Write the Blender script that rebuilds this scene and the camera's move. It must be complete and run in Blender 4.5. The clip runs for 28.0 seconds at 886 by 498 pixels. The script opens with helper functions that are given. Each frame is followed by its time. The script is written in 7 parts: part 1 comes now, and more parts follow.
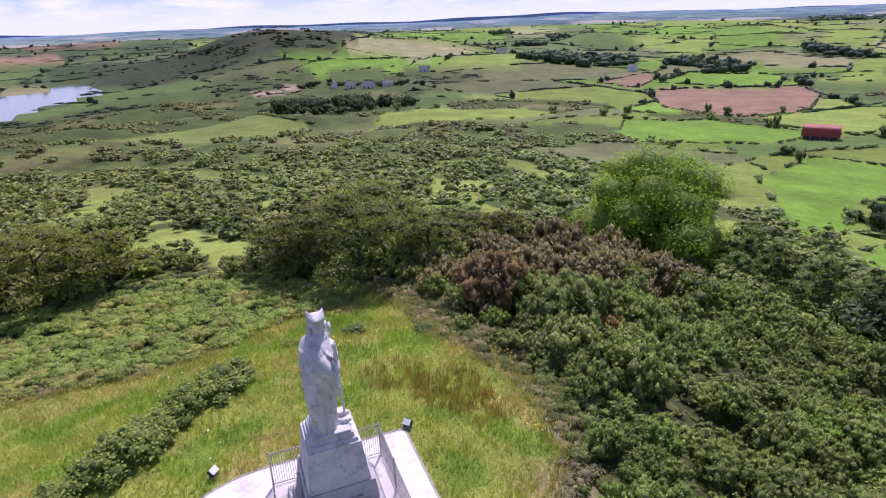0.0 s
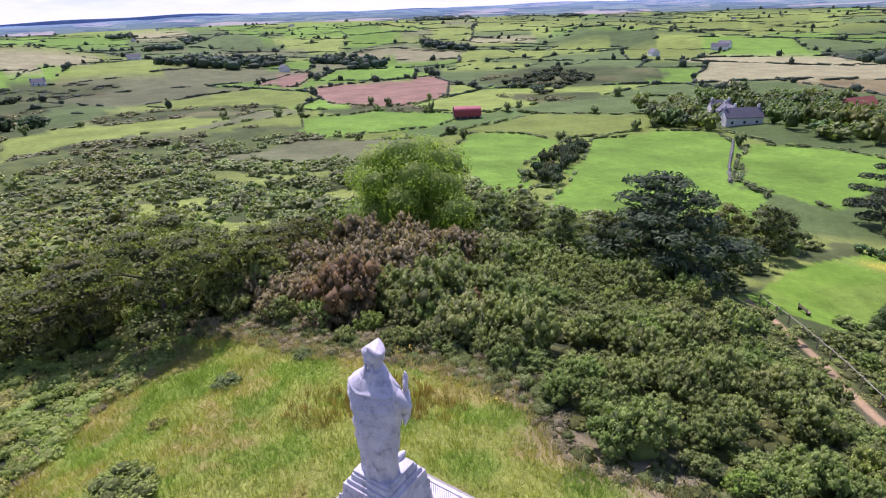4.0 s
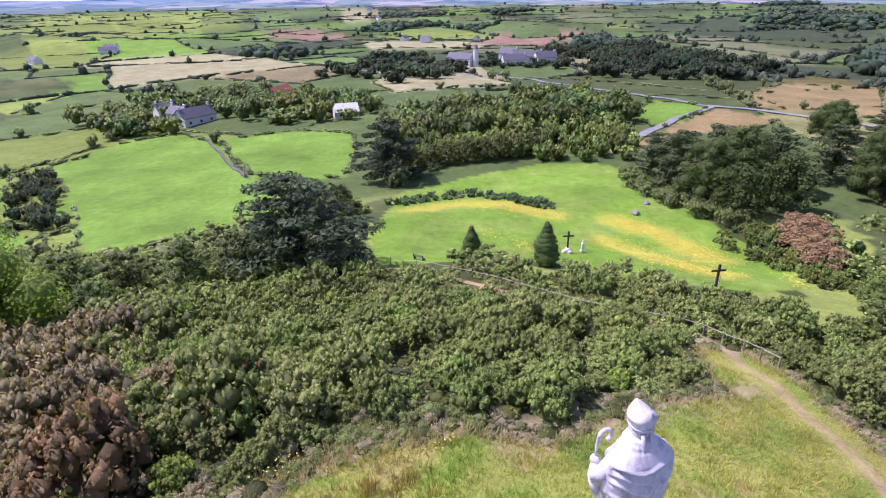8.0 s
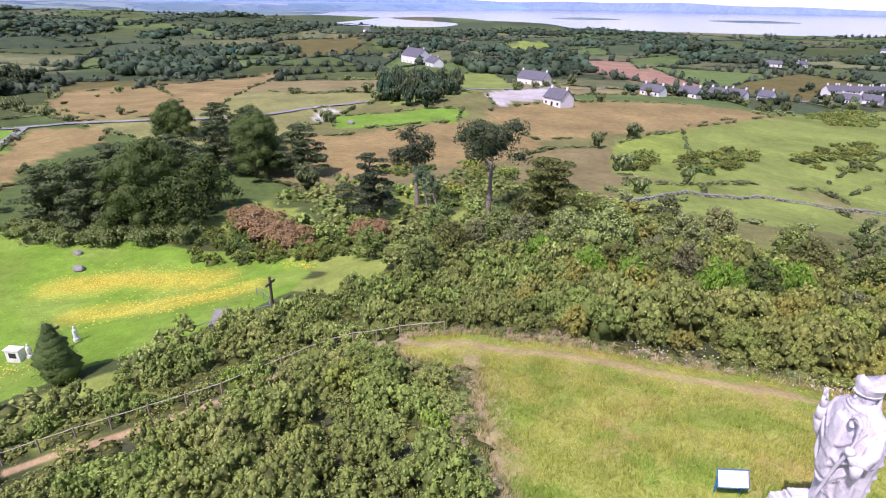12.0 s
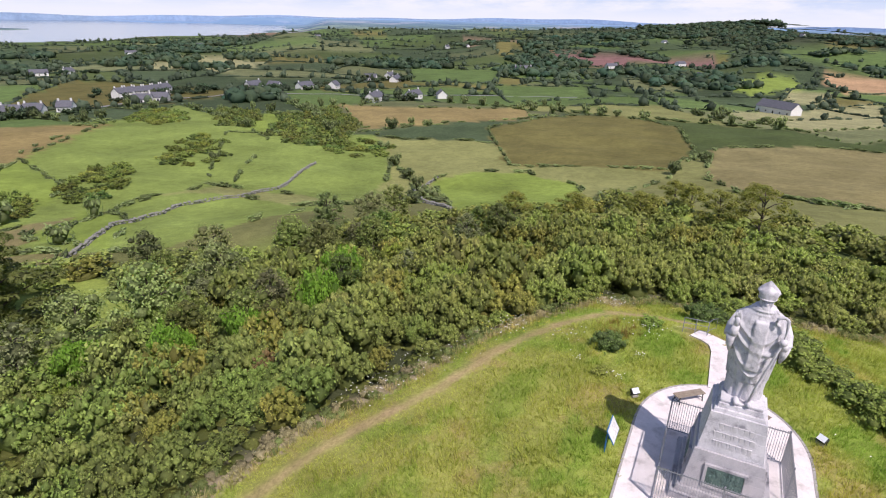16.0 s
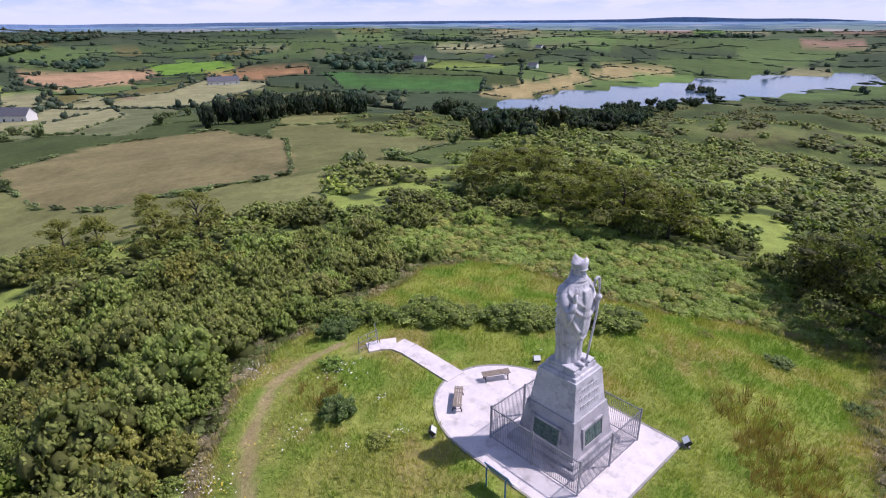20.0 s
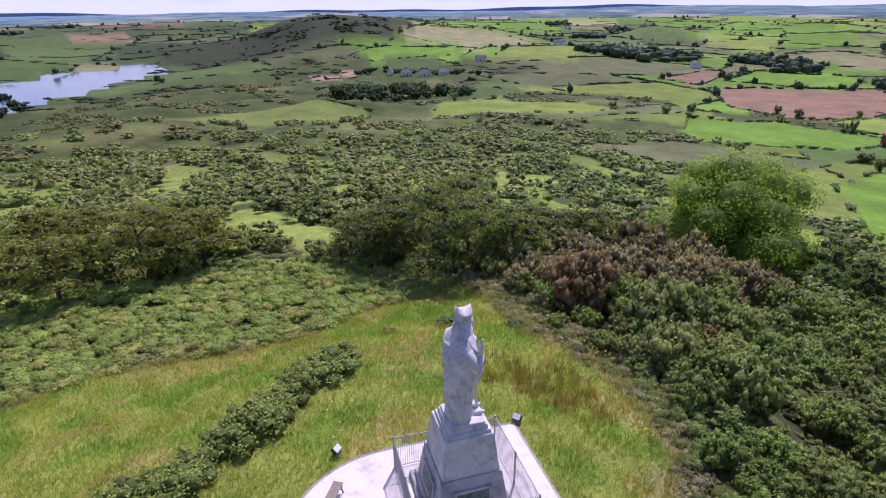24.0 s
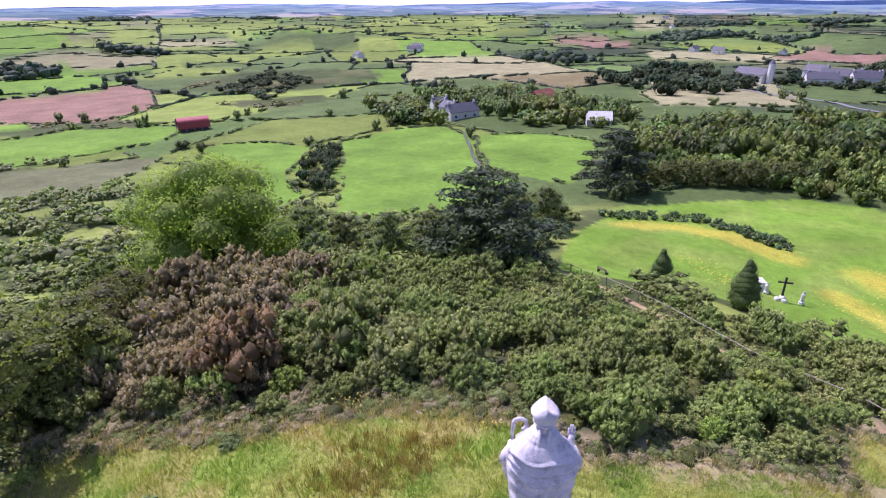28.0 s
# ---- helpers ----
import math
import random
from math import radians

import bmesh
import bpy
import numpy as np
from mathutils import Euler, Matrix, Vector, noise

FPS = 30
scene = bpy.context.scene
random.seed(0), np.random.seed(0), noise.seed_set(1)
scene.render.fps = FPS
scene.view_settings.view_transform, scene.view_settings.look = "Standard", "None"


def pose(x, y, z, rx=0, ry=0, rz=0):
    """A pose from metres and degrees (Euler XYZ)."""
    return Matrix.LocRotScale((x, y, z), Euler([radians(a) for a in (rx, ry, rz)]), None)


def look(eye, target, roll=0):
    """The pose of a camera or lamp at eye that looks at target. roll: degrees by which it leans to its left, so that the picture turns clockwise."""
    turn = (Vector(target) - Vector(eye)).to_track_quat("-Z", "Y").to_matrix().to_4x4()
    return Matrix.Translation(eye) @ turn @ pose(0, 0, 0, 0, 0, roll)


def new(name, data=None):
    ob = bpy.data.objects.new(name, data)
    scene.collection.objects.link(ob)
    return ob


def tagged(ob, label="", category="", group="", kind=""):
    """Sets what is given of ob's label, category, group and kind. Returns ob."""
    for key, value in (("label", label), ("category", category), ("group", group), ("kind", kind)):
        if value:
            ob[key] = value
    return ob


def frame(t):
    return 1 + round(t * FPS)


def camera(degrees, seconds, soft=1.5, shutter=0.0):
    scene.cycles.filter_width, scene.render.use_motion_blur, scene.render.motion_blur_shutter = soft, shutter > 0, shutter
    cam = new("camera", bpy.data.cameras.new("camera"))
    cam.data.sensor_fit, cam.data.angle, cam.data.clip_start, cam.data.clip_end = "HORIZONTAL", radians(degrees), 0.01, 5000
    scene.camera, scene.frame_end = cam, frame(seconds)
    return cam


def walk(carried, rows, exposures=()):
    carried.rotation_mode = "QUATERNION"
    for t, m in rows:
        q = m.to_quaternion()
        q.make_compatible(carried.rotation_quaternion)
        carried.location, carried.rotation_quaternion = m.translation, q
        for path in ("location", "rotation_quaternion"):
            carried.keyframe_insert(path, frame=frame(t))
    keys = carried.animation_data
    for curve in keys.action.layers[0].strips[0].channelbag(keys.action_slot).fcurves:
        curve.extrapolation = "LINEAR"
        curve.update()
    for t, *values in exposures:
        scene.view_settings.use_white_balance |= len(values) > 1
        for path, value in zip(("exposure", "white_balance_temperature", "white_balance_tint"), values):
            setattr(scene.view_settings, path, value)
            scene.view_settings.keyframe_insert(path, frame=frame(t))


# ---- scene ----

# ---------------------------------------------------------------- camera and its way round the monument
cam = camera(76.3, 28.0, soft=1.1)
# seconds, place in metres, turn in degrees
PATH = [
    (0, 5.58, -18.39, 19.85, 67.62, 1.85, 1.71),
    (0.5, 4.44, -18.36, 19.86, 67.49, 1.89, -1.88),
    (1, 3.17, -18.30, 19.88, 67.39, 1.95, -5.25),
    (1.5, 1.81, -18.10, 19.91, 67.30, 1.99, -8.56),
    (2, 0.35, -17.73, 19.91, 67.20, 1.96, -12.56),
    (2.5, -1.18, -17.21, 19.90, 67.09, 1.91, -16.75),
    (4.5, -7.68, -12.94, 19.79, 66.46, 1.72, -38.43),
    (5, -9.02, -11.00, 19.75, 66.28, 1.59, -44.81),
    (5.5, -10.26, -8.85, 19.67, 66.14, 1.52, -51.33),
    (6, -11.30, -6.45, 19.61, 65.99, 1.30, -59.32),
    (6.5, -12.01, -3.88, 19.58, 65.88, 1.21, -66.38),
    (7, -12.43, -1.08, 19.60, 65.78, 1.04, -72.77),
    (7.5, -12.40, 1.79, 19.66, 65.63, 0.84, -80.60),
    (8, -11.87, 4.61, 19.72, 65.57, 0.65, -87.88),
    (8.5, -10.86, 7.34, 19.74, 65.54, 0.41, -95.87),
    (9, -9.40, 9.80, 19.77, 65.54, 0.26, -104.12),
    (9.5, -7.58, 11.97, 19.75, 65.57, 0.11, -112.15),
    (10, -5.38, 13.81, 19.69, 65.64, -0.15, -120.83),
    (10.5, -2.88, 15.25, 19.64, 65.71, -0.34, -129.12),
    (11, -0.27, 16.26, 19.55, 65.79, -0.59, -137.30),
    (11.5, 2.50, 16.88, 19.54, 65.94, -0.67, -145.81),
    (12, 5.37, 17.17, 19.55, 66.06, -0.71, -154.36),
    (12.5, 8.41, 17.23, 19.61, 66.19, -1.09, -163.38),
    (14.5, 17.48, 13.14, 19.35, 66.82, -1.86, 165.30),
    (15, 19.31, 11.20, 19.25, 67.15, -1.61, 157.03),
    (15.5, 20.91, 9.12, 19.21, 67.46, -1.28, 148.45),
    (16, 22.25, 6.83, 19.22, 67.63, -1.04, 140.34),
    (16.5, 23.25, 4.42, 19.26, 67.79, -0.78, 131.53),
    (17, 23.78, 1.91, 19.29, 67.87, -0.68, 122.74),
    (17.5, 23.84, -0.66, 19.31, 67.95, -0.41, 113.62),
    (18, 23.48, -3.31, 19.36, 67.97, -0.02, 104.98),
    (18.5, 22.80, -5.97, 19.38, 67.92, 0.24, 96.19),
    (19, 21.86, -8.56, 19.41, 67.86, 0.34, 87.71),
    (19.5, 20.58, -10.97, 19.41, 67.80, 0.38, 78.62),
    (20, 18.98, -13.11, 19.42, 67.78, 0.39, 70.27),
    (20.5, 17.09, -15.02, 19.43, 67.73, 0.43, 61.53),
    (22.5, 9.25, -19.32, 20.42, 66.78, 0.12, 31.89),
    (23, 6.65, -19.53, 20.47, 66.75, 0.30, 23.35),
    (23.5, 4.08, -19.50, 20.50, 66.78, 0.46, 14.90),
    (24, 1.52, -19.12, 20.54, 66.71, 0.53, 6.85),
    (24.5, -1.00, -18.34, 20.54, 66.63, 0.56, -1.49),
    (25, -3.42, -17.16, 20.50, 66.58, 0.64, -9.76),
    (25.5, -5.63, -15.66, 20.45, 66.58, 0.75, -18.03),
    (26, -7.55, -13.80, 20.40, 66.58, 0.82, -26.31),
    (26.5, -9.26, -11.61, 20.31, 66.50, 0.52, -34.93),
    (27, -10.63, -9.18, 20.19, 66.46, 0.53, -43.20),
    (27.5, -11.66, -6.52, 20.11, 66.39, 0.33, -51.79),
    (28, -12.38, -3.75, 20.09, 66.36, 0.38, -60.74),
]
walk(cam, [(t, pose(x, y, z, rx, ry, rz)) for t, x, y, z, rx, ry, rz in PATH],
     [(t, e, k, g) for t, e, k, g in ((0, -.04, 6000, 34), (3.5, .08, 5850, 38), (6, .32, 5700, 44), (10, .36, 5800, 44), (12, .28, 6050, 38), (15, 0, 6500, 20), (17, -.18, 6350, 21), (21, -.26, 5850, 30), (25, -.07, 5850, 37), (28, .25, 5700, 44))])

# ---------------------------------------------------------------- daylight
SUN_AZ, SUN_EL = radians(78), radians(55)
world = bpy.data.worlds.new("sky")
scene.world = world
world.use_nodes = True
wt = world.node_tree
sky = wt.nodes.new("ShaderNodeTexSky")
sky.sky_type, sky.sun_disc = "NISHITA", False
sky.sun_elevation, sky.sun_rotation = SUN_EL, math.pi / 2 - SUN_AZ
wt.links.new(sky.outputs[0], wt.nodes["Background"].inputs[0])
wt.nodes["Background"].inputs[1].default_value = 0.12
sun = new("sun", bpy.data.lights.new("sun", "SUN"))
sun.data.energy, sun.data.angle, sun.data.color = 4.6, radians(0.53), (1.0, .95, .87)
sun.matrix_basis = look((math.cos(SUN_AZ) * math.cos(SUN_EL) * 200, math.sin(SUN_AZ) * math.cos(SUN_EL) * 200, math.sin(SUN_EL) * 200), (0, 0, 0))

# ---------------------------------------------------------------- materials


def nodes_of(name):
    m = bpy.data.materials.new(name)
    m.use_nodes = True
    t = m.node_tree
    return m, t, t.nodes["Principled BSDF"]


def add(t, kind, **values):
    n = t.nodes.new(kind)
    for key, v in values.items():
        n.inputs[key].default_value = v
    return n


def mixed(t, how, fac, a, b):
    n = t.nodes.new("ShaderNodeMix")
    n.data_type, n.blend_type = "RGBA", how
    for slot, v in ((0, fac), (6, a), (7, b)):
        if isinstance(v, (int, float)):
            n.inputs[slot].default_value = v
        elif isinstance(v, tuple):
            n.inputs[slot].default_value = (*v, 1)
        else:
            t.links.new(v, n.inputs[slot])
    return n.outputs[2]


def ramp(t, source, lo, hi):
    n = t.nodes.new("ShaderNodeMapRange")
    n.inputs[1].default_value, n.inputs[2].default_value = lo, hi
    t.links.new(source, n.inputs[0])
    return n.outputs[0]


def grain(t, scale, detail=4.0, rough=.6):
    """Noise in metres of the object's own space."""
    c = t.nodes.new("ShaderNodeTexCoord")
    n = add(t, "ShaderNodeTexNoise", Scale=scale, Detail=detail, Roughness=rough)
    t.links.new(c.outputs["Object"], n.inputs["Vector"])
    return n.outputs[0]


def bump(t, b, source, strength, distance):
    n = add(t, "ShaderNodeBump", Strength=strength, Distance=distance)
    t.links.new(source, n.inputs["Height"])
    t.links.new(n.outputs[0], b.inputs["Normal"])


def surface(name, c0, c1, scale=6.0, rough=.8, metal=0.0, fine=60.0, relief=.3, depth=.01, stain=None, stain_scale=1.2):
    """A solid surface: two tones mottled at two scales, stains of a third tone, and a fine relief."""
    m, t, b = nodes_of(name)
    col = mixed(t, "MIX", ramp(t, grain(t, scale), .35, .65), c0, c1)
    f = grain(t, fine, 3)
    col = mixed(t, "OVERLAY", .35, col, f)
    if stain:
        col = mixed(t, "MIX", ramp(t, grain(t, stain_scale, 6, .7), .52, .72), col, stain)
    t.links.new(col, b.inputs["Base Color"])
    b.inputs["Roughness"].default_value, b.inputs["Metallic"].default_value = rough, metal
    bump(t, b, f, relief, depth)
    return m


def plain(name, c, rough=.5, metal=0.0):
    m, t, b = nodes_of(name)
    col = mixed(t, "OVERLAY", .2, c, grain(t, 25, 3))
    t.links.new(col, b.inputs["Base Color"])
    b.inputs["Roughness"].default_value, b.inputs["Metallic"].default_value = rough, metal
    return m


def foliage(name, c0, c1, rough=.55, shine=.25, light=.25, lumpy=.09, twigs=7):
    """Leaves: tone by the leaf, by a tint that each bush carries, and by a broad mottling."""
    m, t, b = nodes_of(name)
    g = t.nodes.new("ShaderNodeNewGeometry")
    a = t.nodes.new("ShaderNodeAttribute")
    a.attribute_name = "tint"
    col = mixed(t, "MIX", g.outputs["Random Per Island"], c0, c1)
    col = mixed(t, "MIX", ramp(t, grain(t, .35, 2), .35, .65), col, mixed(t, "MULTIPLY", 1.0, col, (.82, .88, .84)))
    col = mixed(t, "MULTIPLY", 1.0, col, a.outputs["Color"])
    sprig = grain(t, twigs, 4, .7)
    col = mixed(t, "OVERLAY", .6, col, sprig)
    t.links.new(col, b.inputs["Base Color"])
    b.inputs["Roughness"].default_value = rough
    b.inputs["Specular IOR Level"].default_value = shine
    if lumpy:
        bump(t, b, sprig, 1.0, lumpy)
    tr = t.nodes.new("ShaderNodeBsdfTranslucent")
    t.links.new(mixed(t, "MULTIPLY", 1.0, col, (1.0, 1.15, .5)), tr.inputs["Color"])
    ms = t.nodes.new("ShaderNodeMixShader")
    ms.inputs[0].default_value = light
    t.links.new(b.outputs[0], ms.inputs[1])
    t.links.new(tr.outputs[0], ms.inputs[2])
    t.links.new(ms.outputs[0], t.nodes["Material Output"].inputs["Surface"])
    return m


GRANITE = surface("granite", (.69, .66, .69), (.54, .52, .55), 1.6, .78, 0, 22, .6, .02, (.27, .26, .29), 2.2)
GRANITE_BASE = surface("granite_blocks", (.50, .47, .49), (.38, .365, .39), 1.3, .8, 0, 40, .4, .012, (.19, .185, .2), 1.4)
LETTER = surface("cut_letters", (.64, .61, .63), (.55, .53, .55), 4, .8)
BRONZE = surface("bronze_green", (.10, .16, .15), (.16, .24, .21), 5, .5, .5, 30, .6, .02, (.05, .07, .07), 4)
PAVING = surface("concrete_paving", (.82, .745, .735), (.70, .63, .62), 1.2, .85, 0, 30, .25, .008, (.46, .41, .39), 1.1)
KERB = surface("kerb_stone", (.42, .39, .37), (.33, .31, .29), 2, .85)
STEEL = surface("galvanised_steel", (.36, .37, .40), (.28, .29, .32), 5, .5, .55, 60, .1, .002)
IRON = plain("black_iron", (.02, .02, .022), .5, .2)
TIMBER = surface("bench_timber", (.24, .19, .14), (.33, .27, .21), 7, .75, 0, 40, .3, .004)
LAMP_CASE = plain("lamp_case", (.03, .033, .04), .4)
LAMP_GLASS = plain("lamp_glass", (.75, .78, .8), .15)
WHITE_PAINT = surface("white_paint", (.78, .77, .74), (.68, .67, .64), 1.5, .7, 0, 25, .1, .005, (.5, .48, .44), 1.5)
BLUE_PAINT = plain("blue_paint", (.03, .16, .36), .45)
CROSS_WOOD = surface("dark_cross_wood", (.06, .045, .04), (.09, .065, .055), 5, .8)
RED_IRON = surface("red_corrugated_iron", (.42, .06, .07), (.34, .05, .06), .6, .6, 0, 12, .2, .01, (.24, .07, .05), .8)
SLATE = surface("slate", (.13, .13, .15), (.09, .09, .11), 1.2, .7)
RED_TILE = surface("red_tile", (.38, .12, .08), (.3, .09, .06), 1.2, .75)
RENDER = surface("painted_render", (.78, .77, .75), (.68, .67, .65), .7, .85)
DARK_PANE = plain("dark_pane", (.03, .035, .045), .12)
BARK = surface("bark", (.13, .10, .075), (.075, .06, .047), 3, .9, 0, 20, .8, .03)
PALE_BARK = surface("pale_bark", (.30, .25, .21), (.2, .165, .14), 3, .9, 0, 20, .8, .03)
ROCK = surface("field_stone", (.27, .265, .24), (.19, .185, .17), 1.5, .9, 0, 12, .6, .03)
ROPE = plain("pale_rope", (.44, .40, .33), .8)
LEAF = foliage("shrub_leaves", (.275, .32, .112), (.395, .435, .17), .55, .25, .42)
GORSE = foliage("gorse_heads", (.32, .365, .094), (.515, .545, .145), .5, .3, .24, .08, 13)
LEAF_DRY = foliage("dry_shrub_leaves", (.48, .41, .24), (.66, .58, .37), .6, .2, .4)
LEAF_DARK = foliage("conifer_leaves", (.05, .07, .038), (.09, .115, .06), .6, .25, .25)
LEAF_BRIGHT = foliage("broad_leaves", (.22, .31, .07), (.36, .43, .12), .5, .3, .5)
LEAF_OLIVE = foliage("olive_leaves", (.20, .215, .075), (.31, .31, .12), .5, .3, .4)
LEAF_FAR = foliage("hedge_leaves", (.075, .10, .055), (.125, .155, .085), .7, .2, .25)
GRASS = foliage("grass_blades", (.43, .44, .08), (.58, .56, .17), .6, .15, .4, 0)
PETAL = plain("white_petals", (.85, .85, .78), .7)
YELLOW = plain("yellow_petals", (.72, .56, .06), .7)
PURPLE = plain("purple_petals", (.4, .12, .3), .7)
# ---------------------------------------------------------------- the lie of the land
# ground heights on rings round the summit, every 30 degrees from east by north
RINGS = (6, 14, 24, 40, 70, 120, 220, 450, 1000, 5200)
HEIGHTS = (
    (0, 0, 0, 0, 0, 0, 0, 0, 0, 0, 0, 0),
    (-1.1, -.6, -1.1, -.7, -.1, -.2, -.1, .2, -.3, -1, -1.6, -1.7),
    (-4.2, -3.5, -1.8, -2.2, -3.2, -4.1, -2.6, -2, -2, -3.2, -3.9, -3.4),
    (-9, -7, -5.2, -4, -3.6, -5.9, -5, -3, -5.6, -6.7, -7, -8.6),
    (-15.4, -14, -13.7, -11.2, -6.1, -6.9, -8.3, -7.8, -11.3, -11.2, -11, -16.3),
    (-18.2, -20.7, -19.1, -16.3, -15.7, -10.9, -10.5, -18, -22.9, -15.8, -16, -16.3),
    (-20, -25.7, -27.9, -25.2, -22.1, -19, -18, -22, -25.8, -19.9, -14, -18.8),
    (-30.6, -32.4, -38.2, -37.1, -34.8, -36, -35, -35, -34.8, -33.6, -29.8, -32),
)
# far hills: x, y, radius, rise
HILLS = ((-312, 842, 150, 40), (-140, 905, 230, 26), (-1850, -790, 190, 19), (-1800, -760, 560, 29), (-1350, -1000, 400, 12), (-2500, -4000, 1100, 8),
         (900, 3300, 900, 30), (2600, 2700, 900, 34), (3600, 900, 900, 36), (3300, -1300, 800, 30),
         (-2500, 500, 700, 16), (-1400, 3000, 800, 20))
WATER = -49.0
# drumlins standing in the lough: x, y, radius, rise
ISLANDS = ((1000, -1950, 190, 11), (640, -1780, 190, 10), (560, -2500, 170, 8), (-60, -2650, 200, 8), (1350, -1750, 230, 13), (250, -2050, 130, 7))


def smooth(e0, e1, v):
    v = np.clip((v - e0) / (e1 - e0), 0, 1)
    return v * v * (3 - 2 * v)


def waves(x, y, size, seed=0):
    """Soft rolling noise between -1 and 1 from a few crossed waves."""
    r = np.random.RandomState(seed)
    out = 0
    for k in range(6):
        a, p, s = r.uniform(0, 6.28), r.uniform(0, 6.28), r.uniform(.6, 1.6)
        out = out + np.sin((x * math.cos(a) + y * math.sin(a)) * 6.28 * s / size + p + 1.3 * np.sin((x * math.sin(a) - y * math.cos(a)) * 5 / size + p))
    return out / 6


# stretches of water: centre, half length, half width, heading in degrees
LAKES = ((-445, 448, 275, 60, 98), (420, -3200, 2000, 1400, 72), (-5300, 1500, 900, 3000, 0), (-800, -3000, 1200, 560, 62))


def wet(x, y):
    """1 in the lakes and the sea lough, falling to 0 on their shores."""
    out = np.zeros_like(x)
    for cx, cy, a, b, turn in LAKES:
        c, s = math.cos(radians(turn)), math.sin(radians(turn))
        u, v = ((x - cx) * c + (y - cy) * s) / a, (-(x - cx) * s + (y - cy) * c) / b
        rough = .22 * waves(x, y, min(a, b) * 1.3, 5)
        out = np.maximum(out, smooth(1.08, .92, np.sqrt(u * u + v * v) + rough))
    return out


def shore(x, y):
    """The low ground that falls gently to each water's edge."""
    out = np.zeros_like(x)
    for cx, cy, a, b, turn in LAKES:
        c, s = math.cos(radians(turn)), math.sin(radians(turn))
        u, v = np.abs((x - cx) * c + (y - cy) * s), np.abs(-(x - cx) * s + (y - cy) * c)
        out = np.maximum(out, smooth(190, 20, np.hypot(np.maximum(u - a, 0), np.maximum(v - b, 0))))
    return out


def land(x, y):
    """Height of the ground at arrays of x and y."""
    x, y = np.asarray(x, float), np.asarray(y, float)
    table = np.array([list(row) for row in HEIGHTS] + [[-42.0] * 12, [-16.0] * 12])
    r = np.maximum(np.hypot(x, y), 6.001)
    lr, knots = np.log(r), np.log(np.array(RINGS, float))
    k = np.clip(np.searchsorted(knots, lr) - 1, 0, len(RINGS) - 2)
    f = np.clip((lr - knots[k]) / (knots[k + 1] - knots[k]), 0, 1)
    f = .5 * f + .5 * f * f * (3 - 2 * f)
    a = (np.arctan2(y, x) / (2 * math.pi)) % 1 * 12
    i = a.astype(int) % 12
    g = a - np.floor(a)
    w0, w1, w2, w3 = (1 - g) ** 3 / 6, (3 * g**3 - 6 * g**2 + 4) / 6, (-3 * g**3 + 3 * g**2 + 3 * g + 1) / 6, g**3 / 6

    def ring(kk):
        return w0 * table[kk, (i - 1) % 12] + w1 * table[kk, i] + w2 * table[kk, (i + 1) % 12] + w3 * table[kk, (i + 2) % 12]

    z = ring(k) * (1 - f) + ring(k + 1) * f
    for hx, hy, hr, rise in HILLS:
        z = z + rise * np.exp(-((x - hx) ** 2 + (y - hy) ** 2) / hr**2)
    far = smooth(150, 900, r)
    z = z + far * (3.5 * waves(x, y, 420, 2) + 1.5 * waves(x, y, 170, 3))
    # the moor's ridges to the north-west
    deg = np.degrees(np.arctan2(y, x))
    z = z + 5 * smooth(110, 180, r) * smooth(560, 420, r) * smooth(80, 100, deg) * smooth(172, 158, deg) * waves(x, y, 130, 12)
    # drumlins: the rounded small hills of the lowland
    z = z + smooth(480, 1000, r) * (1 - .75 * smooth(1100, 2000, r)) * (15 * smooth(.02, .55, waves(x, y, 560, 8)) + 8 * smooth(.05, .6, waves(x, y, 290, 9)))
    z = z + smooth(9, 20, r) * .25 * waves(x, y, 9, 4) + smooth(30, 90, r) * .8 * waves(x, y, 45, 6)
    z = z + (WATER + 2.5 - z) * shore(x, y)
    z = z * (1 - wet(x, y)) + (WATER - 4) * wet(x, y)
    for hx, hy, hr, rise in ISLANDS:
        z = np.maximum(z, WATER - 4 + rise * np.exp(-((x - hx) ** 2 + (y - hy) ** 2) / hr**2))
    return z

# ---------------------------------------------------------------- mesh helpers


def mesh_of(name, verts, faces, tint=None, smooth_faces=False):
    """A mesh from arrays: verts (n, 3), faces an array (m, 3 or 4); tint: colours of the vertices."""
    me = bpy.data.meshes.new(name)
    verts, faces = np.asarray(verts, np.float32), np.asarray(faces, np.int32)
    m, k = faces.shape
    me.vertices.add(len(verts))
    me.vertices.foreach_set("co", verts.ravel())
    me.loops.add(m * k)
    me.loops.foreach_set("vertex_index", faces.ravel())
    me.polygons.add(m)
    me.polygons.foreach_set("loop_start", np.arange(0, m * k, k, dtype=np.int32))
    me.polygons.foreach_set("use_smooth", np.full(m, smooth_faces))
    if tint is not None:
        at = me.color_attributes.new("tint", "FLOAT_COLOR", "POINT")
        at.data.foreach_set("color", np.concatenate([np.asarray(tint, np.float32), np.ones((len(verts), 1), np.float32)], 1).ravel())
    me.update(calc_edges=True)
    return me


def part(name, bm, material, parent, label="", sm=False):
    """Links a bmesh as one mesh object under a thing or a part."""
    me = bpy.data.meshes.new(name)
    bm.to_mesh(me)
    bm.free()
    me.materials.append(material)
    if sm:
        me.polygons.foreach_set("use_smooth", np.ones(len(me.polygons), bool))
    ob = new(name, me)
    ob.parent = parent
    return tagged(ob, label)


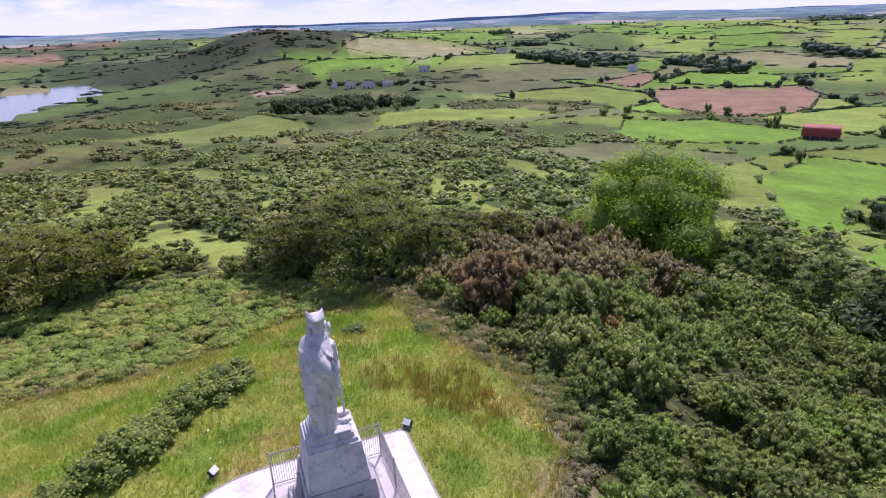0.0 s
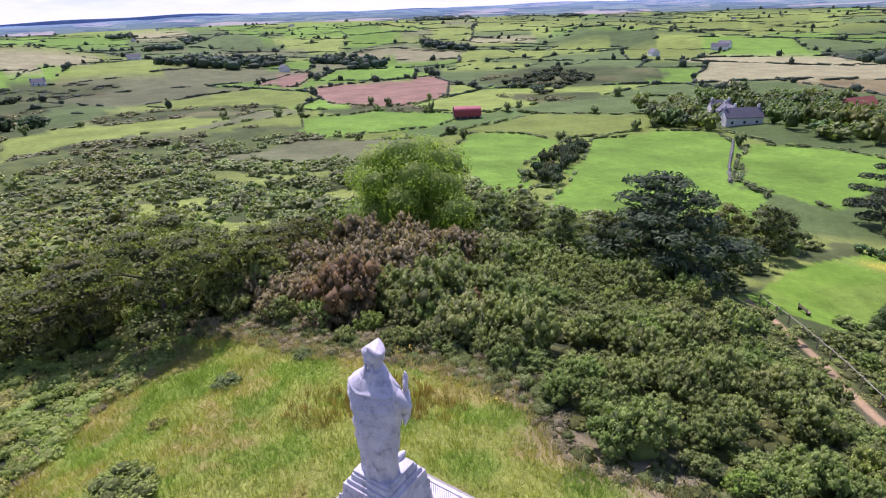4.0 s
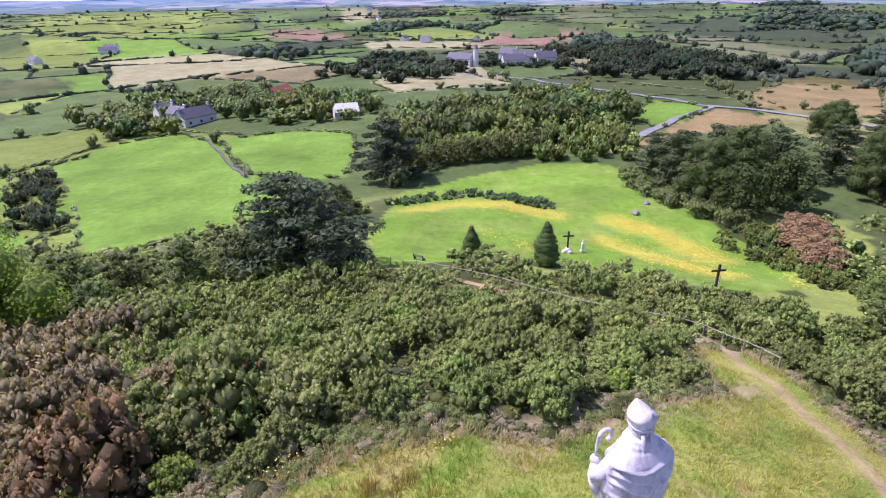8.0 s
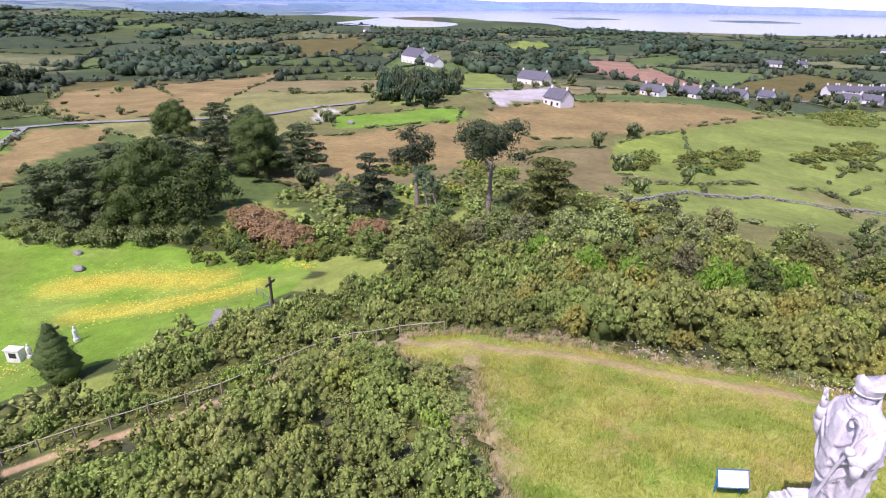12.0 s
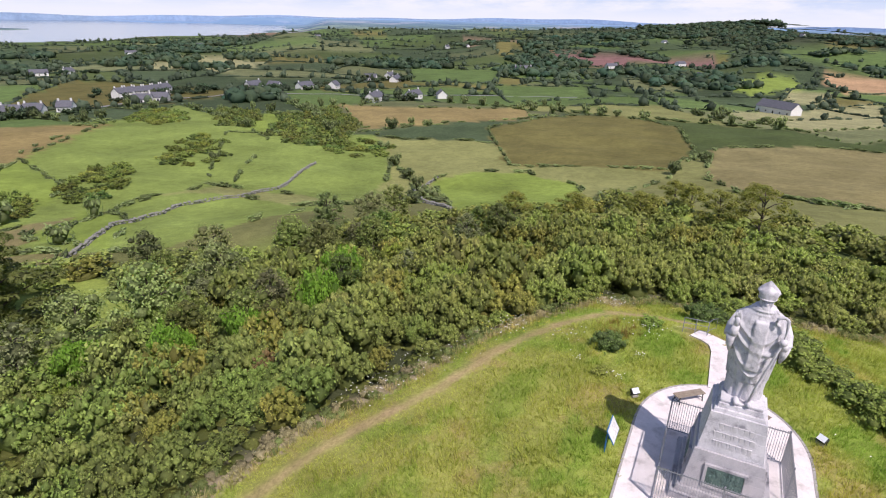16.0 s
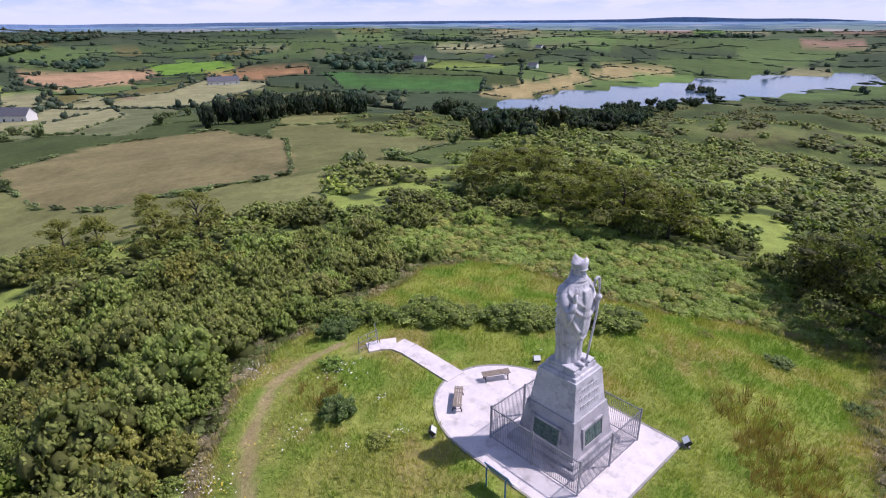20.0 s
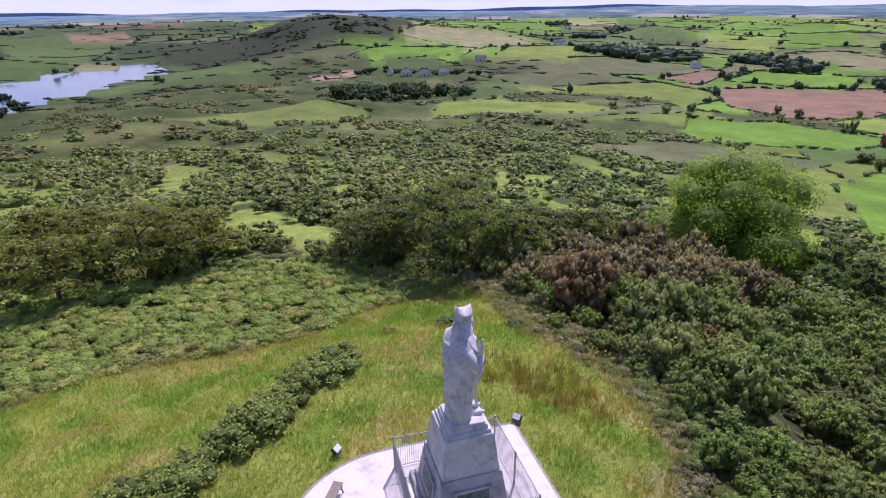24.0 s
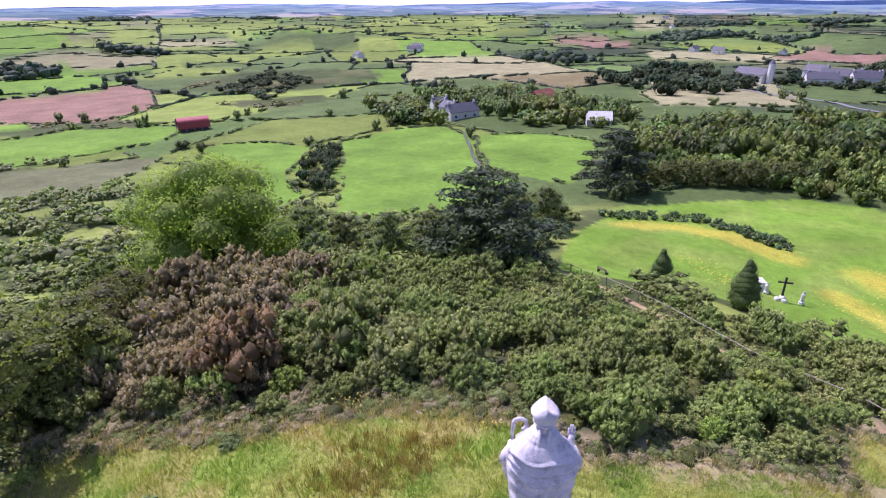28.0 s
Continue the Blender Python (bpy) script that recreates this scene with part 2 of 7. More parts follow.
def thing(name, m, label, category, group="", kind=""):
    ob = new(name)
    ob.matrix_basis = m
    ob.empty_display_size = .2
    return tagged(ob, label, category, group, kind)


def box(bm, cx, cy, cz, sx, sy, sz, bevel=0.0, top=1.0, turn=0.0):
    """A box by centre and size; top: the share of its plan that the upper face keeps."""
    made = bmesh.ops.create_cube(bm, size=1.0)["verts"]
    rot = Matrix.Rotation(turn, 3, "Z")
    for v in made:
        s = top if v.co.z > 0 else 1.0
        v.co = rot @ Vector((v.co.x * sx * s, v.co.y * sy * s, v.co.z * sz)) + Vector((cx, cy, cz))
    if bevel:
        edges = {e for v in made for e in v.link_edges}
        bmesh.ops.bevel(bm, geom=list(edges), offset=bevel, segments=2, affect="EDGES", profile=.6)
    return bm


def tube(bm, pts, radii, sides=8, close=True):
    """A round bar along points."""
    rings = []
    pts = [Vector(p) for p in pts]
    if isinstance(radii, (int, float)):
        radii = [radii] * len(pts)
    for i, p in enumerate(pts):
        d = (pts[min(i + 1, len(pts) - 1)] - pts[max(i - 1, 0)]).normalized()
        q = d.to_track_quat("Z", "Y")
        rings.append([bm.verts.new(p + q @ Vector((math.cos(a) * radii[i], math.sin(a) * radii[i], 0))) for a in (2 * math.pi * k / sides for k in range(sides))])
    for a, b in zip(rings, rings[1:]):
        for k in range(sides):
            bm.faces.new((a[k], a[(k + 1) % sides], b[(k + 1) % sides], b[k]))
    if close:
        bm.faces.new(rings[0][::-1]), bm.faces.new(rings[-1])
    return bm


def loft(bm, rings, cap=True):
    """Skins rings of equal numbers of points."""
    vs = [[bm.verts.new(p) for p in r] for r in rings]
    n = len(rings[0])
    for a, b in zip(vs, vs[1:]):
        for k in range(n):
            bm.faces.new((a[k], a[(k + 1) % n], b[(k + 1) % n], b[k]))
    if cap:
        bm.faces.new(vs[0][::-1]), bm.faces.new(vs[-1])
    return bm


def inside(poly, x, y):
    """Which of the points lie in the polygon."""
    hit = np.zeros(np.shape(x), bool)
    for (x0, y0), (x1, y1) in zip(poly, poly[1:] + poly[:1]):
        if y0 != y1:
            hit ^= ((y0 > y) != (y1 > y)) & (x < (x1 - x0) * (y - y0) / (y1 - y0) + x0)
    return hit


def off_line(line, x, y):
    """Distance of the points from a polyline."""
    best = np.full(np.shape(x), 1e9)
    for (x0, y0), (x1, y1) in zip(line, line[1:]):
        dx, dy = x1 - x0, y1 - y0
        f = np.clip(((x - x0) * dx + (y - y0) * dy) / (dx * dx + dy * dy), 0, 1)
        best = np.minimum(best, np.hypot(x - x0 - f * dx, y - y0 - f * dy))
    return best


def at(x, y):
    return float(land(np.array([x]), np.array([y]))[0])

# ---------------------------------------------------------------- plan of the hill
CLEARING = [(9.7, 1.9), (10.1, 4.6), (9.3, 8.5), (7.6, 11.7), (5.7, 14), (3.1, 16.5), (.9, 21.5), (-1.7, 25.6), (-3.4, 26.5), (-5.1, 24), (-10.2, 21.5),
            (-13.1, 17.5), (-17.5, 15.7), (-23.7, 14.2), (-28.8, 12), (-33, 8.5), (-30, 2), (-25, -2), (-22, -6), (-18, -9.5), (-16.8, -12.8), (-11.2, -15.4),
            (-5.4, -17), (-.4, -17.2), (2.7, -17.2), (11.8, -18), (17.9, -17.5), (24, -16.5), (23, -12.5), (19, -11.5), (16.5, -12), (15, -8.6), (13, -4.5),
            (11.3, -2), (9.5, 0)]
DIRT_PATH = [(25, -15.4), (21, -14.6), (18, -15.6), (11.8, -16.2), (4, -15), (-1, -15.2), (-6.8, -14.8), (-11, -13.2), (-12.8, -11), (-13.6, -8.8)]
DOWN_PATH = [(25, -15.4), (28.5, -14.2), (30.5, -12.3), (33.9, -6.2), (38.7, -.4), (42.8, 4.7), (48, 11), (52, 15)]
HEDGE_ROW = [(-19.5, -8), (-15.3, -4.6), (-13.2, .2), (-11, 5), (-8.8, 10.2)]
LAWN = [(51.2, 15.5), (62, 18), (71.3, 19.6), (88.2, 18.5), (98, 18), (109, 5), (115, -4), (122, -15), (118, -27), (112, -32), (98, -35), (86, -36), (77, -37), (63, -40), (50, -38), (46, -27), (47.5, -20),
        (50, -14), (54.5, -7), (58.5, 1), (54, 8)]
# fields near enough to have a place of their own: outline and kind
FIELDS = (
    ("pasture", [(62, 64), (84, 77), (107, 95), (142.4, 125.2), (170.1, 120.4), (184.1, 105.8), (164.7, 83.9), (116.9, 57.2), (113.7, 47), (90, 36), (74, 44), (66, 56)]),
    ("pasture", [(169.3, 85), (180.6, 64.4), (170.2, 41), (137.1, 34), (112, 33), (116, 46), (117.5, 55.9)]),
    ("pasture", [(60, 68), (68, 89), (82, 128), (120, 168), (134, 150), (133, 129), (92, 102), (79, 86)]),
    ("plough", [(140, 276), (124, 323), (146, 436), (205, 440), (262, 436), (250, 385), (194, 300), (160, 280)]),
    ("lime", [(-37, 248), (28, 262), (60, 300), (30, 330), (-40, 300)]),
    ("pasture", [(64, 200), (118, 190), (150, 215), (126, 260), (84, 262)]),
    ("olive", [(20, 170), (60, 130), (104, 168), (60, 196)]),
    ("soft", [(23.5, -108), (27.9, -146), (7.8, -205), (-76.7, -355), (-60, -190), (-24, -128)]),
    ("soft", [(22, -92), (-1.4, -122), (-16, -117), (-30, -86), (8, -76)]),
    ("soft", [(209, -310), (160, -396), (90, -246), (108, -157)]),
    ("pasture", [(119, -135), (87, -170), (78, -146), (105, -118)]),
    ("straw", [(109, -104), (86, -131), (76, -150), (47, -137), (43, -124), (60, -96), (68, -84), (85, -78)]),
    ("straw", [(78, -178), (22, -260), (-20, -250), (14, -181), (48, -134), (72, -151)]),
    ("yard", [(93, -207), (89, -307), (63, -219), (80, -183)]),
    ("lime", [(30, -140), (14, -181), (9, -137), (23, -111)]),
    ("lime", [(20, -100), (6, -120), (4, -98), (11, -81)]),
    ("pasture", [(213, -67), (201, -86), (159, -53), (187, -53)]),
    ("straw", [(134, -24), (143, -30), (148, -47), (194, -83), (175, -98), (159, -82), (150, -58), (128, -36)]),
    ("yard", [(118, -128), (126, -134), (131, -146), (121, -146)]),
    ("lime", [(-71, -108), (-87, -106), (-96, -98), (-93, -77.5), (-62, -50), (-47.5, -44), (-38, -62)]),
    ("soft", [(-40, -90), (-72, -130), (-100, -180), (-52, -210), (-18, -130)]),
    ("umber", [(-144, -163), (-205, -180), (-240, -163), (-212, -116), (-160, -82), (-122, -69), (-100, -108)]),
    ("tan", [(-171, -80), (-201, -61), (-210, -20), (-163, 0), (-101, -4), (-104, -40), (-118, -58)]),
    ("rough", [(-112, -64), (-156, -78), (-118, -56), (-102, -40), (-98, 4), (-70, -2), (-62, -42), (-80, -62)]),
    ("tan_crop", [(-493, 202), (-605, 384), (-553, 378), (-441, 221)]),
    ("tan_crop", [(-616, 391), (-643, 459), (-584, 520), (-548, 396)]),
    ("crop", [(-650, 85), (-597, 260), (-491, 207), (-525, 84)]),
    ("pasture", [(-801, -126), (-987, -78), (-783, 2), (-732, -88)]),
    ("clay", [(-730, -232), (-831, -200), (-793, -94), (-654, -103), (-579, -161)]),
    ("rust", [(-722, -45), (-736, 77), (-666, 75), (-642, -20)]),
    ("stubble", [(-445, -144), (-506, -64), (-691, -32), (-553, 20), (-381, -43)]),
    ("stubble", [(-568, -200), (-579, -165), (-470, -147), (-443, -163)]),
    ("olive", [(-296, -118), (-422, -92), (-366, -43), (-217, -52)]),
    ("mauve", [(-761, -683), (-844, -626), (-918, -451), (-830, -401), (-627, -522)]),
    ("straw", [(-152, -299), (-168, -264), (-226, -217), (-186, -177), (-104, -197)]),
    ("lime", [(-574, -285), (-704, -252), (-595, -196), (-479, -198)]),
    ("green", [(-340, -365), (-412, -312), (-336, -250), (-248, -251)]),
    ("green", [(-391, -558), (-474, -484), (-358, -372), (-297, -421)]),
    ("stubble", [(-176, -901), (-334, -990), (-284, -694), (-198, -613), (-138, -661)]),
    ("olive", [(-505, -333), (-565, -292), (-480, -242), (-416, -268)]),
    ("stubble", [(-327, -157), (-512, -114), (-348, -74), (-245, -79)]),
    ("stubble", [(-154, 767), (-135, 882), (-39, 939), (44, 831), (-44, 691)]),
    ("pasture", [(-177, 607), (-153, 685), (-44, 706), (-53, 645), (-143, 579)]),
    ("pink", [(-182, 441), (-152, 510), (-124, 495), (-168, 444)]),
    ("pasture", [(173, 484), (230, 576), (298, 519), (241, 426)]),
    ("lime", [(288, 490), (382, 510), (428, 475), (353, 414)]),
    ("plough", [(124, 501), (187, 571), (201, 551), (147, 457)]),
    ("plough", [(653, 7), (892, -43), (749, -120), (677, -83)]),
    ("stubble", [(320, 58), (449, 60), (372, 2), (292, -24), (269, 39)]),
    ("straw", [(248, -117), (318, -173), (304, -215), (192, -140), (188, -105)]),
    ("straw", [(246, -120), (294, -200), (294, -316), (163, -128), (194, -96)]),
    ("lime", [(276, -710), (289, -962), (188, -676), (188, -540)]),
    ("green", [(98, -618), (55, -695), (28, -634), (72, -507)]),
)
TONE = {
    "pasture": (.15, .275, .036), "lime": (.205, .27, .055), "soft": (.19, .245, .06), "olive": (.15, .165, .075), "plough": (.27, .17, .115), "straw": (.255, .197, .082), "tan": (.22, .19, .085),
    "tan_crop": (.36, .29, .13), "crop": (.06, .14, .035), "mauve": (.22, .12, .11), "rust": (.34, .19, .09), "umber": (.15, .135, .045), "rough": (.20, .205, .075), "pink": (.40, .27, .21), "clay": (.42, .27, .15), "stubble": (.29, .28, .14), "dark": (.06, .085, .04),
    "green": (.10, .15, .045), "moor": (.078, .105, .034), "scrub": (.05, .06, .032), "meadow": (.30, .335, .075), "lawn": (.16, .29, .032), "yard": (.44, .42, .40),
    "road": (.30, .30, .30), "soil": (.065, .075, .035), "bright": (.13, .21, .055), "dirt": (.43, .31, .17),
}
FAR_KINDS = ("pasture", "green", "green", "olive", "dark", "green", "lime", "dark", "tan", "olive", "bright", "moor", "stubble", "green", "dark", "plough", "dark", "green", "moor", "bright")
FRESH_KINDS = ("pasture", "lime", "pasture", "green", "lime", "stubble", "lime", "olive", "pasture", "lime", "olive", "green", "bright", "lime", "green")
# darker mix of fields, cloud shade put into their colours
CLOUD_SHADE_KINDS = ("green", "dark", "dark", "moor", "green", "olive", "dark", "umber", "dark", "moor", "plough", "green")

# far fields: the lowland cut again and again by hedge lines
rng = np.random.RandomState(11)
hedges, leaves = [], []


def cut(poly, depth):
    p = np.array(poly)
    c = p.mean(0)
    size, dist = math.sqrt(.5 * abs(np.dot(p[:, 0], np.roll(p[:, 1], 1)) - np.dot(p[:, 1], np.roll(p[:, 0], 1)))), math.hypot(*c)
    if size < rng.uniform(.7, 1.4) * (92 + .055 * dist) or depth > 16:
        leaves.append((poly, int(rng.randint(len(FAR_KINDS)))))
        return
    spread = p - c
    w, v = np.linalg.eigh(spread.T @ spread)
    along = math.atan2(v[1, 1], v[0, 1]) + rng.normal(0, .22)
    nrm = np.array((math.cos(along), math.sin(along)))
    q = c + nrm * rng.uniform(-.12, .12) * size
    side = (p - q) @ nrm
    a, b, line = [], [], []
    for k in range(len(p)):
        s0, s1 = side[k], side[(k + 1) % len(p)]
        (a if s0 >= 0 else b).append(tuple(p[k]))
        if (s0 >= 0) != (s1 >= 0):
            x = tuple(p[k] + (p[(k + 1) % len(p)] - p[k]) * s0 / (s0 - s1))
            a.append(x), b.append(x), line.append(x)
    if len(line) != 2 or len(a) < 3 or len(b) < 3:
        leaves.append((poly, 0))
        return
    hedges.append(line)
    cut(a, depth + 1), cut(b, depth + 1)


cut([(-4900, -4900), (4900, -4900), (4900, 4900), (-4900, 4900)], 0)


def wander(x, y):
    """The gentle bend that keeps hedge lines from being ruled."""
    return x + 7 * waves(x, y, 150, 21), y + 7 * waves(x, y, 150, 22)


def scrubby(x, y):
    """How much of the rough hill country there is, 0 to 1: heath and bushes instead of fields."""
    r, a = np.hypot(x, y), np.degrees(np.arctan2(y, x))
    reach = 95 + 130 * smooth(60, 95, a) * smooth(170, 130, a) + 60 * smooth(40, 75, a) * smooth(110, 80, a) - 30 * smooth(-160, -120, a) * smooth(-60, -100, a)
    out = smooth(reach * 1.12, reach * .88, r + 12 * waves(x, y, 40, 31))
    out = np.maximum(out, np.exp(-((x + 312) ** 2 + (y - 842) ** 2) / 160.0**2) > .3)
    out = np.maximum(out, np.exp(-((x + 260) ** 2 + (y - 330) ** 2) / 150.0**2) > .45)
    out = np.maximum(out, np.exp(-((x + 190) ** 2 + (y - 120) ** 2) / 110.0**2) > .45)
    out = np.maximum(out, np.exp(-((x - 330) ** 2 + (y - 330) ** 2) / 90.0**2) > .5)
    for cx, cy, rad in ((-120, 330, 70), (-40, 265, 45), (40, 340, 60), (-190, 540, 70), (60, 215, 40), (-70, 420, 50), (130, 270, 35), (200, 380, 50), (-20, 560, 60), (230, 240, 35)):
        out = np.maximum(out, np.exp(-((x - cx) ** 2 + (y - cy) ** 2) / rad**2) + .25 * waves(x, y, 50, 33) > .5)
    return out


def glade(x, y):
    """Above 0 where open grass lies between the bushes of the slopes."""
    return .75 * waves(x, y, 30, 51) + .45 * waves(x, y, 11, 55) - .10


def sward(x, y):
    """The clearing's grass: how dry and how lush it is, 0 to 1 each."""
    dry = smooth(.18, .42, waves(x, y, 9, 64) + .4 * waves(x, y, 2.2, 69))
    dry = np.maximum(dry, .4 * smooth(-3, -11, y) * smooth(-10, 2, x))
    for cx, cy, rad in ((-14.5, 16.8, 2.2), (-18.5, 14.6, 2.4), (-9.5, 18.5, 1.6), (-23, 12.4, 2.6), (11.8, 1.2, 1.3), (9.4, 7.4, 1.6), (8.6, 10.4, 1.2), (-20, -5, 2.2), (-4, 23.5, 1.6), (-1.5, 15.5, 1.5)):
        dry = np.maximum(dry, smooth(.25, .6, np.exp(-((x - cx) ** 2 + (y - cy) ** 2) / rad**2) + .2 * waves(x, y, 1.7, 85)))
    lush = smooth(-.05, .35, waves(x, y, 6, 63) + .3 * waves(x, y, 1.8, 82))
    strip = off_line([(-24, 9), (-16, 11.5), (-10, 16.5), (-4.5, 21.5), (-1, 17.5), (2, 15)], x, y) + .6 * waves(x, y, 5, 86)
    lush = np.maximum(lush, .95 * smooth(2.3, .9, strip))
    return dry, lush * (1 - .6 * dry)


# the ground: one round sheet, its rings drawn closer where they are looked at steeply
edge = np.concatenate([np.arange(.4, 30, .46), 1 / np.linspace(1 / 30.0, 1 / 2300.0, 270)])
turns = np.linspace(0, 2 * math.pi, 720, endpoint=False)
gx, gy = np.outer(edge, np.cos(turns)), np.outer(edge, np.sin(turns))
gz = land(gx, gy)
nr, na = gx.shape
fx, fy = wander(gx, gy)
flat = np.stack([fx.ravel(), fy.ravel()], 1)
soil = np.zeros((nr * na, 3), np.float32)
soil[:] = TONE["green"]
for poly, k in leaves:
    p = np.array(poly)
    lo, hi = p.min(0), p.max(0)
    near = np.nonzero((flat[:, 0] > lo[0]) & (flat[:, 0] < hi[0]) & (flat[:, 1] > lo[1]) & (flat[:, 1] < hi[1]))[0]
    near = near[inside(poly, flat[near, 0], flat[near, 1])]
    c = p.mean(0)
    # bearings whose fields are coloured darker in place of cloud shade
    cloud_shaded = -185 < math.degrees(math.atan2(c[1], c[0])) < -25 or math.degrees(math.atan2(c[1], c[0])) > 160
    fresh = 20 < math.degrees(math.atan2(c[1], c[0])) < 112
    kind = CLOUD_SHADE_KINDS[k % len(CLOUD_SHADE_KINDS)] if cloud_shaded else FRESH_KINDS[k % len(FRESH_KINDS)] if fresh else FAR_KINDS[k]
    if 80 < math.degrees(math.atan2(c[1], c[0])) < 150 and math.hypot(*c) < 640:
        kind = ("soft", "olive", "green", "moor", "green")[k % 5]
    if -135 < math.degrees(math.atan2(c[1], c[0])) < -80 and math.hypot(*c) < 230:
        kind = ("soft", "lime", "rough", "soft", "rough")[k % 5]
    if -80 < math.degrees(math.atan2(c[1], c[0])) < -20 and math.hypot(*c) < 330:
        kind = ("tan", "olive", "rough", "pasture", "tan")[k % 5]
    if math.hypot(*c) < 340 and (math.degrees(math.atan2(c[1], c[0])) > 150 or math.degrees(math.atan2(c[1], c[0])) < -140):
        kind = ("rough", "olive", "rough", "moor")[k % 4]
    if 100 < math.hypot(*c) < 260 and abs(c[1]) < 90 and c[0] > 0:
        kind = "green"
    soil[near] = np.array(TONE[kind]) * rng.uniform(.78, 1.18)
X, Y = gx.ravel(), gy.ravel()
R = np.hypot(X, Y)
mask = scrubby(X, Y)[:, None] * 1.0
heath = np.array(TONE["moor"]) * (1 - .35 * smooth(-.1, .5, waves(X, Y, 60, 41)))[:, None] + np.array((.08, .06, .03)) * smooth(.1, .6, waves(X, Y, 90, 42))[:, None]
soil = soil * (1 - mask) + heath * mask
fell = smooth(.25, .45, np.exp(-((X + 325) ** 2 + (Y - 835) ** 2) / 185.0**2))[:, None]
fell = np.maximum(fell, smooth(.3, .55, np.exp(-((X + 1780) ** 2 + (Y + 740) ** 2) / 520.0**2) + .1 * waves(X, Y, 200, 44))[:, None])
soil = soil * (1 - fell) + np.array(TONE["scrub"]) * (1 + .3 * waves(X, Y, 70, 43))[:, None] * fell
grassy = (smooth(-.06, .06, glade(X, Y)) * smooth(30, 45, R) * smooth(330, 220, R) * (1 - .8 * smooth(95, 170, R)))[:, None]
soil = soil * (1 - grassy * mask) + np.array((.255, .315, .07)) * grassy * mask
for kind, poly in FIELDS:
    hit = inside(poly, X + 3 * waves(X, Y, 28, 45), Y + 3 * waves(X, Y, 28, 46))
    soil[hit] = (np.array(TONE[kind]) * (1 + .16 * waves(X, Y, 45, 47) + .1 * waves(X, Y, 14, 48))[:, None])[hit]
hit = inside(LAWN, X, Y)
mown = smooth(-.3, .5, waves(X, Y, 18, 52))[:, None] * .35
soil[hit] = (np.array(TONE["lawn"]) * (1 - mown) + np.array((.27, .33, .08)) * mown)[hit]
gold = np.zeros(len(X))
for line, wid in (([(85, 14), (90, 5), (88.5, -3), (82, -11)], 3.2), ([(80, -21), (74, -27), (62, -31)], 3.4), ([(70, -17), (60, -24), (54, -29)], 2.6)):
    gold = np.maximum(gold, smooth(wid * 1.3, wid * .3, off_line(line, X, Y) + .9 * waves(X, Y, 6, 53)))
gold = (gold * .62 * hit)[:, None]
soil = soil * (1 - gold) + np.array((.46, .41, .06)) * gold
bush_soil = smooth(44, 36, R)[:, None] * (~inside(LAWN, X, Y))[:, None]
soil = soil * (1 - bush_soil) + np.array(TONE["soil"]) * bush_soil
hit = inside(CLEARING, X + .5 * waves(X, Y, 3, 61), Y + .5 * waves(X, Y, 3, 62))
rim = smooth(2.4, .3, off_line(CLEARING + CLEARING[:1], X, Y) + .9 * waves(X, Y, 3, 68))[:, None] * (R < 60)[:, None]
soil = soil * (1 - rim) + np.array((.36, .30, .19)) * rim
dry, lush = sward(X, Y)
dry, lush = np.maximum(dry[:, None], .45 * rim), lush[:, None]
meadow = np.array(TONE["meadow"]) * (1 - dry * .65) + np.array((.37, .28, .12)) * dry * .65
meadow = meadow * (1 - .6 * lush) + np.array((.16, .265, .03)) * .6 * lush
soil[hit] = meadow[hit]
worn = smooth(.65, .1, off_line(DIRT_PATH, X, Y) + .2 * waves(X, Y, 2, 65))[:, None] * (.75 + .3 * waves(X, Y, 3.5, 78))[:, None]
verge = (smooth(2.2, .9, off_line(DOWN_PATH, X, Y) + .5 * waves(X, Y, 4, 80)) * smooth(38, 30, R))[:, None]
soil = soil * (1 - verge) + np.array((.36, .31, .18)) * verge
worn = np.maximum(worn, smooth(.6, .25, off_line(DOWN_PATH, X, Y))[:, None])
soil = soil * (1 - worn) + np.array(TONE["dirt"]) * worn
bare = smooth(2.2, .6, off_line([(17.5, -13), (15.6, -9.5), (13.6, -5.5), (11.6, -2), (9.6, 2)], X, Y) + .8 * waves(X, Y, 3, 66))[:, None]
soil = soil * (1 - .7 * bare) + np.array((.38, .31, .17)) * .7 * bare
ROADS = ([(60, -330), (140, -124), (182, -101), (197, -84), (230, -70), (330, -30), (420, 60)], [(197, -84), (178, -66), (152, -47), (135, -36)],
         [(-330, -260), (-230, -330), (-120, -400), (-20, -360), (60, -330)])
quads = np.stack([np.arange(nr * na).reshape(nr, na)[:-1], np.roll(np.arange(nr * na).reshape(nr, na), -1, 1)[:-1],
                  np.roll(np.arange(nr * na).reshape(nr, na), -1, 1)[1:], np.arange(nr * na).reshape(nr, na)[1:]], -1).reshape(-1, 4)
hub = np.arange(na)
ground_mesh = mesh_of("ground", np.stack([X, Y, gz.ravel()], 1), np.concatenate([quads, np.stack([hub[0::3], hub[1::3], hub[2::3], np.full(na // 3, 0)], 1)[:1]]), soil, True)


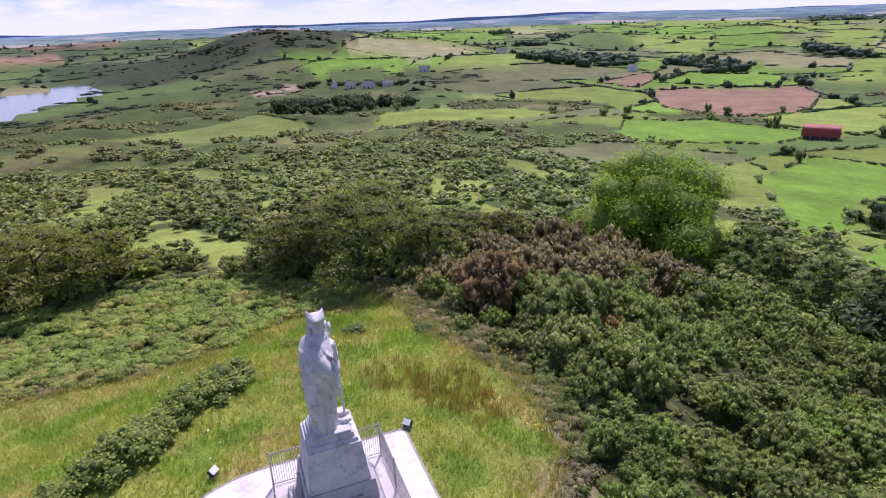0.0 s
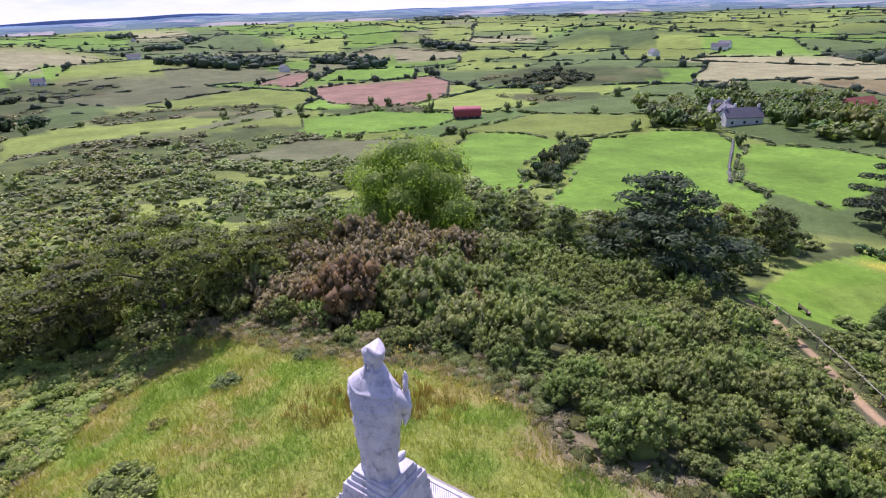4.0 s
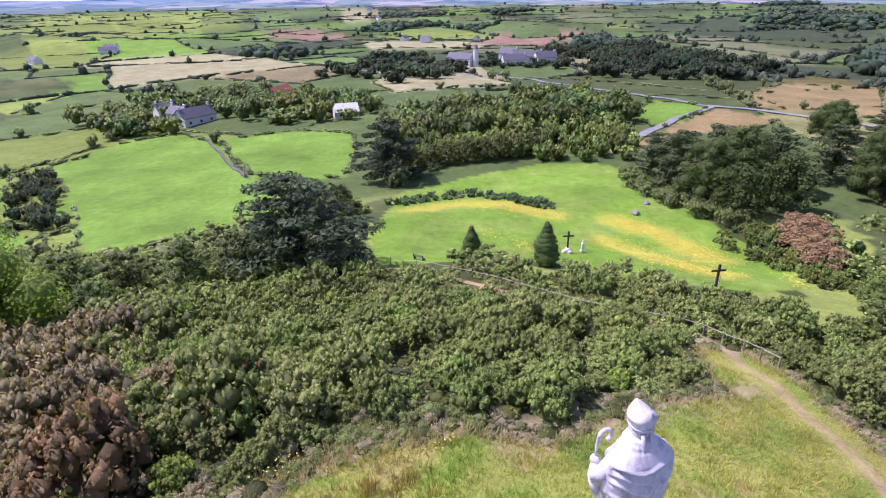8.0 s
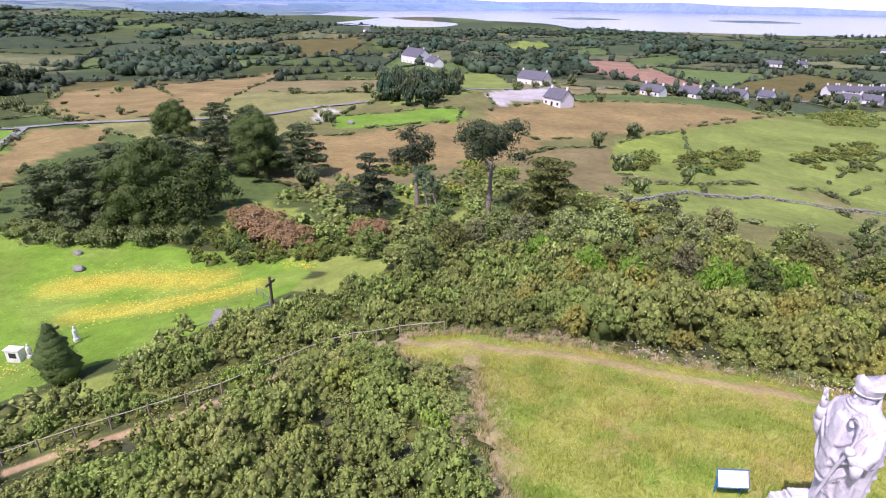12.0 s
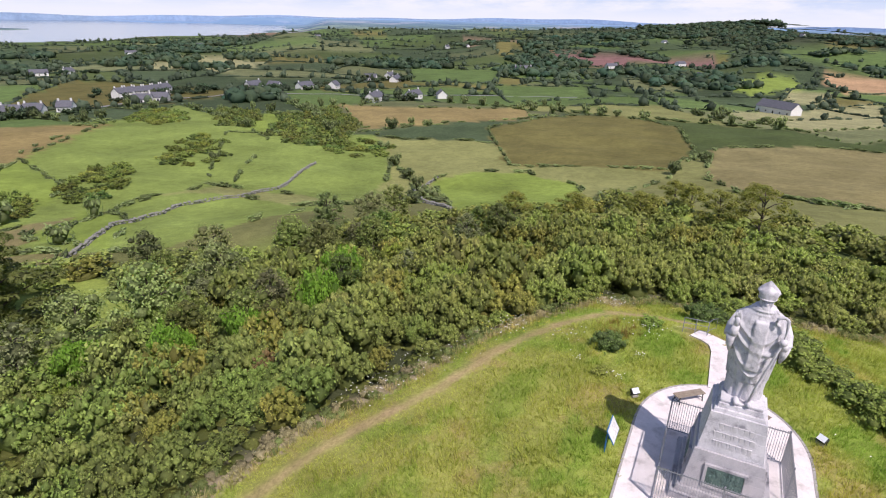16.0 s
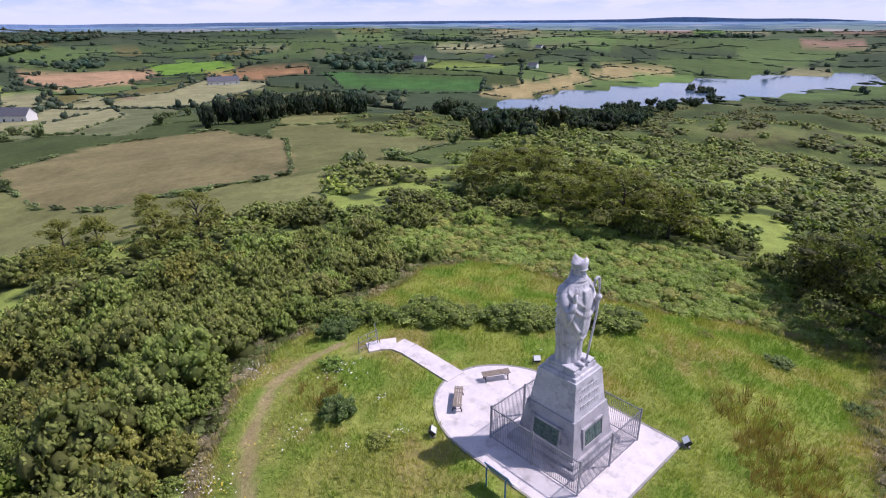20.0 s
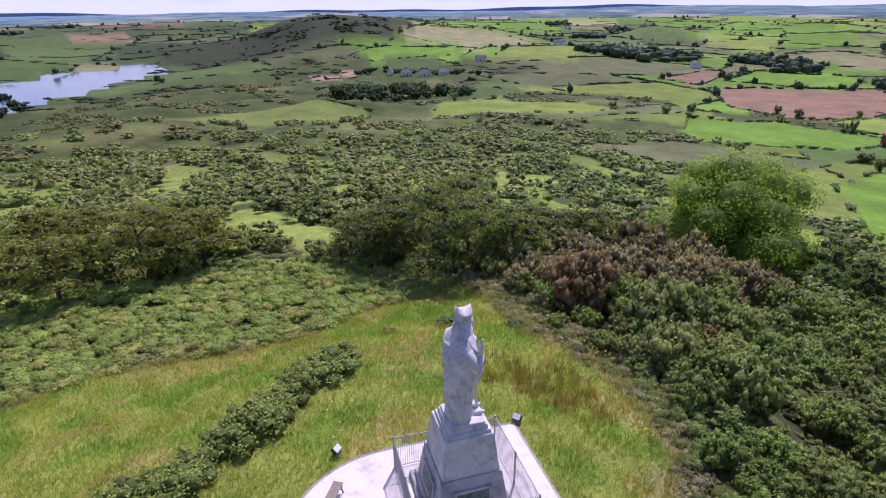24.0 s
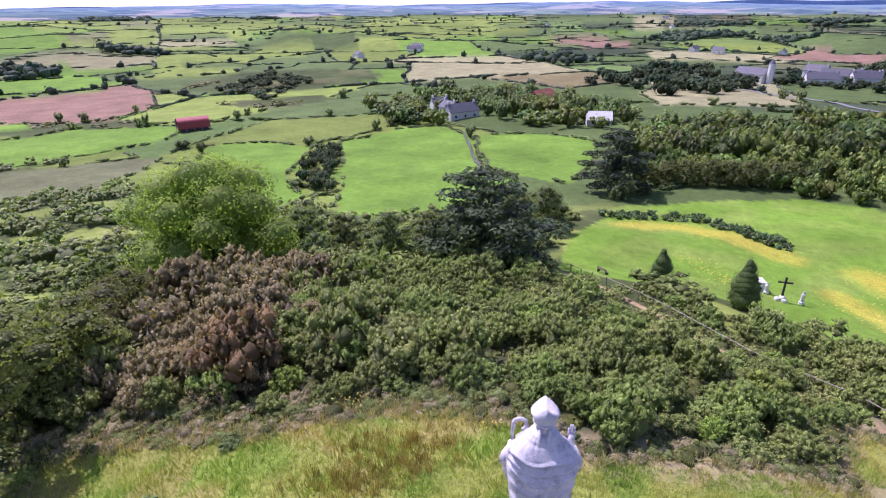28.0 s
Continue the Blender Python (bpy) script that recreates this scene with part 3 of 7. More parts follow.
def ground_material():
    m, t, b = nodes_of("ground_cover")
    a = t.nodes.new("ShaderNodeAttribute")
    a.attribute_name = "tint"
    col = mixed(t, "OVERLAY", .55, a.outputs["Color"], grain(t, .55, 8, .7))
    col = mixed(t, "OVERLAY", .75, col, grain(t, 5, 5, .75))
    col = mixed(t, "OVERLAY", .6, col, grain(t, .06, 6, .65))
    t.links.new(col, b.inputs["Base Color"])
    b.inputs["Roughness"].default_value, b.inputs["Specular IOR Level"].default_value = .95, .12
    bump(t, b, grain(t, 3.5, 6, .7), .8, .12)
    return m


ground_mesh.materials.append(ground_material())
ground = tagged(new("ground", ground_mesh), "grassy hilltop falling to a patchwork of green and brown fields", "ground", kind="structure")

# roads, laid a little proud of the land
ASPHALT = surface("worn_asphalt", (.2, .2, .21), (.26, .26, .26), .4, .9, 0, 4, .2, .02, (.36, .35, .32), .1)
for line in ROADS:
    pts = []
    for (x0, y0), (x1, y1) in zip(line, line[1:]):
        n = max(2, int(math.hypot(x1 - x0, y1 - y0) / 5))
        pts += [(x0 + (x1 - x0) * k / n, y0 + (y1 - y0) * k / n) for k in range(n)]
    p = np.array(pts)
    for k in range(4):
        p[1:-1] = (p[:-2] + p[1:-1] * 2 + p[2:]) / 4
    d = np.gradient(p, axis=0)
    d /= np.linalg.norm(d, axis=1)[:, None]
    side = np.stack([-d[:, 1], d[:, 0]], 1) * 1.35
    v = np.concatenate([p + side, p - side])
    z = np.tile(land(p[:, 0], p[:, 1]) + .35, 2)
    n = len(p)
    me = mesh_of("road", np.column_stack([v, z]), [(k, n + k, n + k + 1, k + 1) for k in range(n - 1)])
    me.materials.append(ASPHALT)
    tagged(new("road", me), "narrow grey country lane between hedges", "road", kind="structure")

# water
wm, t, b = nodes_of("lake_water")
b.inputs["Base Color"].default_value = (.10, .16, .24, 1)
b.inputs["Roughness"].default_value = .12
bump(t, b, grain(t, .5, 4), .25, .15)
bm = bmesh.new()
ring = [bm.verts.new((4870 * math.cos(k * math.pi / 48), 4870 * math.sin(k * math.pi / 48), WATER)) for k in range(96)]
bm.faces.new(ring)
me = bpy.data.meshes.new("water")
bm.to_mesh(me), bm.free()
me.materials.append(wm)
tagged(new("water", me), "pale blue lake and sea lough with low shores", "water", kind="structure")

# the sky low down, and the last plain and hills coloured blue for haze, far behind everything
bd, t, b = nodes_of("distance")
b.inputs["Base Color"].default_value = (0, 0, 0, 1)
c = t.nodes.new("ShaderNodeTexCoord")
sep = t.nodes.new("ShaderNodeSeparateXYZ")
t.links.new(c.outputs["Object"], sep.inputs[0])
cloud = add(t, "ShaderNodeTexNoise", Scale=.0016, Detail=6.0, Roughness=.6)
mp = t.nodes.new("ShaderNodeMapping")
mp.inputs["Scale"].default_value = (1, 1, 4.5)
t.links.new(c.outputs["Object"], mp.inputs[0])
t.links.new(mp.outputs[0], cloud.inputs["Vector"])
skycol = mixed(t, "MIX", ramp(t, cloud.outputs[0], .40, .58), (.48, .66, .95), (.98, .99, 1.0))
skycol = mixed(t, "MIX", ramp(t, sep.outputs[2], 30, 260), (.88, .93, 1.0), skycol)
t.links.new(skycol, b.inputs["Emission Color"])
b.inputs["Emission Strength"].default_value = 1.0
n = 240
wall = [(4895 * math.cos(2 * math.pi * k / n), 4895 * math.sin(2 * math.pi * k / n), z) for z in (-70, 700) for k in range(n)]
me = mesh_of("backdrop_sky", wall, [(k, (k + 1) % n, n + (k + 1) % n, n + k) for k in range(n)])
me.materials.append(bd)
tagged(new("backdrop_sky", me), "pale sky with white cloud low over the horizon", "sky", kind="structure")
# far plain: field and wood tones with the distance haze painted in
pm, t, b = nodes_of("far_plain_haze")
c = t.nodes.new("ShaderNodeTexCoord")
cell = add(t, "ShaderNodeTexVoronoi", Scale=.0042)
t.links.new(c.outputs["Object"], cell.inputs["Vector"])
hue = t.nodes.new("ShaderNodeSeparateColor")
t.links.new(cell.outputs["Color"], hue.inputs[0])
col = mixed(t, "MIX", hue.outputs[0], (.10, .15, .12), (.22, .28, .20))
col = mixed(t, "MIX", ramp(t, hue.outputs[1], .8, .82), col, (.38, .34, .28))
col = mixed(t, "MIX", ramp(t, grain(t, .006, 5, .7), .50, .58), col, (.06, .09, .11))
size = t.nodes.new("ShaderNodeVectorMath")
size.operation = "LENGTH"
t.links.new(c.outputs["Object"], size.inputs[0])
# haze as colour: the base turns bluer from 2000 to 5000 m
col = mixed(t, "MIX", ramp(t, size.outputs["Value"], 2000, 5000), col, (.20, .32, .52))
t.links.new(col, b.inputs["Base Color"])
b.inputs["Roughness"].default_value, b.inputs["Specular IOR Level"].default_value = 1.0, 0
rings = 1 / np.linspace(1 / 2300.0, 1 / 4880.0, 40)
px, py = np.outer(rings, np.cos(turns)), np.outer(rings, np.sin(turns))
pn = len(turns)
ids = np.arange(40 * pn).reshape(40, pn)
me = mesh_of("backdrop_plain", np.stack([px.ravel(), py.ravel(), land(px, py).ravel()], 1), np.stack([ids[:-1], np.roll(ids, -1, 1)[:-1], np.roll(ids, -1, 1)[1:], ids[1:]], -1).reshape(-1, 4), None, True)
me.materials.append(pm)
tagged(new("backdrop_plain", me), "last plain far off under the skyline, distance haze put into its colour", "plain", kind="structure")
# the hills' blue is distance haze put into their base colour
hm = surface("haze_blue_hills", (.26, .36, .52), (.32, .42, .58), .01, 1.0, 0, .05, 0, .1)
wall = []
for k in range(720):
    a = 2 * math.pi * k / 720
    deg = math.degrees(a)
    sea = float(smooth(140, 150, np.array(deg)) * smooth(190, 180, np.array(deg)))
    up = 3 + 10 * math.sin(a * 5 + 1) + 7 * math.sin(a * 13 + 2) + 4 * math.sin(a * 37)
    wall.append((4885 * math.cos(a), 4885 * math.sin(a), up * (1 - sea) + 2 * sea))
wall = [(x, y, -70) for x, y, z in wall] + wall
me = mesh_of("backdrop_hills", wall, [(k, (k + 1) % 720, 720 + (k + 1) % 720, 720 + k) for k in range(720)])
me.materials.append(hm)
tagged(new("backdrop_hills", me), "last low hills along the skyline, coloured blue as haze", "hills", kind="structure")

# ---------------------------------------------------------------- the monument
BASE = pose(-.1, -.05, 0, 0, 0, 23.3)   # its front looks along local +x


def paving():
    root = thing("pavement", BASE, "pale concrete paving with a rounded end round the monument", "pavement", kind="structure")
    outline = [(4.2, -4.15), (4.2, 3.9), (-2.8, 3.9)]
    outline += [(-2.8 + 4.9 * math.cos(a) * 1.0, -.125 + 4.025 * math.sin(a)) for a in (math.pi * (.5 + k / 36) for k in range(1, 36))]
    outline += [(-2.8, -4.15)]
    bm = bmesh.new()
    loft(bm, [[(x, y, -.5) for x, y in outline], [(x, y, .06) for x, y in outline]])
    bmesh.ops.recalc_face_normals(bm, faces=bm.faces)
    part("slab", bm, PAVING, root)
    # the walkway to the gate, laid in lengths that follow the ground
    mid = [(-7.4, -.26, .67), (-8.8, -.28, .67), (-10.2, -.3, .67), (-11.6, -.34, .66), (-12.6, -.5, .72), (-13.2, -1.35, .6), (-13.55, -2.1, .6)]
    for (x0, y0, w0), (x1, y1, w1) in zip(mid, mid[1:]):
        bm = bmesh.new()
        d = Vector((x1 - x0, y1 - y0, 0)).normalized()
        nx, ny = -d.y, d.x
        corner = [(x0 + nx * w0, y0 + ny * w0), (x0 - nx * w0, y0 - ny * w0), (x1 - nx * w1, y1 - ny * w1), (x1 + nx * w1, y1 + ny * w1)]
        tops = []
        for x, y in corner:
            p = BASE @ Vector((x, y, 0))
            tops.append((x, y, max(.052, at(p.x, p.y) + .1)))
        loft(bm, [[(x, y, z - .4) for x, y, z in tops], tops])
        bmesh.ops.recalc_face_normals(bm, faces=bm.faces)
        part("walkway_slab", bm, PAVING, root)
    for k in range(len(outline)):
        (x0, y0), (x1, y1) = outline[k], outline[(k + 1) % len(outline)]
        n = max(1, round(math.hypot(x1 - x0, y1 - y0) / .9))
        for j in range(n):
            bm = bmesh.new()
            ax, ay = x0 + (x1 - x0) * (j + .5) / n, y0 + (y1 - y0) * (j + .5) / n
            box(bm, ax, ay, -.08, math.hypot(x1 - x0, y1 - y0) / n - .015, .12, .3, .012, turn=math.atan2(y1 - y0, x1 - x0))
            part("kerb", bm, KERB, root)


def plinth():
    root = thing("plinth", BASE, "tall stepped grey granite plinth with bronze plaques", "plinth")
    # stepped granite courses: half width across, half depth, from, to, share kept at the top
    for name, wx, wy, z0, z1, top in (("step", 2.0, 2.0, .06, .34, .98), ("step", 1.78, 1.78, .34, .62, .97)):
        bm = bmesh.new()
        box(bm, 0, 0, (z0 + z1) / 2, wx * 2, wy * 2, z1 - z0, .03, top)
        part(name, bm, GRANITE_BASE, root)
    z, w = .62, 1.62
    for k in range(4):
        bm = bmesh.new()
        h = .47
        box(bm, 0, 0, z + h / 2, w * 2, w * 2, h, .02, 1 - .045 * h / .47)
        part("course", bm, GRANITE_BASE, root)
        z, w = z + h - .004, w * .955
    z0 = z
    w = 1.27
    for k in range(4):
        bm = bmesh.new()
        h = .46
        box(bm, 0, 0, z + h / 2, w * 2, w * 2, h, .018, .955)
        part("course", bm, GRANITE, root)
        z, w = z + h - .004, w * .955
    for wx, h in ((.98, .16), (.86, .2)):
        bm = bmesh.new()
        box(bm, 0, 0, z + h / 2, wx * 2, wx * 2, h, .03, .96)
        part("cap", bm, GRANITE, root)
        z += h - .004
    # bronze plaques low on each side, set in granite frames
    for side in range(4):
        m = Matrix.Rotation(side * math.pi / 2, 4, "Z") @ Matrix.Translation((1.505, 0, 1.42)) @ Matrix.Rotation(radians(-5.5), 4, "Y")
        bm = bmesh.new()
        for cy, cz, sy, sz in ((0, .5, 1.66, .12), (0, -.5, 1.66, .12), (-.77, 0, .12, .88), (.77, 0, .12, .88)):
            box(bm, .02, cy, cz, .12, sy, sz, .015)
        bm.transform(m)
        part("plaque_frame", bm, GRANITE_BASE, root)
        bm = bmesh.new()
        box(bm, .025, 0, 0, .05, 1.40, .86)
        rr = random.Random(side)
        for k in range(26):
            made = bmesh.ops.create_uvsphere(bm, u_segments=8, v_segments=5, radius=1)["verts"]
            cy, cz, ry, rz = rr.uniform(-.56, .56), rr.uniform(-.3, .26), rr.uniform(.04, .1), rr.uniform(.08, .2)
            for v in made:
                v.co = Vector((.05 + v.co.x * .03, cy + v.co.y * ry, cz + v.co.z * rz))
        bm.transform(m)
        part("plaque", bm, BRONZE, root, "green-tinged bronze relief plaque")
    # three lines of cut letters on the front, too worn to read
    for k, (zz, half) in enumerate(((3.74, .62), (3.33, .78), (2.92, .74))):
        y = -half
        rr = random.Random(k)
        while y < half:
            bm = bmesh.new()
            wdt = rr.choice((.07, .15, .19))
            box(bm, 1.266 - .125 * (zz - 2.48), y + wdt / 2, zz, .05, wdt, .29, .012)
            y += wdt + .045
            part("letter", bm, LETTER, root, "worn raised letter")
    return z


STATUE_FOOT = plinth()


def statue(z0):
    """A robed granite figure with a mitre and crozier, one plain mesh."""
    bm = bmesh.new()
    H = 10.1 - z0
    n = 56

    # base block
    box(bm, 0, 0, z0 + .06, 1.5, 1.6, .14, .03)
    s = H / 5.9
    # robes, carved as one surface: alb, dalmatic, chasuble in front and the long cope behind
    around, up = 168, 130
    ang = np.linspace(-math.pi, math.pi, around, endpoint=False)
    zs = np.linspace(.1, 4.72, up)
    A, Z = np.meshgrid(ang, zs)
    B = np.abs(A)                                   # 0 in front, pi behind
    wave = .12 * np.sin(3 * A + 1) + .06 * np.sin(7 * A)
    knots = (.1, .6, 1.2, 1.9, 2.6, 3.3, 3.8, 4.12, 4.32, 4.46, 4.6, 4.72)
    rx = np.interp(Z, knots, (.50, .46, .45, .48, .50, .50, .47, .42, .34, .27, .24, .21))
    ry = np.interp(Z, knots, (.66, .66, .68, .74, .80, .88, .89, .80, .62, .42, .29, .24))
    cx = np.interp(Z, knots, (-.12, -.12, -.1, -.08, -.07, -.07, -.08, -.09, -.07, -.04, -.01, 0))
    out = .055 * smooth(1.02, 1.06, Z)
    hem = np.where(B < 1.75, 1.42 + 1.5 * np.sin(np.minimum(B, 1.57)) ** 2.4, .1)
    chas = smooth(-.02, .03, Z - hem - .05 * wave)
    out = out + .085 * chas
    front, behind = smooth(1.5, 1.1, B), smooth(1.75, 2.1, B)
    # pleats of the alb, flutes of the cope
    out = out + .075 * (np.abs(np.sin(5.5 * A + .4)) - .5) * smooth(1.2, .9, Z) * (1 - chas)
    out = out + .03 * np.sin(13 * A + 2 * Z) * (1 - chas) * smooth(1.0, 1.3, Z)
    out = out + .045 * np.sin(9 * A + .5 * np.sin(2 * Z)) * behind * smooth(3.4, 1.4, Z)
    # hanging folds across the chest, sharper on their upper side
    for zk, amp, wd, tip in ((1.6, .06, .07, .05), (2.05, .075, .12, -.12), (2.6, .08, .13, .14), (3.2, .07, .12, -.05)):
        q = Z - zk - .12 * np.sin(4 * A + zk * 3) - 1.35 * np.sin(np.minimum(np.abs(A - tip), 1.57)) ** 2
        out = out + (amp * np.exp(-(q / wd) ** 2) - .6 * amp * np.exp(-((q + .17) / wd) ** 2)) * front * chas
    # folds sagging across the back and the edge of the hood
    for zk, amp, wd, sag in ((4.0, .085, .06, .10), (3.66, .07, .06, .22), (3.3, .08, .08, .3), (2.8, .06, .08, .25), (2.2, .06, .09, .2), (1.6, .05, .09, .2)):
        q = Z - zk - sag * np.sin(A) ** 2 + .05 * np.sin(5 * A)
        out = out + (amp * np.exp(-(q / wd) ** 2) - 1.2 * amp * np.exp(-((q + .11) / .05) ** 2)) * behind
    seam = np.abs(np.pi - B) * .6
    out = out + .06 * (np.exp(-((seam - .075) / .022) ** 2) - .3 * np.exp(-(seam / .05) ** 2)) * smooth(3.75, 3.6, Z) * behind
    # long panel down the front, collar rolls at the neck
    panel = smooth(.21, .19, np.abs(np.sin(A)) * ry) * smooth(1.75, 1.8, Z) * smooth(4.2, 4.1, Z) * (B < 1)
    out = out * (1 - .8 * panel) + .19 * panel
    out = out + .02 * np.exp(-((Z - 4.42) / .05) ** 2) + .03 * np.exp(-((Z - 4.58) / .05) ** 2)
    out = out + .006 * np.sin(23 * A + 9 * Z) * np.sin(7 * Z + 4 * A)
    px, py, pz = cx + (rx + out) * np.cos(A), (ry + out) * np.sin(A), z0 + Z * s
    grid = [[bm.verts.new(p) for p in zip(px[j], py[j], pz[j])] for j in range(up)]
    for j in range(up - 1):
        for k in range(around):
            bm.faces.new((grid[j][k], grid[j][(k + 1) % around], grid[j + 1][(k + 1) % around], grid[j + 1][k]))
    bm.faces.new(grid[0][::-1])
    bm.faces.new(grid[-1])
    # shoes
    for y in (-.24, .24):
        made = bmesh.ops.create_uvsphere(bm, u_segments=14, v_segments=8, radius=1)["verts"]
        for v in made:
            v.co = Vector((.66 + v.co.x * .27, y + v.co.y * .13, z0 + .2 + v.co.z * .11))
    # arms: one raised in blessing, one holding the staff
    tube(bm, [(-.02, -.78, z0 + 4.05 * s), (.06, -.96, z0 + 3.55 * s), (.22, -1.02, z0 + 3.2 * s), (.42, -.9, z0 + 3.35 * s), (.47, -.85, z0 + 3.75 * s)], [.2, .22, .21, .17, .13], 12)
    tube(bm, [(.26, -.9, z0 + 2.4 * s), (.32, -.95, z0 + 2.75 * s), (.36, -.95, z0 + 3.25 * s)], [.05, .13, .2], 12)
    tube(bm, [(.47, -.87, z0 + 3.65 * s), (.48, -.86, z0 + 4.0 * s), (.50, -.86, z0 + 4.18 * s)], [.09, .1, .08], 10)
    for k, (dy, dz) in enumerate(((-.07, .30), (-.02, .42), (.03, .42), (.08, .26))):
        tube(bm, [(.50, -.86 + dy, z0 + 4.1 * s), (.52, -.86 + dy * 1.1, z0 + (4.1 + dz) * s)], [.04, .026], 8)
    tube(bm, [(-.02, .78, z0 + 4.05 * s), (.08, .97, z0 + 3.55 * s), (.24, 1.02, z0 + 3.2 * s), (.48, .92, z0 + 3.2 * s), (.56, .86, z0 + 3.42 * s)], [.2, .22, .21, .17, .12], 12)
    tube(bm, [(.28, .92, z0 + 2.35 * s), (.34, .97, z0 + 2.7 * s), (.38, .97, z0 + 3.15 * s)], [.05, .13, .2], 12)
    made = bmesh.ops.create_uvsphere(bm, u_segments=14, v_segments=10, radius=.155)["verts"]
    for v in made:
        v.co += Vector((.60, .84, z0 + 3.5 * s))
    # crozier
    staff = [(.70, .16, z0 + .16), (.70, .34, z0 + 1.2 * s), (.69, .66, z0 + 2.7 * s), (.60, .84, z0 + 3.6 * s), (.58, .86, z0 + 4.0 * s), (.57, .83, z0 + 4.3 * s)]
    cy, cz = .64, z0 + 4.38 * s
    staff += [(.56, cy + .2 * math.cos(a), cz + .2 * math.sin(a)) for a in (math.pi * k / 8 for k in range(0, 12))]
    tube(bm, staff, [.05] * 5 + [.06] * (len(staff) - 5), 10)
    # head with beard, lappets and mitre
    made = bmesh.ops.create_uvsphere(bm, u_segments=20, v_segments=14, radius=1)["verts"]
    for v in made:
        v.co = Vector((.03 + v.co.x * .29, v.co.y * .25, z0 + 4.92 * s + v.co.z * .33))
    for cx, zz, sx, sy, sz in ((.22, 4.66, .16, .19, .26), (.31, 4.90, .07, .06, .10)):
        made = bmesh.ops.create_uvsphere(bm, u_segments=14, v_segments=8, radius=1)["verts"]
        for v in made:
            v.co = Vector((cx + v.co.x * sx, v.co.y * sy, z0 + zz * s + v.co.z * sz))
    for y in (-.13, .13):
        tube(bm, [(-.26, y, z0 + 4.98 * s), (-.33, y, z0 + 4.62 * s), (-.44, y * 1.3, z0 + 4.3 * s), (-.53, y * 1.5, z0 + 4.0 * s)], [.06, .065, .07, .075], 6)
    lo, mid, hi = [], [], []
    for k in range(n):
        a = 2 * math.pi * k / n
        c, sn = math.cos(a), math.sin(a)
        fx, fy = math.copysign(abs(c) ** .7, c), math.copysign(abs(sn) ** .85, sn)
        lo.append((.02 + .31 * fx, .28 * fy, z0 + 5.04 * s))
        mid.append((.02 + .34 * fx, .37 * fy, z0 + 5.36 * s))
        hi.append((.02 + .30 * fx, .40 * fy, z0 + (5.40 + .36 * (1 - abs(fy))) * s))
    vs = [[bm.verts.new(p) for p in q] for q in (lo, mid, hi)]
    for a, b in zip(vs, vs[1:]):
        for k in range(n):
            bm.faces.new((a[k], a[(k + 1) % n], b[(k + 1) % n], b[k]))
    dip = [bm.verts.new((.02, .30 * math.sin(math.pi * (j / 14 - .5)), z0 + 5.40 * s)) for j in range(15)]
    half = n // 4
    front = [vs[2][k % n] for k in range(-half, half + 1)]
    back = [vs[2][k % n] for k in range(3 * half, half - 1, -1)]
    for edge_loop, flip in ((front, False), (back, True)):
        for k in range(2 * half):
            d0, d1 = dip[round(k / (2 * half) * 14)], dip[round((k + 1) / (2 * half) * 14)]
            f = [edge_loop[k], edge_loop[k + 1], d1] + ([d0] if d0 is not d1 else [])
            bm.faces.new(f if not flip else f[::-1])
    tube(bm, [(.02 + .345 * math.cos(2 * math.pi * k / 32), .30 * math.sin(2 * math.pi * k / 32), z0 + 5.1 * s) for k in range(33)], .035, 6)
    bmesh.ops.remove_doubles(bm, verts=bm.verts, dist=.0005)
    bmesh.ops.recalc_face_normals(bm, faces=bm.faces)
    me = bpy.data.meshes.new("statue")
    bm.to_mesh(me), bm.free()
    me.materials.append(GRANITE)
    me.polygons.foreach_set("use_smooth", np.ones(len(me.polygons), bool))
    ob = new("statue", me)
    ob.matrix_basis = BASE
    tagged(ob, "weathered grey granite statue of a robed figure with mitre and crozier", "statue")


statue(STATUE_FOOT)


def fence():
    root = thing("railing_fence", BASE, "square enclosure of grey galvanised steel railings", "fence")
    half, tall = 2.56, 1.9
    bar = bmesh.new()
    tube(bar, [(0, 0, .12), (0, 0, tall)], .011, 5)
    bar_mesh = bpy.data.meshes.new("bar")
    bar.to_mesh(bar_mesh), bar.free()
    bar_mesh.materials.append(STEEL)
    for side in range(4):
        m = Matrix.Rotation(side * math.pi / 2, 4, "Z") @ Matrix.Translation((half, 0, 0))
        for y in (-half, 0):
            bm = bmesh.new()
            box(bm, 0, y, tall / 2 + .06, .07, .07, tall + .06, .008)
            bm.transform(m)
            part("post", bm, STEEL, root)
        for zz in (.16, tall - .04):
            bm = bmesh.new()
            box(bm, 0, 0, zz, .03, half * 2, .045)
            bm.transform(m)
            part("rail", bm, STEEL, root)
        for k in range(1, 48):
            y = -half + k * half * 2 / 48
            if abs(y) < .05:
                continue
            ob = new("bar", bar_mesh)
            ob.parent = root
            ob.matrix_basis = m @ Matrix.Translation((0, y, .06))


paving()
fence()

# ---------------------------------------------------------------- plants: templates
ICO_V = np.array([(0, 1, 1.618), (0, -1, 1.618), (0, 1, -1.618), (0, -1, -1.618), (1, 1.618, 0), (-1, 1.618, 0), (1, -1.618, 0), (-1, -1.618, 0),
                  (1.618, 0, 1), (-1.618, 0, 1), (1.618, 0, -1), (-1.618, 0, -1)]) / 1.902
ICO_F = np.array([(i, j, k) for i in range(12) for j in range(i + 1, 12) for k in range(j + 1, 12)
                  if all(np.linalg.norm(ICO_V[p] - ICO_V[q]) < 1.1 for p, q in ((i, j), (j, k), (i, k)))])
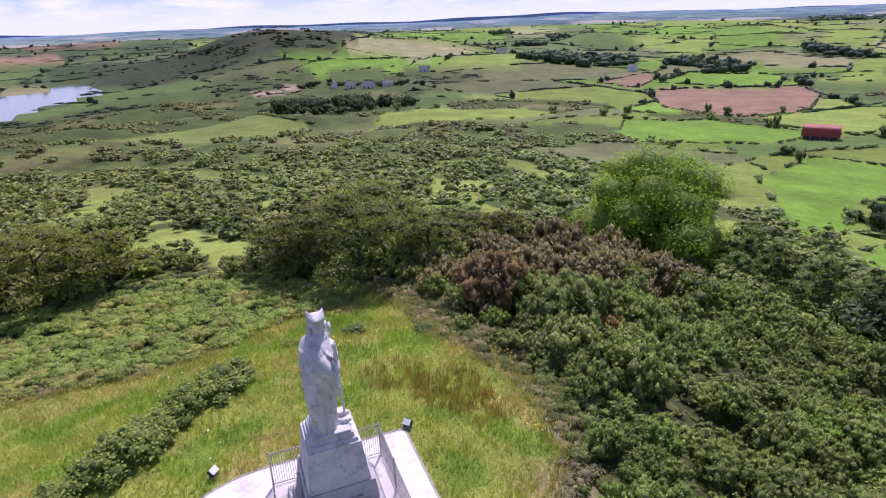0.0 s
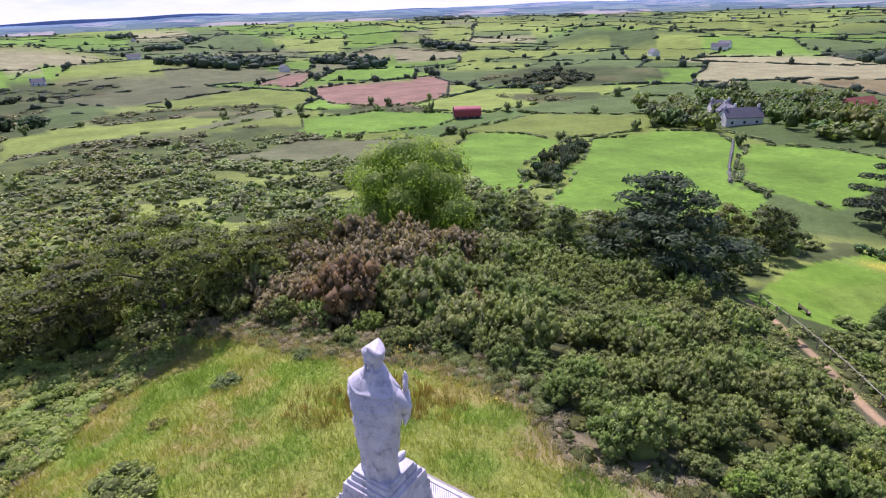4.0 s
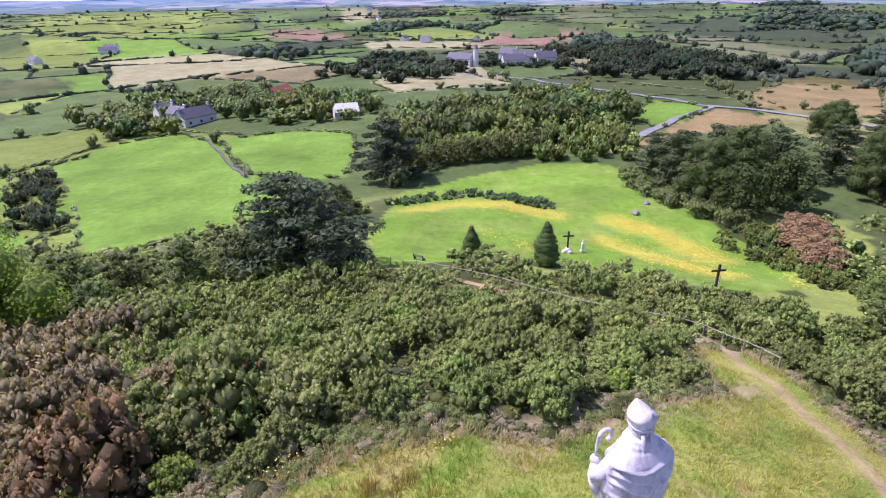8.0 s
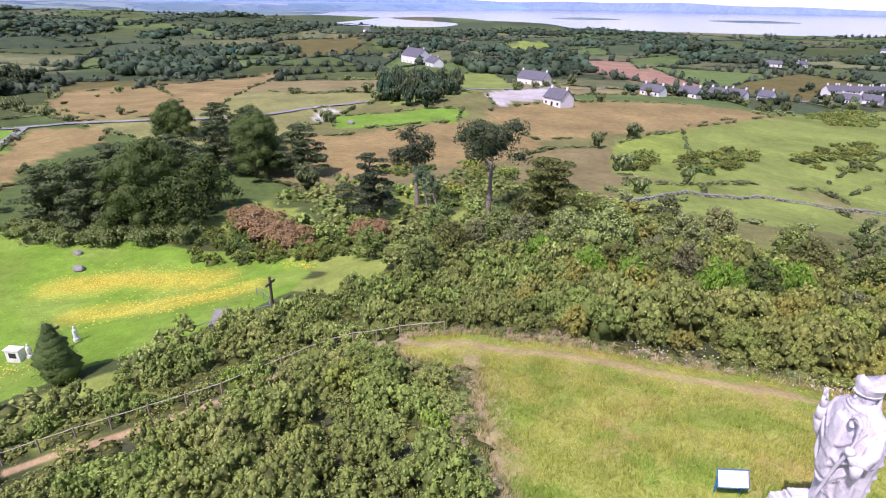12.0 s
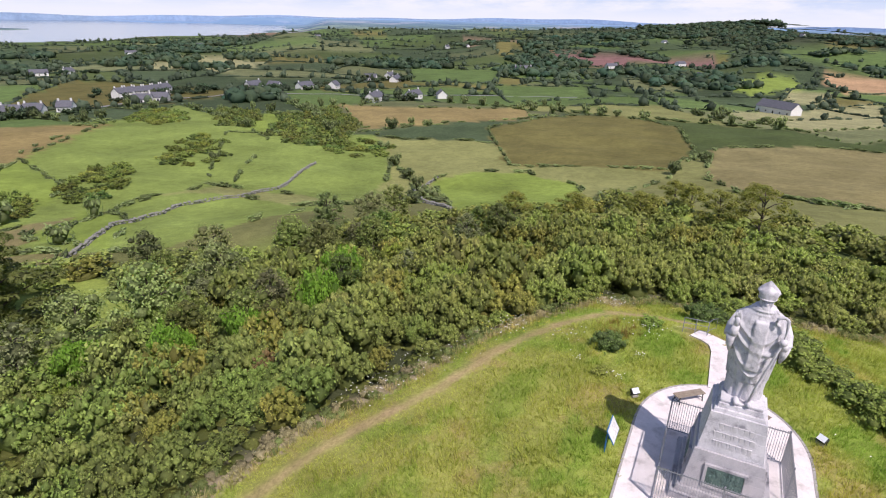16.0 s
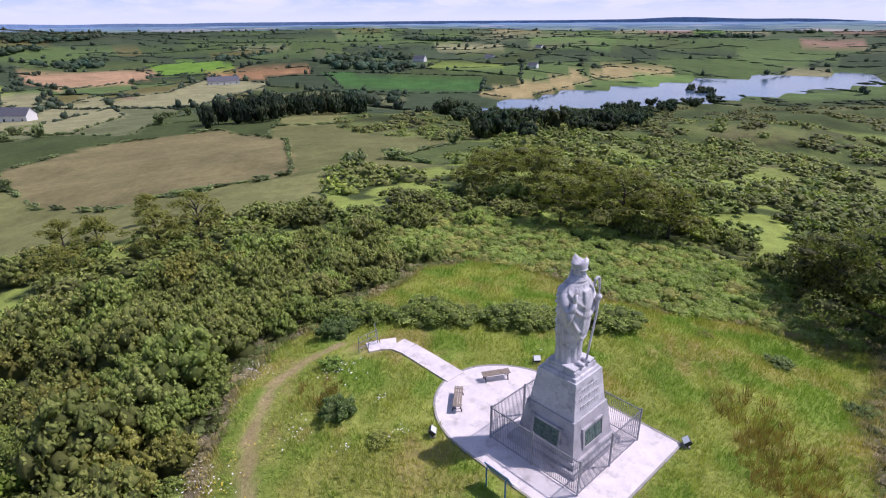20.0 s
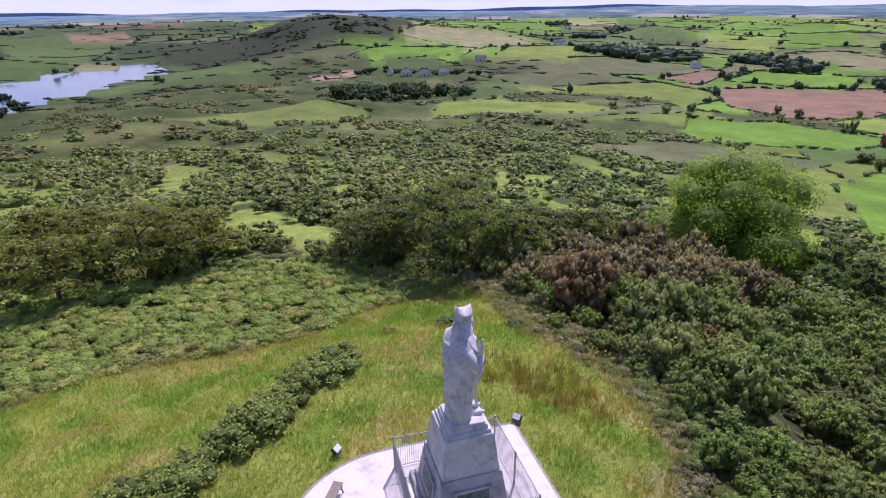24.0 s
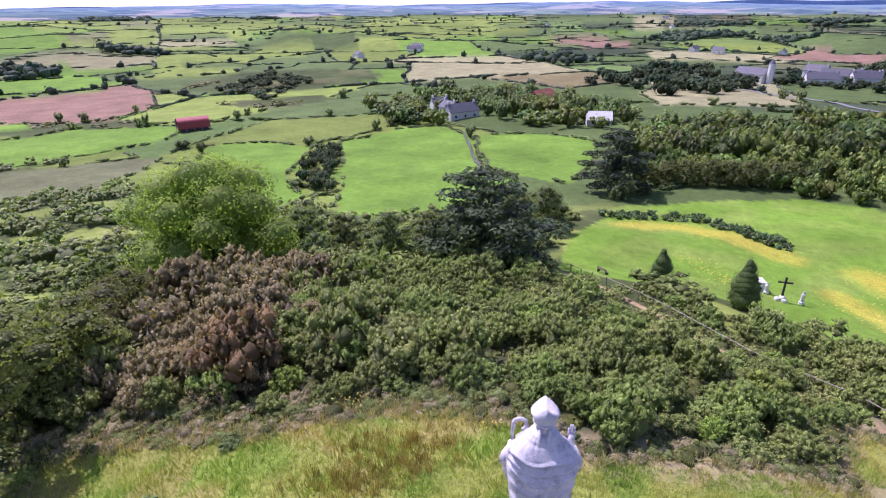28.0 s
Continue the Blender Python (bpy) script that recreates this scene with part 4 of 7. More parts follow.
for f in ICO_F:
    a, b_, c_ = ICO_V[f]
    if np.dot(np.cross(b_ - a, c_ - a), a) < 0:
        f[1], f[2] = f[2], f[1]


OCT_V = np.array([(1, 0, 0), (0, 1, 0), (-1, 0, 0), (0, -1, 0), (0, 0, 1), (0, 0, -1)], float)
OCT_F = np.array([(0, 1, 4), (1, 2, 4), (2, 3, 4), (3, 0, 4), (1, 0, 5), (2, 1, 5), (3, 2, 5), (0, 3, 5)])


def leafy(lumps, n, size, r, hull=.84, droop=0.0, low=-.25, stretch=1.0, inner=.8, rough=.42, coarse=0.0, ragged=.2, solid=999, bare=0, heads=0.0):
    """Foliage round lumps (centre, radii): an inside coloured darker as the shade between sprigs, and n leaf sprigs,
    none on the first bare lumps; lumps under .18 are close heads of tone heads. Gives verts, triangles and tints.
    """
    V, F, T = [], [], []
    count = 0
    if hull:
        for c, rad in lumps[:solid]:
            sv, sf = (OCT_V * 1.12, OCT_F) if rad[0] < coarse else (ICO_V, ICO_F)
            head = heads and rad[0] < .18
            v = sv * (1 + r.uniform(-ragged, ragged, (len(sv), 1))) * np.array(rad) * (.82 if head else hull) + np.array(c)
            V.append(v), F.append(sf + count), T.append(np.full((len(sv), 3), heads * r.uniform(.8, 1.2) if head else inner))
            count += len(sv)
    area = np.array([rad[0] * rad[1] + rad[0] * rad[2] for c, rad in lumps])
    area[:bare] = 0
    pick = r.choice(len(lumps), n, p=area ** .8 / (area ** .8).sum())
    C, RAD = np.array([c for c, _ in lumps])[pick], np.array([rad for _, rad in lumps])[pick]
    d = r.normal(size=(n * 2, 3))
    d /= np.linalg.norm(d, axis=1)[:, None]
    d = d[d[:, 2] > low][:n]
    while len(d) < n:
        d = np.concatenate([d, d])[:n]
    p = C + RAD * d * r.uniform(.84, 1.1, (n, 1))
    nrm = d / RAD
    nrm /= np.linalg.norm(nrm, axis=1)[:, None]
    nrm = nrm + r.normal(0, rough, (n, 3)) + np.array((0, 0, .25))
    nrm /= np.linalg.norm(nrm, axis=1)[:, None]
    e1 = np.cross(nrm, r.normal(size=(n, 3)))
    e1 /= np.linalg.norm(e1, axis=1)[:, None]
    e2 = np.cross(nrm, e1)
    s = size * r.uniform(.6, 1.35, (n, 1))
    down = np.array((0, 0, -droop)) * s
    quad = np.stack([p - e1 * s * stretch, p + e2 * s * .62 + nrm * s * .16, p + e1 * s * stretch + down, p - e2 * s * .62 + nrm * s * .16], 1)
    V.append(quad.reshape(-1, 3))
    k = count + 4 * np.arange(n)[:, None]
    F.append(np.concatenate([k + np.array([[0, 3, 1]]), k + np.array([[1, 3, 2]])], 1).reshape(-1, 3))
    T.append(np.repeat(r.uniform(.88, 1.12, (n, 1)) * np.ones((1, 3)), 4, 0))
    return np.concatenate(V), np.concatenate(F), np.concatenate(T)


def scatter(name, templates, spots, material, label, category, kind="stuff", group=""):
    """One object of many plants. spots: rows of x, y, z, width, height, turn, red, green, blue and, for hedges, depth."""
    r = np.random.RandomState(len(spots))
    V, F, T, count = [], [], [], 0
    which = r.randint(len(templates), size=len(spots))
    spots = np.asarray(spots, float)
    for k, (v, f, tn) in enumerate(templates):
        rows = spots[which == k]
        if not len(rows):
            continue
        c, s = np.cos(rows[:, 5]), np.sin(rows[:, 5])
        x, y = v[None, :, 0] * rows[:, 3:4], v[None, :, 1] * rows[:, (9 if rows.shape[1] > 9 else 3), None]
        out = np.stack([rows[:, 0:1] + x * c[:, None] - y * s[:, None], rows[:, 1:2] + x * s[:, None] + y * c[:, None], rows[:, 2:3] + v[None, :, 2] * rows[:, 4:5]], -1)
        V.append(out.reshape(-1, 3))
        T.append((tn[None] * rows[:, None, 6:9]).reshape(-1, 3))
        F.append((f[None] + (count + len(v) * np.arange(len(rows)))[:, None, None]).reshape(-1, 3))
        count += len(v) * len(rows)
    if not V:
        return None
    me = mesh_of(name, np.concatenate(V), np.concatenate(F), np.concatenate(T), material.name != "grass_blades")
    me.materials.append(material)
    return tagged(new(name, me), label, category, group, kind)


def dome(r, n, spread=.55, low=.35):
    """Lumps heaped to a bush of unit width and height."""
    out = [((0, 0, .38), (.6, .6, .48))]
    for k in range(n):
        a, q = 6.283 * k / n + r.uniform(-.4, .4), r.uniform(.3, 1) ** .5 * spread
        s = r.uniform(.2, .34)
        out.append(((q * math.cos(a), q * math.sin(a), low + .42 * (1 - q) + r.uniform(-.08, .14)), (s, s, s * r.uniform(.8, 1.05))))
    return out


trng = np.random.RandomState(5)


def mound(r, big, small):
    """A gorse mound: broad shoulders heaped to a dome, with lesser heads pushing out of them."""
    out = [((0, 0, .12), (.86, .86, .55))]
    for k in range(big):
        a, q = k * 2.4 + r.uniform(-.3, .3), .82 * ((k + .4) / big) ** .5
        s = r.uniform(.2, .33)
        out.append(((q * math.cos(a), q * math.sin(a), .03 + .58 * math.sqrt(max(0, 1 - q * q)) + r.uniform(-.06, .12)), (s, s, s * r.uniform(.7, .95))))
    for k in range(small):
        c, rad = out[r.randint(1, big + 1)]
        d = r.normal(size=3)
        d[2] = abs(d[2]) + .3
        d /= np.linalg.norm(d)
        s = r.uniform(.085, .165)
        out.append(((c[0] + d[0] * rad[0], c[1] + d[1] * rad[1], c[2] + d[2] * rad[2]), (s, s, s * .9)))
    return out


# inner and heads tones below 1 paint shade into the gaps of a bush
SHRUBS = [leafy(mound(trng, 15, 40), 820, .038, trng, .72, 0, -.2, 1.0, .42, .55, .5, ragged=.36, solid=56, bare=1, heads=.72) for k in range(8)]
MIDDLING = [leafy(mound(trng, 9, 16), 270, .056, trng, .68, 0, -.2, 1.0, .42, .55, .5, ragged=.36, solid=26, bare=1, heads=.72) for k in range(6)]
SCRUB = [leafy(mound(trng, 4, 0), 56, .12, trng, .74, 0, -.1, 1.0, .6, .5, .5, ragged=.25) for k in range(6)]
LOW = [leafy([((0, 0, .3), (.8, .8, .5))], 12, .16, trng, .8, 0, -.1, 1.0, .5, .6) for k in range(4)]
BRAMBLES = [leafy(dome(trng, 5, .7, .2), 150, .08, trng, .8, .3, -.1, 1.0, .8, .5, .5) for k in range(5)]
CLUMPS = [leafy(dome(trng, 5), 64, .14, trng, .72, 0, -.1, 1.0, .5, .4) for k in range(5)]
CROWNS = [leafy(dome(trng, 9, .66, .4), 100, .105, trng, .7, 0, -.5, 1.0, .5, .45, .5, ragged=.25) for k in range(5)]
LUMPS = [leafy([((0, 0, .45), (.9, .9, .55))], 7, .34, trng, .95)[:2] for k in range(5)]
LUMPS = [(v, f, np.ones((len(v), 3)) * .95) for v, f in LUMPS]


def free(x, y, margin=.35):
    """Where bushes may stand: off the clearing, lawn, paths and fields."""
    ok = np.ones(x.shape, bool)
    for dx, dy in ((0, 0), (margin, 0), (-margin, 0), (0, margin), (0, -margin)):
        ok &= ~inside(CLEARING, x + dx, y + dy) & ~inside(LAWN, x + 3 * dx, y + 3 * dy)
    ok &= (off_line(DIRT_PATH, x, y) > 1.15) & (off_line(DOWN_PATH, x, y) > 1.0)
    for kind, poly in FIELDS:
        ok &= ~inside(poly, x, y)
    return ok


def lattice(reach, pitch, r, cx=0, cy=0):
    g = np.arange(-reach, reach, pitch)
    x, y = np.meshgrid(g, g)
    x, y = x.ravel() + cx + r.uniform(-.48, .48, x.size) * pitch, y.ravel() + cy + r.uniform(-.48, .48, x.size) * pitch
    return x, y


def blot(x, y, cx, cy, rad):
    return np.exp(-((x - cx) ** 2 + (y - cy) ** 2) / rad**2)


def hill_tints(x, y, r):
    """Tones of the hill's shrubs: fresh, grey-green, yellowing, and browned patches."""
    n = len(x)
    w1, w2 = waves(x, y, 13, 71), waves(x, y, 6, 72)
    east = smooth(-6, 12, x)[:, None]
    tint = np.ones((n, 3)) * r.uniform(.85, 1.12, (n, 1)) * (1 + east * np.array((-.05, .02, .08)))
    tint *= np.where((w1 > .15)[:, None], np.array((1.0, 1.12, .95)), np.array((1.0, 1.0, .95)))
    yellow = (r.uniform(size=n) < .02)[:, None]
    tint = np.where(yellow, tint * np.array((1.1, 1.2, .8)), tint)
    grey = (r.uniform(size=n) < .06 + .2 * smooth(.2, .6, w2))[:, None]
    tint = np.where(grey, tint * np.array((1.2, 1.1, 1.3)), tint)
    brown = 1.2 * (blot(x, y, 14, 33, 8) + blot(x, y, 22, 38, 8) + .8 * blot(x, y, 6, 26, 5) + .8 * blot(x, y, 31, 46, 8)) * smooth(-.7, -.2, w2) + .2 * smooth(.3, .8, w2) * blot(x, y, -4, -23, 14)
    dead = (r.uniform(size=n) < brown * .85)[:, None]
    tint = np.where(dead, np.array((1.17, .86, 1.6)) * r.uniform(.75, 1.2, (n, 1)), tint)
    olive = (r.uniform(size=n) < .26 * smooth(-14, -19, y) * smooth(22, 14, x) * smooth(-.3, .2, w2))[:, None]
    tint = np.where(olive, np.array((1.2, 1.05, .9)) * r.uniform(.8, 1.12, (n, 1)), tint)
    rust = (r.uniform(size=n) < .12 * blot(x, y, 10, 26, 9) + .002)[:, None]
    return np.where(rust, np.array((1.22, .72, 1.2)) * r.uniform(.55, .9, (n, 1)), tint)


def bank(x, y):
    """The low bramble bank to the north-west, 0 to 1."""
    return inside(BANK, x + .8 * waves(x, y, 5, 75), y + .8 * waves(x, y, 5, 76)).astype(float)


BANK = [(-2, 25.5), (-7, 30.5), (-13, 33), (-21, 33), (-29, 31), (-38, 28), (-50, 23), (-60, 13), (-48, 4), (-39, 0), (-33, 8.5), (-28.5, 12), (-17, 15.2), (-12, 17), (-9, 21), (-5, 23.5)]


def fringe(deg):
    """How much wider the bleached undergrowth spreads on the north-east side, in metres."""
    return 2.0 * smooth(10, 40, deg) * smooth(118, 98, deg)


def hilltop():
    r = np.random.RandomState(21)
    x, y = lattice(54, 2.0, r, 4, 0)
    rad, deg = np.hypot(x, y), np.degrees(np.arctan2(y, x))
    low = bank(x, y)
    keep = free(x, y, .9) & (rad < 47) & (low < .5)
    keep &= np.abs(waves(x, y, 8, 91) + .3 * waves(x, y, 3.5, 92)) > .012
    keep &= ~((deg > 95) & (deg < 175) & (rad > 36) & (glade(x, y) > .02))
    x, y = x[keep], y[keep]
    deg, rad = np.degrees(np.arctan2(y, x)), np.hypot(x, y)
    tall = 2.1 + 1.0 * smooth(30, 60, deg) * smooth(130, 100, deg) + .7 * smooth(-40, -70, deg) * smooth(-170, -130, deg) - .5 * blot(x, y, 40, 6, 9)
    h = tall * r.uniform(.42, 1.42, len(x)) * (1 + .75 * waves(x, y, 7, 73))
    edge_d = np.minimum(np.abs(off_line(CLEARING + CLEARING[:1], x, y)), off_line(DOWN_PATH, x, y) + .9)
    h *= .4 + .6 * smooth(.3, 3.2, edge_d)
    h *= .8 + .2 * smooth(1.5, 6, off_line(DOWN_PATH, x, y))
    w = r.uniform(.95, 1.6, len(x))
    w = np.minimum(np.maximum(w, .6 * h), .35 + .62 * np.maximum(edge_d - .8 * fringe(deg), 0))
    h = np.minimum(h, 1.6 * w)
    tint = hill_tints(x, y, r) * (1 + .22 * waves(x, y, 4.5, 79))[:, None] * (1 - .13 * smooth(-13, -24, y))[:, None]
    dry_edge = (edge_d < .5 + fringe(deg)) & (fringe(deg) > .2) | (edge_d < 1.6) & (r.uniform(size=len(x)) < .4)
    rows = np.column_stack([x, y, land(x, y) - .15, w, h, r.uniform(0, 6.28, len(x)), tint])
    near = (rad < 31) & ~dry_edge
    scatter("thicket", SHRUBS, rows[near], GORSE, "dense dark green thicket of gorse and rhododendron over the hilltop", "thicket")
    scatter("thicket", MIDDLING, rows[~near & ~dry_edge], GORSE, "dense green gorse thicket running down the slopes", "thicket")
    # low growth added to fill the ground between the bushes, its tint darkened as shade
    x, y = lattice(46, 1.25, r, 4, 0)
    keep = free(x, y, .5) & (np.hypot(x, y) < 44) & (bank(x, y) < .5)
    x, y = x[keep], y[keep]
    n = len(x)
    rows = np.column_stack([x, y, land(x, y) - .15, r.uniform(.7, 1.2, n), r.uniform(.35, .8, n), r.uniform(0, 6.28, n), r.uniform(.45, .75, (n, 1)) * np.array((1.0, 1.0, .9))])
    scatter("undergrowth", LOW, rows, GORSE, "low growth filling gaps under the gorse, coloured dark for shade", "undergrowth")
    # bleached undergrowth between the bushes and the grass
    x, y = lattice(40, .72, r, -4, 2)
    d = off_line(CLEARING + CLEARING[:1], x, y)
    deg = np.degrees(np.arctan2(y, x))
    keep = ~inside(CLEARING, x, y) & (d < 1.6 + .9 * waves(x, y, 6, 77) + fringe(deg)) & (off_line(DIRT_PATH, x, y) > 1.0) & (off_line(DOWN_PATH, x, y) > 1.2)
    x, y, d = x[keep], y[keep], d[keep]
    n = len(x)
    green = (r.uniform(size=n) < .45)[:, None]
    tint = np.where(green, np.array((.58, .78, .45)), np.array((1.0, .98, .95))) * r.uniform(.7, 1.15, (n, 1))
    rows = np.column_stack([x, y, land(x, y) - .1, r.uniform(.4, .75, n), r.uniform(.25, .45, n) + .16 * d, r.uniform(0, 6.28, n), tint])
    scatter("dry_undergrowth", BRAMBLES, rows, LEAF_DRY, "bleached dry undergrowth along the thicket's edge", "undergrowth")
    # brambles and bracken
    x, y = lattice(36, 1.05, r, -30, 16)
    rad, deg = np.hypot(x, y), np.degrees(np.arctan2(y, x))
    low = bank(x, y)
    keep = free(x, y, .1) & (low >= .5)
    x, y = x[keep], y[keep]
    tint = np.where((r.uniform(size=len(x)) < .25)[:, None], np.array((1.75, 1.5, 1.25)), np.array((1.42, 1.5, 1.05))) * r.uniform(.75, 1.2, (len(x), 1))
    rows = np.column_stack([x, y, land(x, y) - .1, r.uniform(.8, 1.3, len(x)), r.uniform(.5, 1.05, len(x)), r.uniform(0, 6.28, len(x)), tint])
    scatter("bramble_bank", BRAMBLES, rows, LEAF, "low pale green bank of brambles and bracken", "brambles")
    # scattered bushes of the outer slopes
    x, y = lattice(215, 4.4, r)
    rad, deg = np.hypot(x, y), np.degrees(np.arctan2(y, x))
    keep = free(x, y, 1.0) & (rad > 46) & (scrubby(x, y) > .5) & (glade(x, y) < r.normal(0, .07, len(x)))
    keep &= r.uniform(size=len(x)) < 1 - (.5 + .3 * ((deg > 95) & (deg < 170))) * smooth(125, 200, rad)
    x, y = x[keep], y[keep]
    n = len(x)
    tint = hill_tints(x, y, r) * r.uniform(.65, 1.0, (n, 1))
    rows = np.column_stack([x, y, land(x, y) - .25, r.uniform(2.2, 4.4, n), r.uniform(1.7, 3.6, n), r.uniform(0, 6.28, n), tint])
    inner = np.hypot(x, y) < 75
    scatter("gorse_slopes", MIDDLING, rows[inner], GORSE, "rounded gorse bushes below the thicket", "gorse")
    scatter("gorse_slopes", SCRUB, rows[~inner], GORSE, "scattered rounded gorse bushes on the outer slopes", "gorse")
    # heather and bushes on the dark hills further out
    x, y = lattice(460, 7.5, r, -150, 400)
    keep = (scrubby(x, y) > .5) & (np.hypot(x, y) > 150) & (glade(x, y) < .02) & (wet(x, y) < .1) & (waves(x, y, 60, 74) < -.05) & free(x, y, 2)
    x, y = x[keep], y[keep]
    n = len(x)
    rows = np.column_stack([x, y, land(x, y) - .3, r.uniform(3, 6, n), r.uniform(1.0, 2.0, n), r.uniform(0, 6.28, n), r.uniform(.5, .9, (n, 1)) * np.array((1.1, 1.0, 1))])
    mid = np.hypot(x, y) < 480
    rows[mid, 6:9] *= .8
    rows[mid, 4] *= 1.5
    scatter("heath_scrub", SCRUB, rows[mid], GORSE, "gorse and heather on the rough ground", "scrub")
    rows[~mid, 6:9] *= np.array((.9, 1.05, .8))
    scatter("heath_scrub", LUMPS, rows[~mid], LEAF_FAR, "dark heath and scrub on the far hillsides", "scrub")


hilltop()


def shrub(name, x, y, w, h, tint, label, mat=LEAF, seed=0, group="", n=260):
    """A bush that stands alone."""
    r = np.random.RandomState(seed + 100)
    # the hull's tint is halved to colour the hollows as shaded
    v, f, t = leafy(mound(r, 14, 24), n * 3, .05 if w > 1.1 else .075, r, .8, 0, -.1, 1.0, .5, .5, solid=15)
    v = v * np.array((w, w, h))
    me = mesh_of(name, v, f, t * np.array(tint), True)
    me.materials.append(mat)
    ob = new(name, me)
    ob.matrix_basis = pose(x, y, at(x, y) - .1, 0, 0, seed * 40)
    return tagged(ob, label, "bush", group)


r = random.Random(4)
for k in range(15):
    f = k / 14 * 4
    i = min(int(f), 3)
    (x0, y0), (x1, y1) = HEDGE_ROW[i], HEDGE_ROW[i + 1]
    shrub("bush", x0 + (x1 - x0) * (f - i) + r.uniform(-.4, .4), y0 + (y1 - y0) * (f - i) + r.uniform(-.7, .7), r.uniform(1.25, 2.1), r.uniform(1.0, 1.8), (.85, .95, .8), "dark green gorse bush in a row behind the monument", GORSE, k, "row of gorse bushes")
for k, (x, y, w, h, tint) in enumerate(((-6.2, -10.3, 1.2, 1.2, (.75, .9, .8)), (-10.5, -9.8, .9, .7, (1.1, 1.3, .8)), (-2.6, 17.2, 1.0, .7, (.9, 1.0, 1.0)), (-6.8, 15.2, .7, .5, (1.3, 1.1, .8)),
                                        (-15.8, -8.6, 1.6, 1.4, (.7, .85, .75)), (-3.4, -8.6, .7, .5, (1.4, 1.3, .9)), (2.4, 17.6, .8, .6, (.8, .9, .9)))):
    shrub("bush", x, y, w, h, tint, "small dark bush in the long grass", LEAF, 30 + k, "bushes in the grass")
for k, (x, y, w, h) in enumerate(((2.2, -34, 2.3, 4.0), (9.2, -32, 2.2, 3.6), (14, -36, 2.0, 3.2), (-4, -40, 2.2, 3.4), (20, -40, 2.0, 3.0))):
    shrub("bush", x, y, w, h + .8, (1.0, 1.3, .7), "fresh green rounded bush among the gorse", LEAF_BRIGHT, 50 + k, "fresh green bushes", 420)
for k, (x, y, w, h) in enumerate(((63.6, -44.5, 4.4, 3.3), (68.5, -47, 4.6, 3.4), (59, -43.5, 3.9, 3.0), (73.5, -49.5, 3.8, 3.0), (47.9, -47.8, 3.2, 4.0))):
    shrub("bush", x, y, w, h, (.78, .60, .52), "red-brown copper-leaved bush beside the lawn", LEAF_DRY, 60 + k, "copper bushes", 600)

for k, (x, y, w, h) in enumerate(((100, -30.5, 3.6, 3.6), (94, -31.5, 3.4, 3.2), (88, -33.5, 3.6, 3.8), (82, -36.5, 3.2, 3.2), (77.5, -40, 3.0, 3.4), (106, -31, 3.2, 3.0))):
    shrub("bush", x, y, w, h, (.85, .9, .85), "rounded green bush at the foot of the grove", LEAF, 70 + k, "bushes under the grove", 420)

# ---------------------------------------------------------------- trees


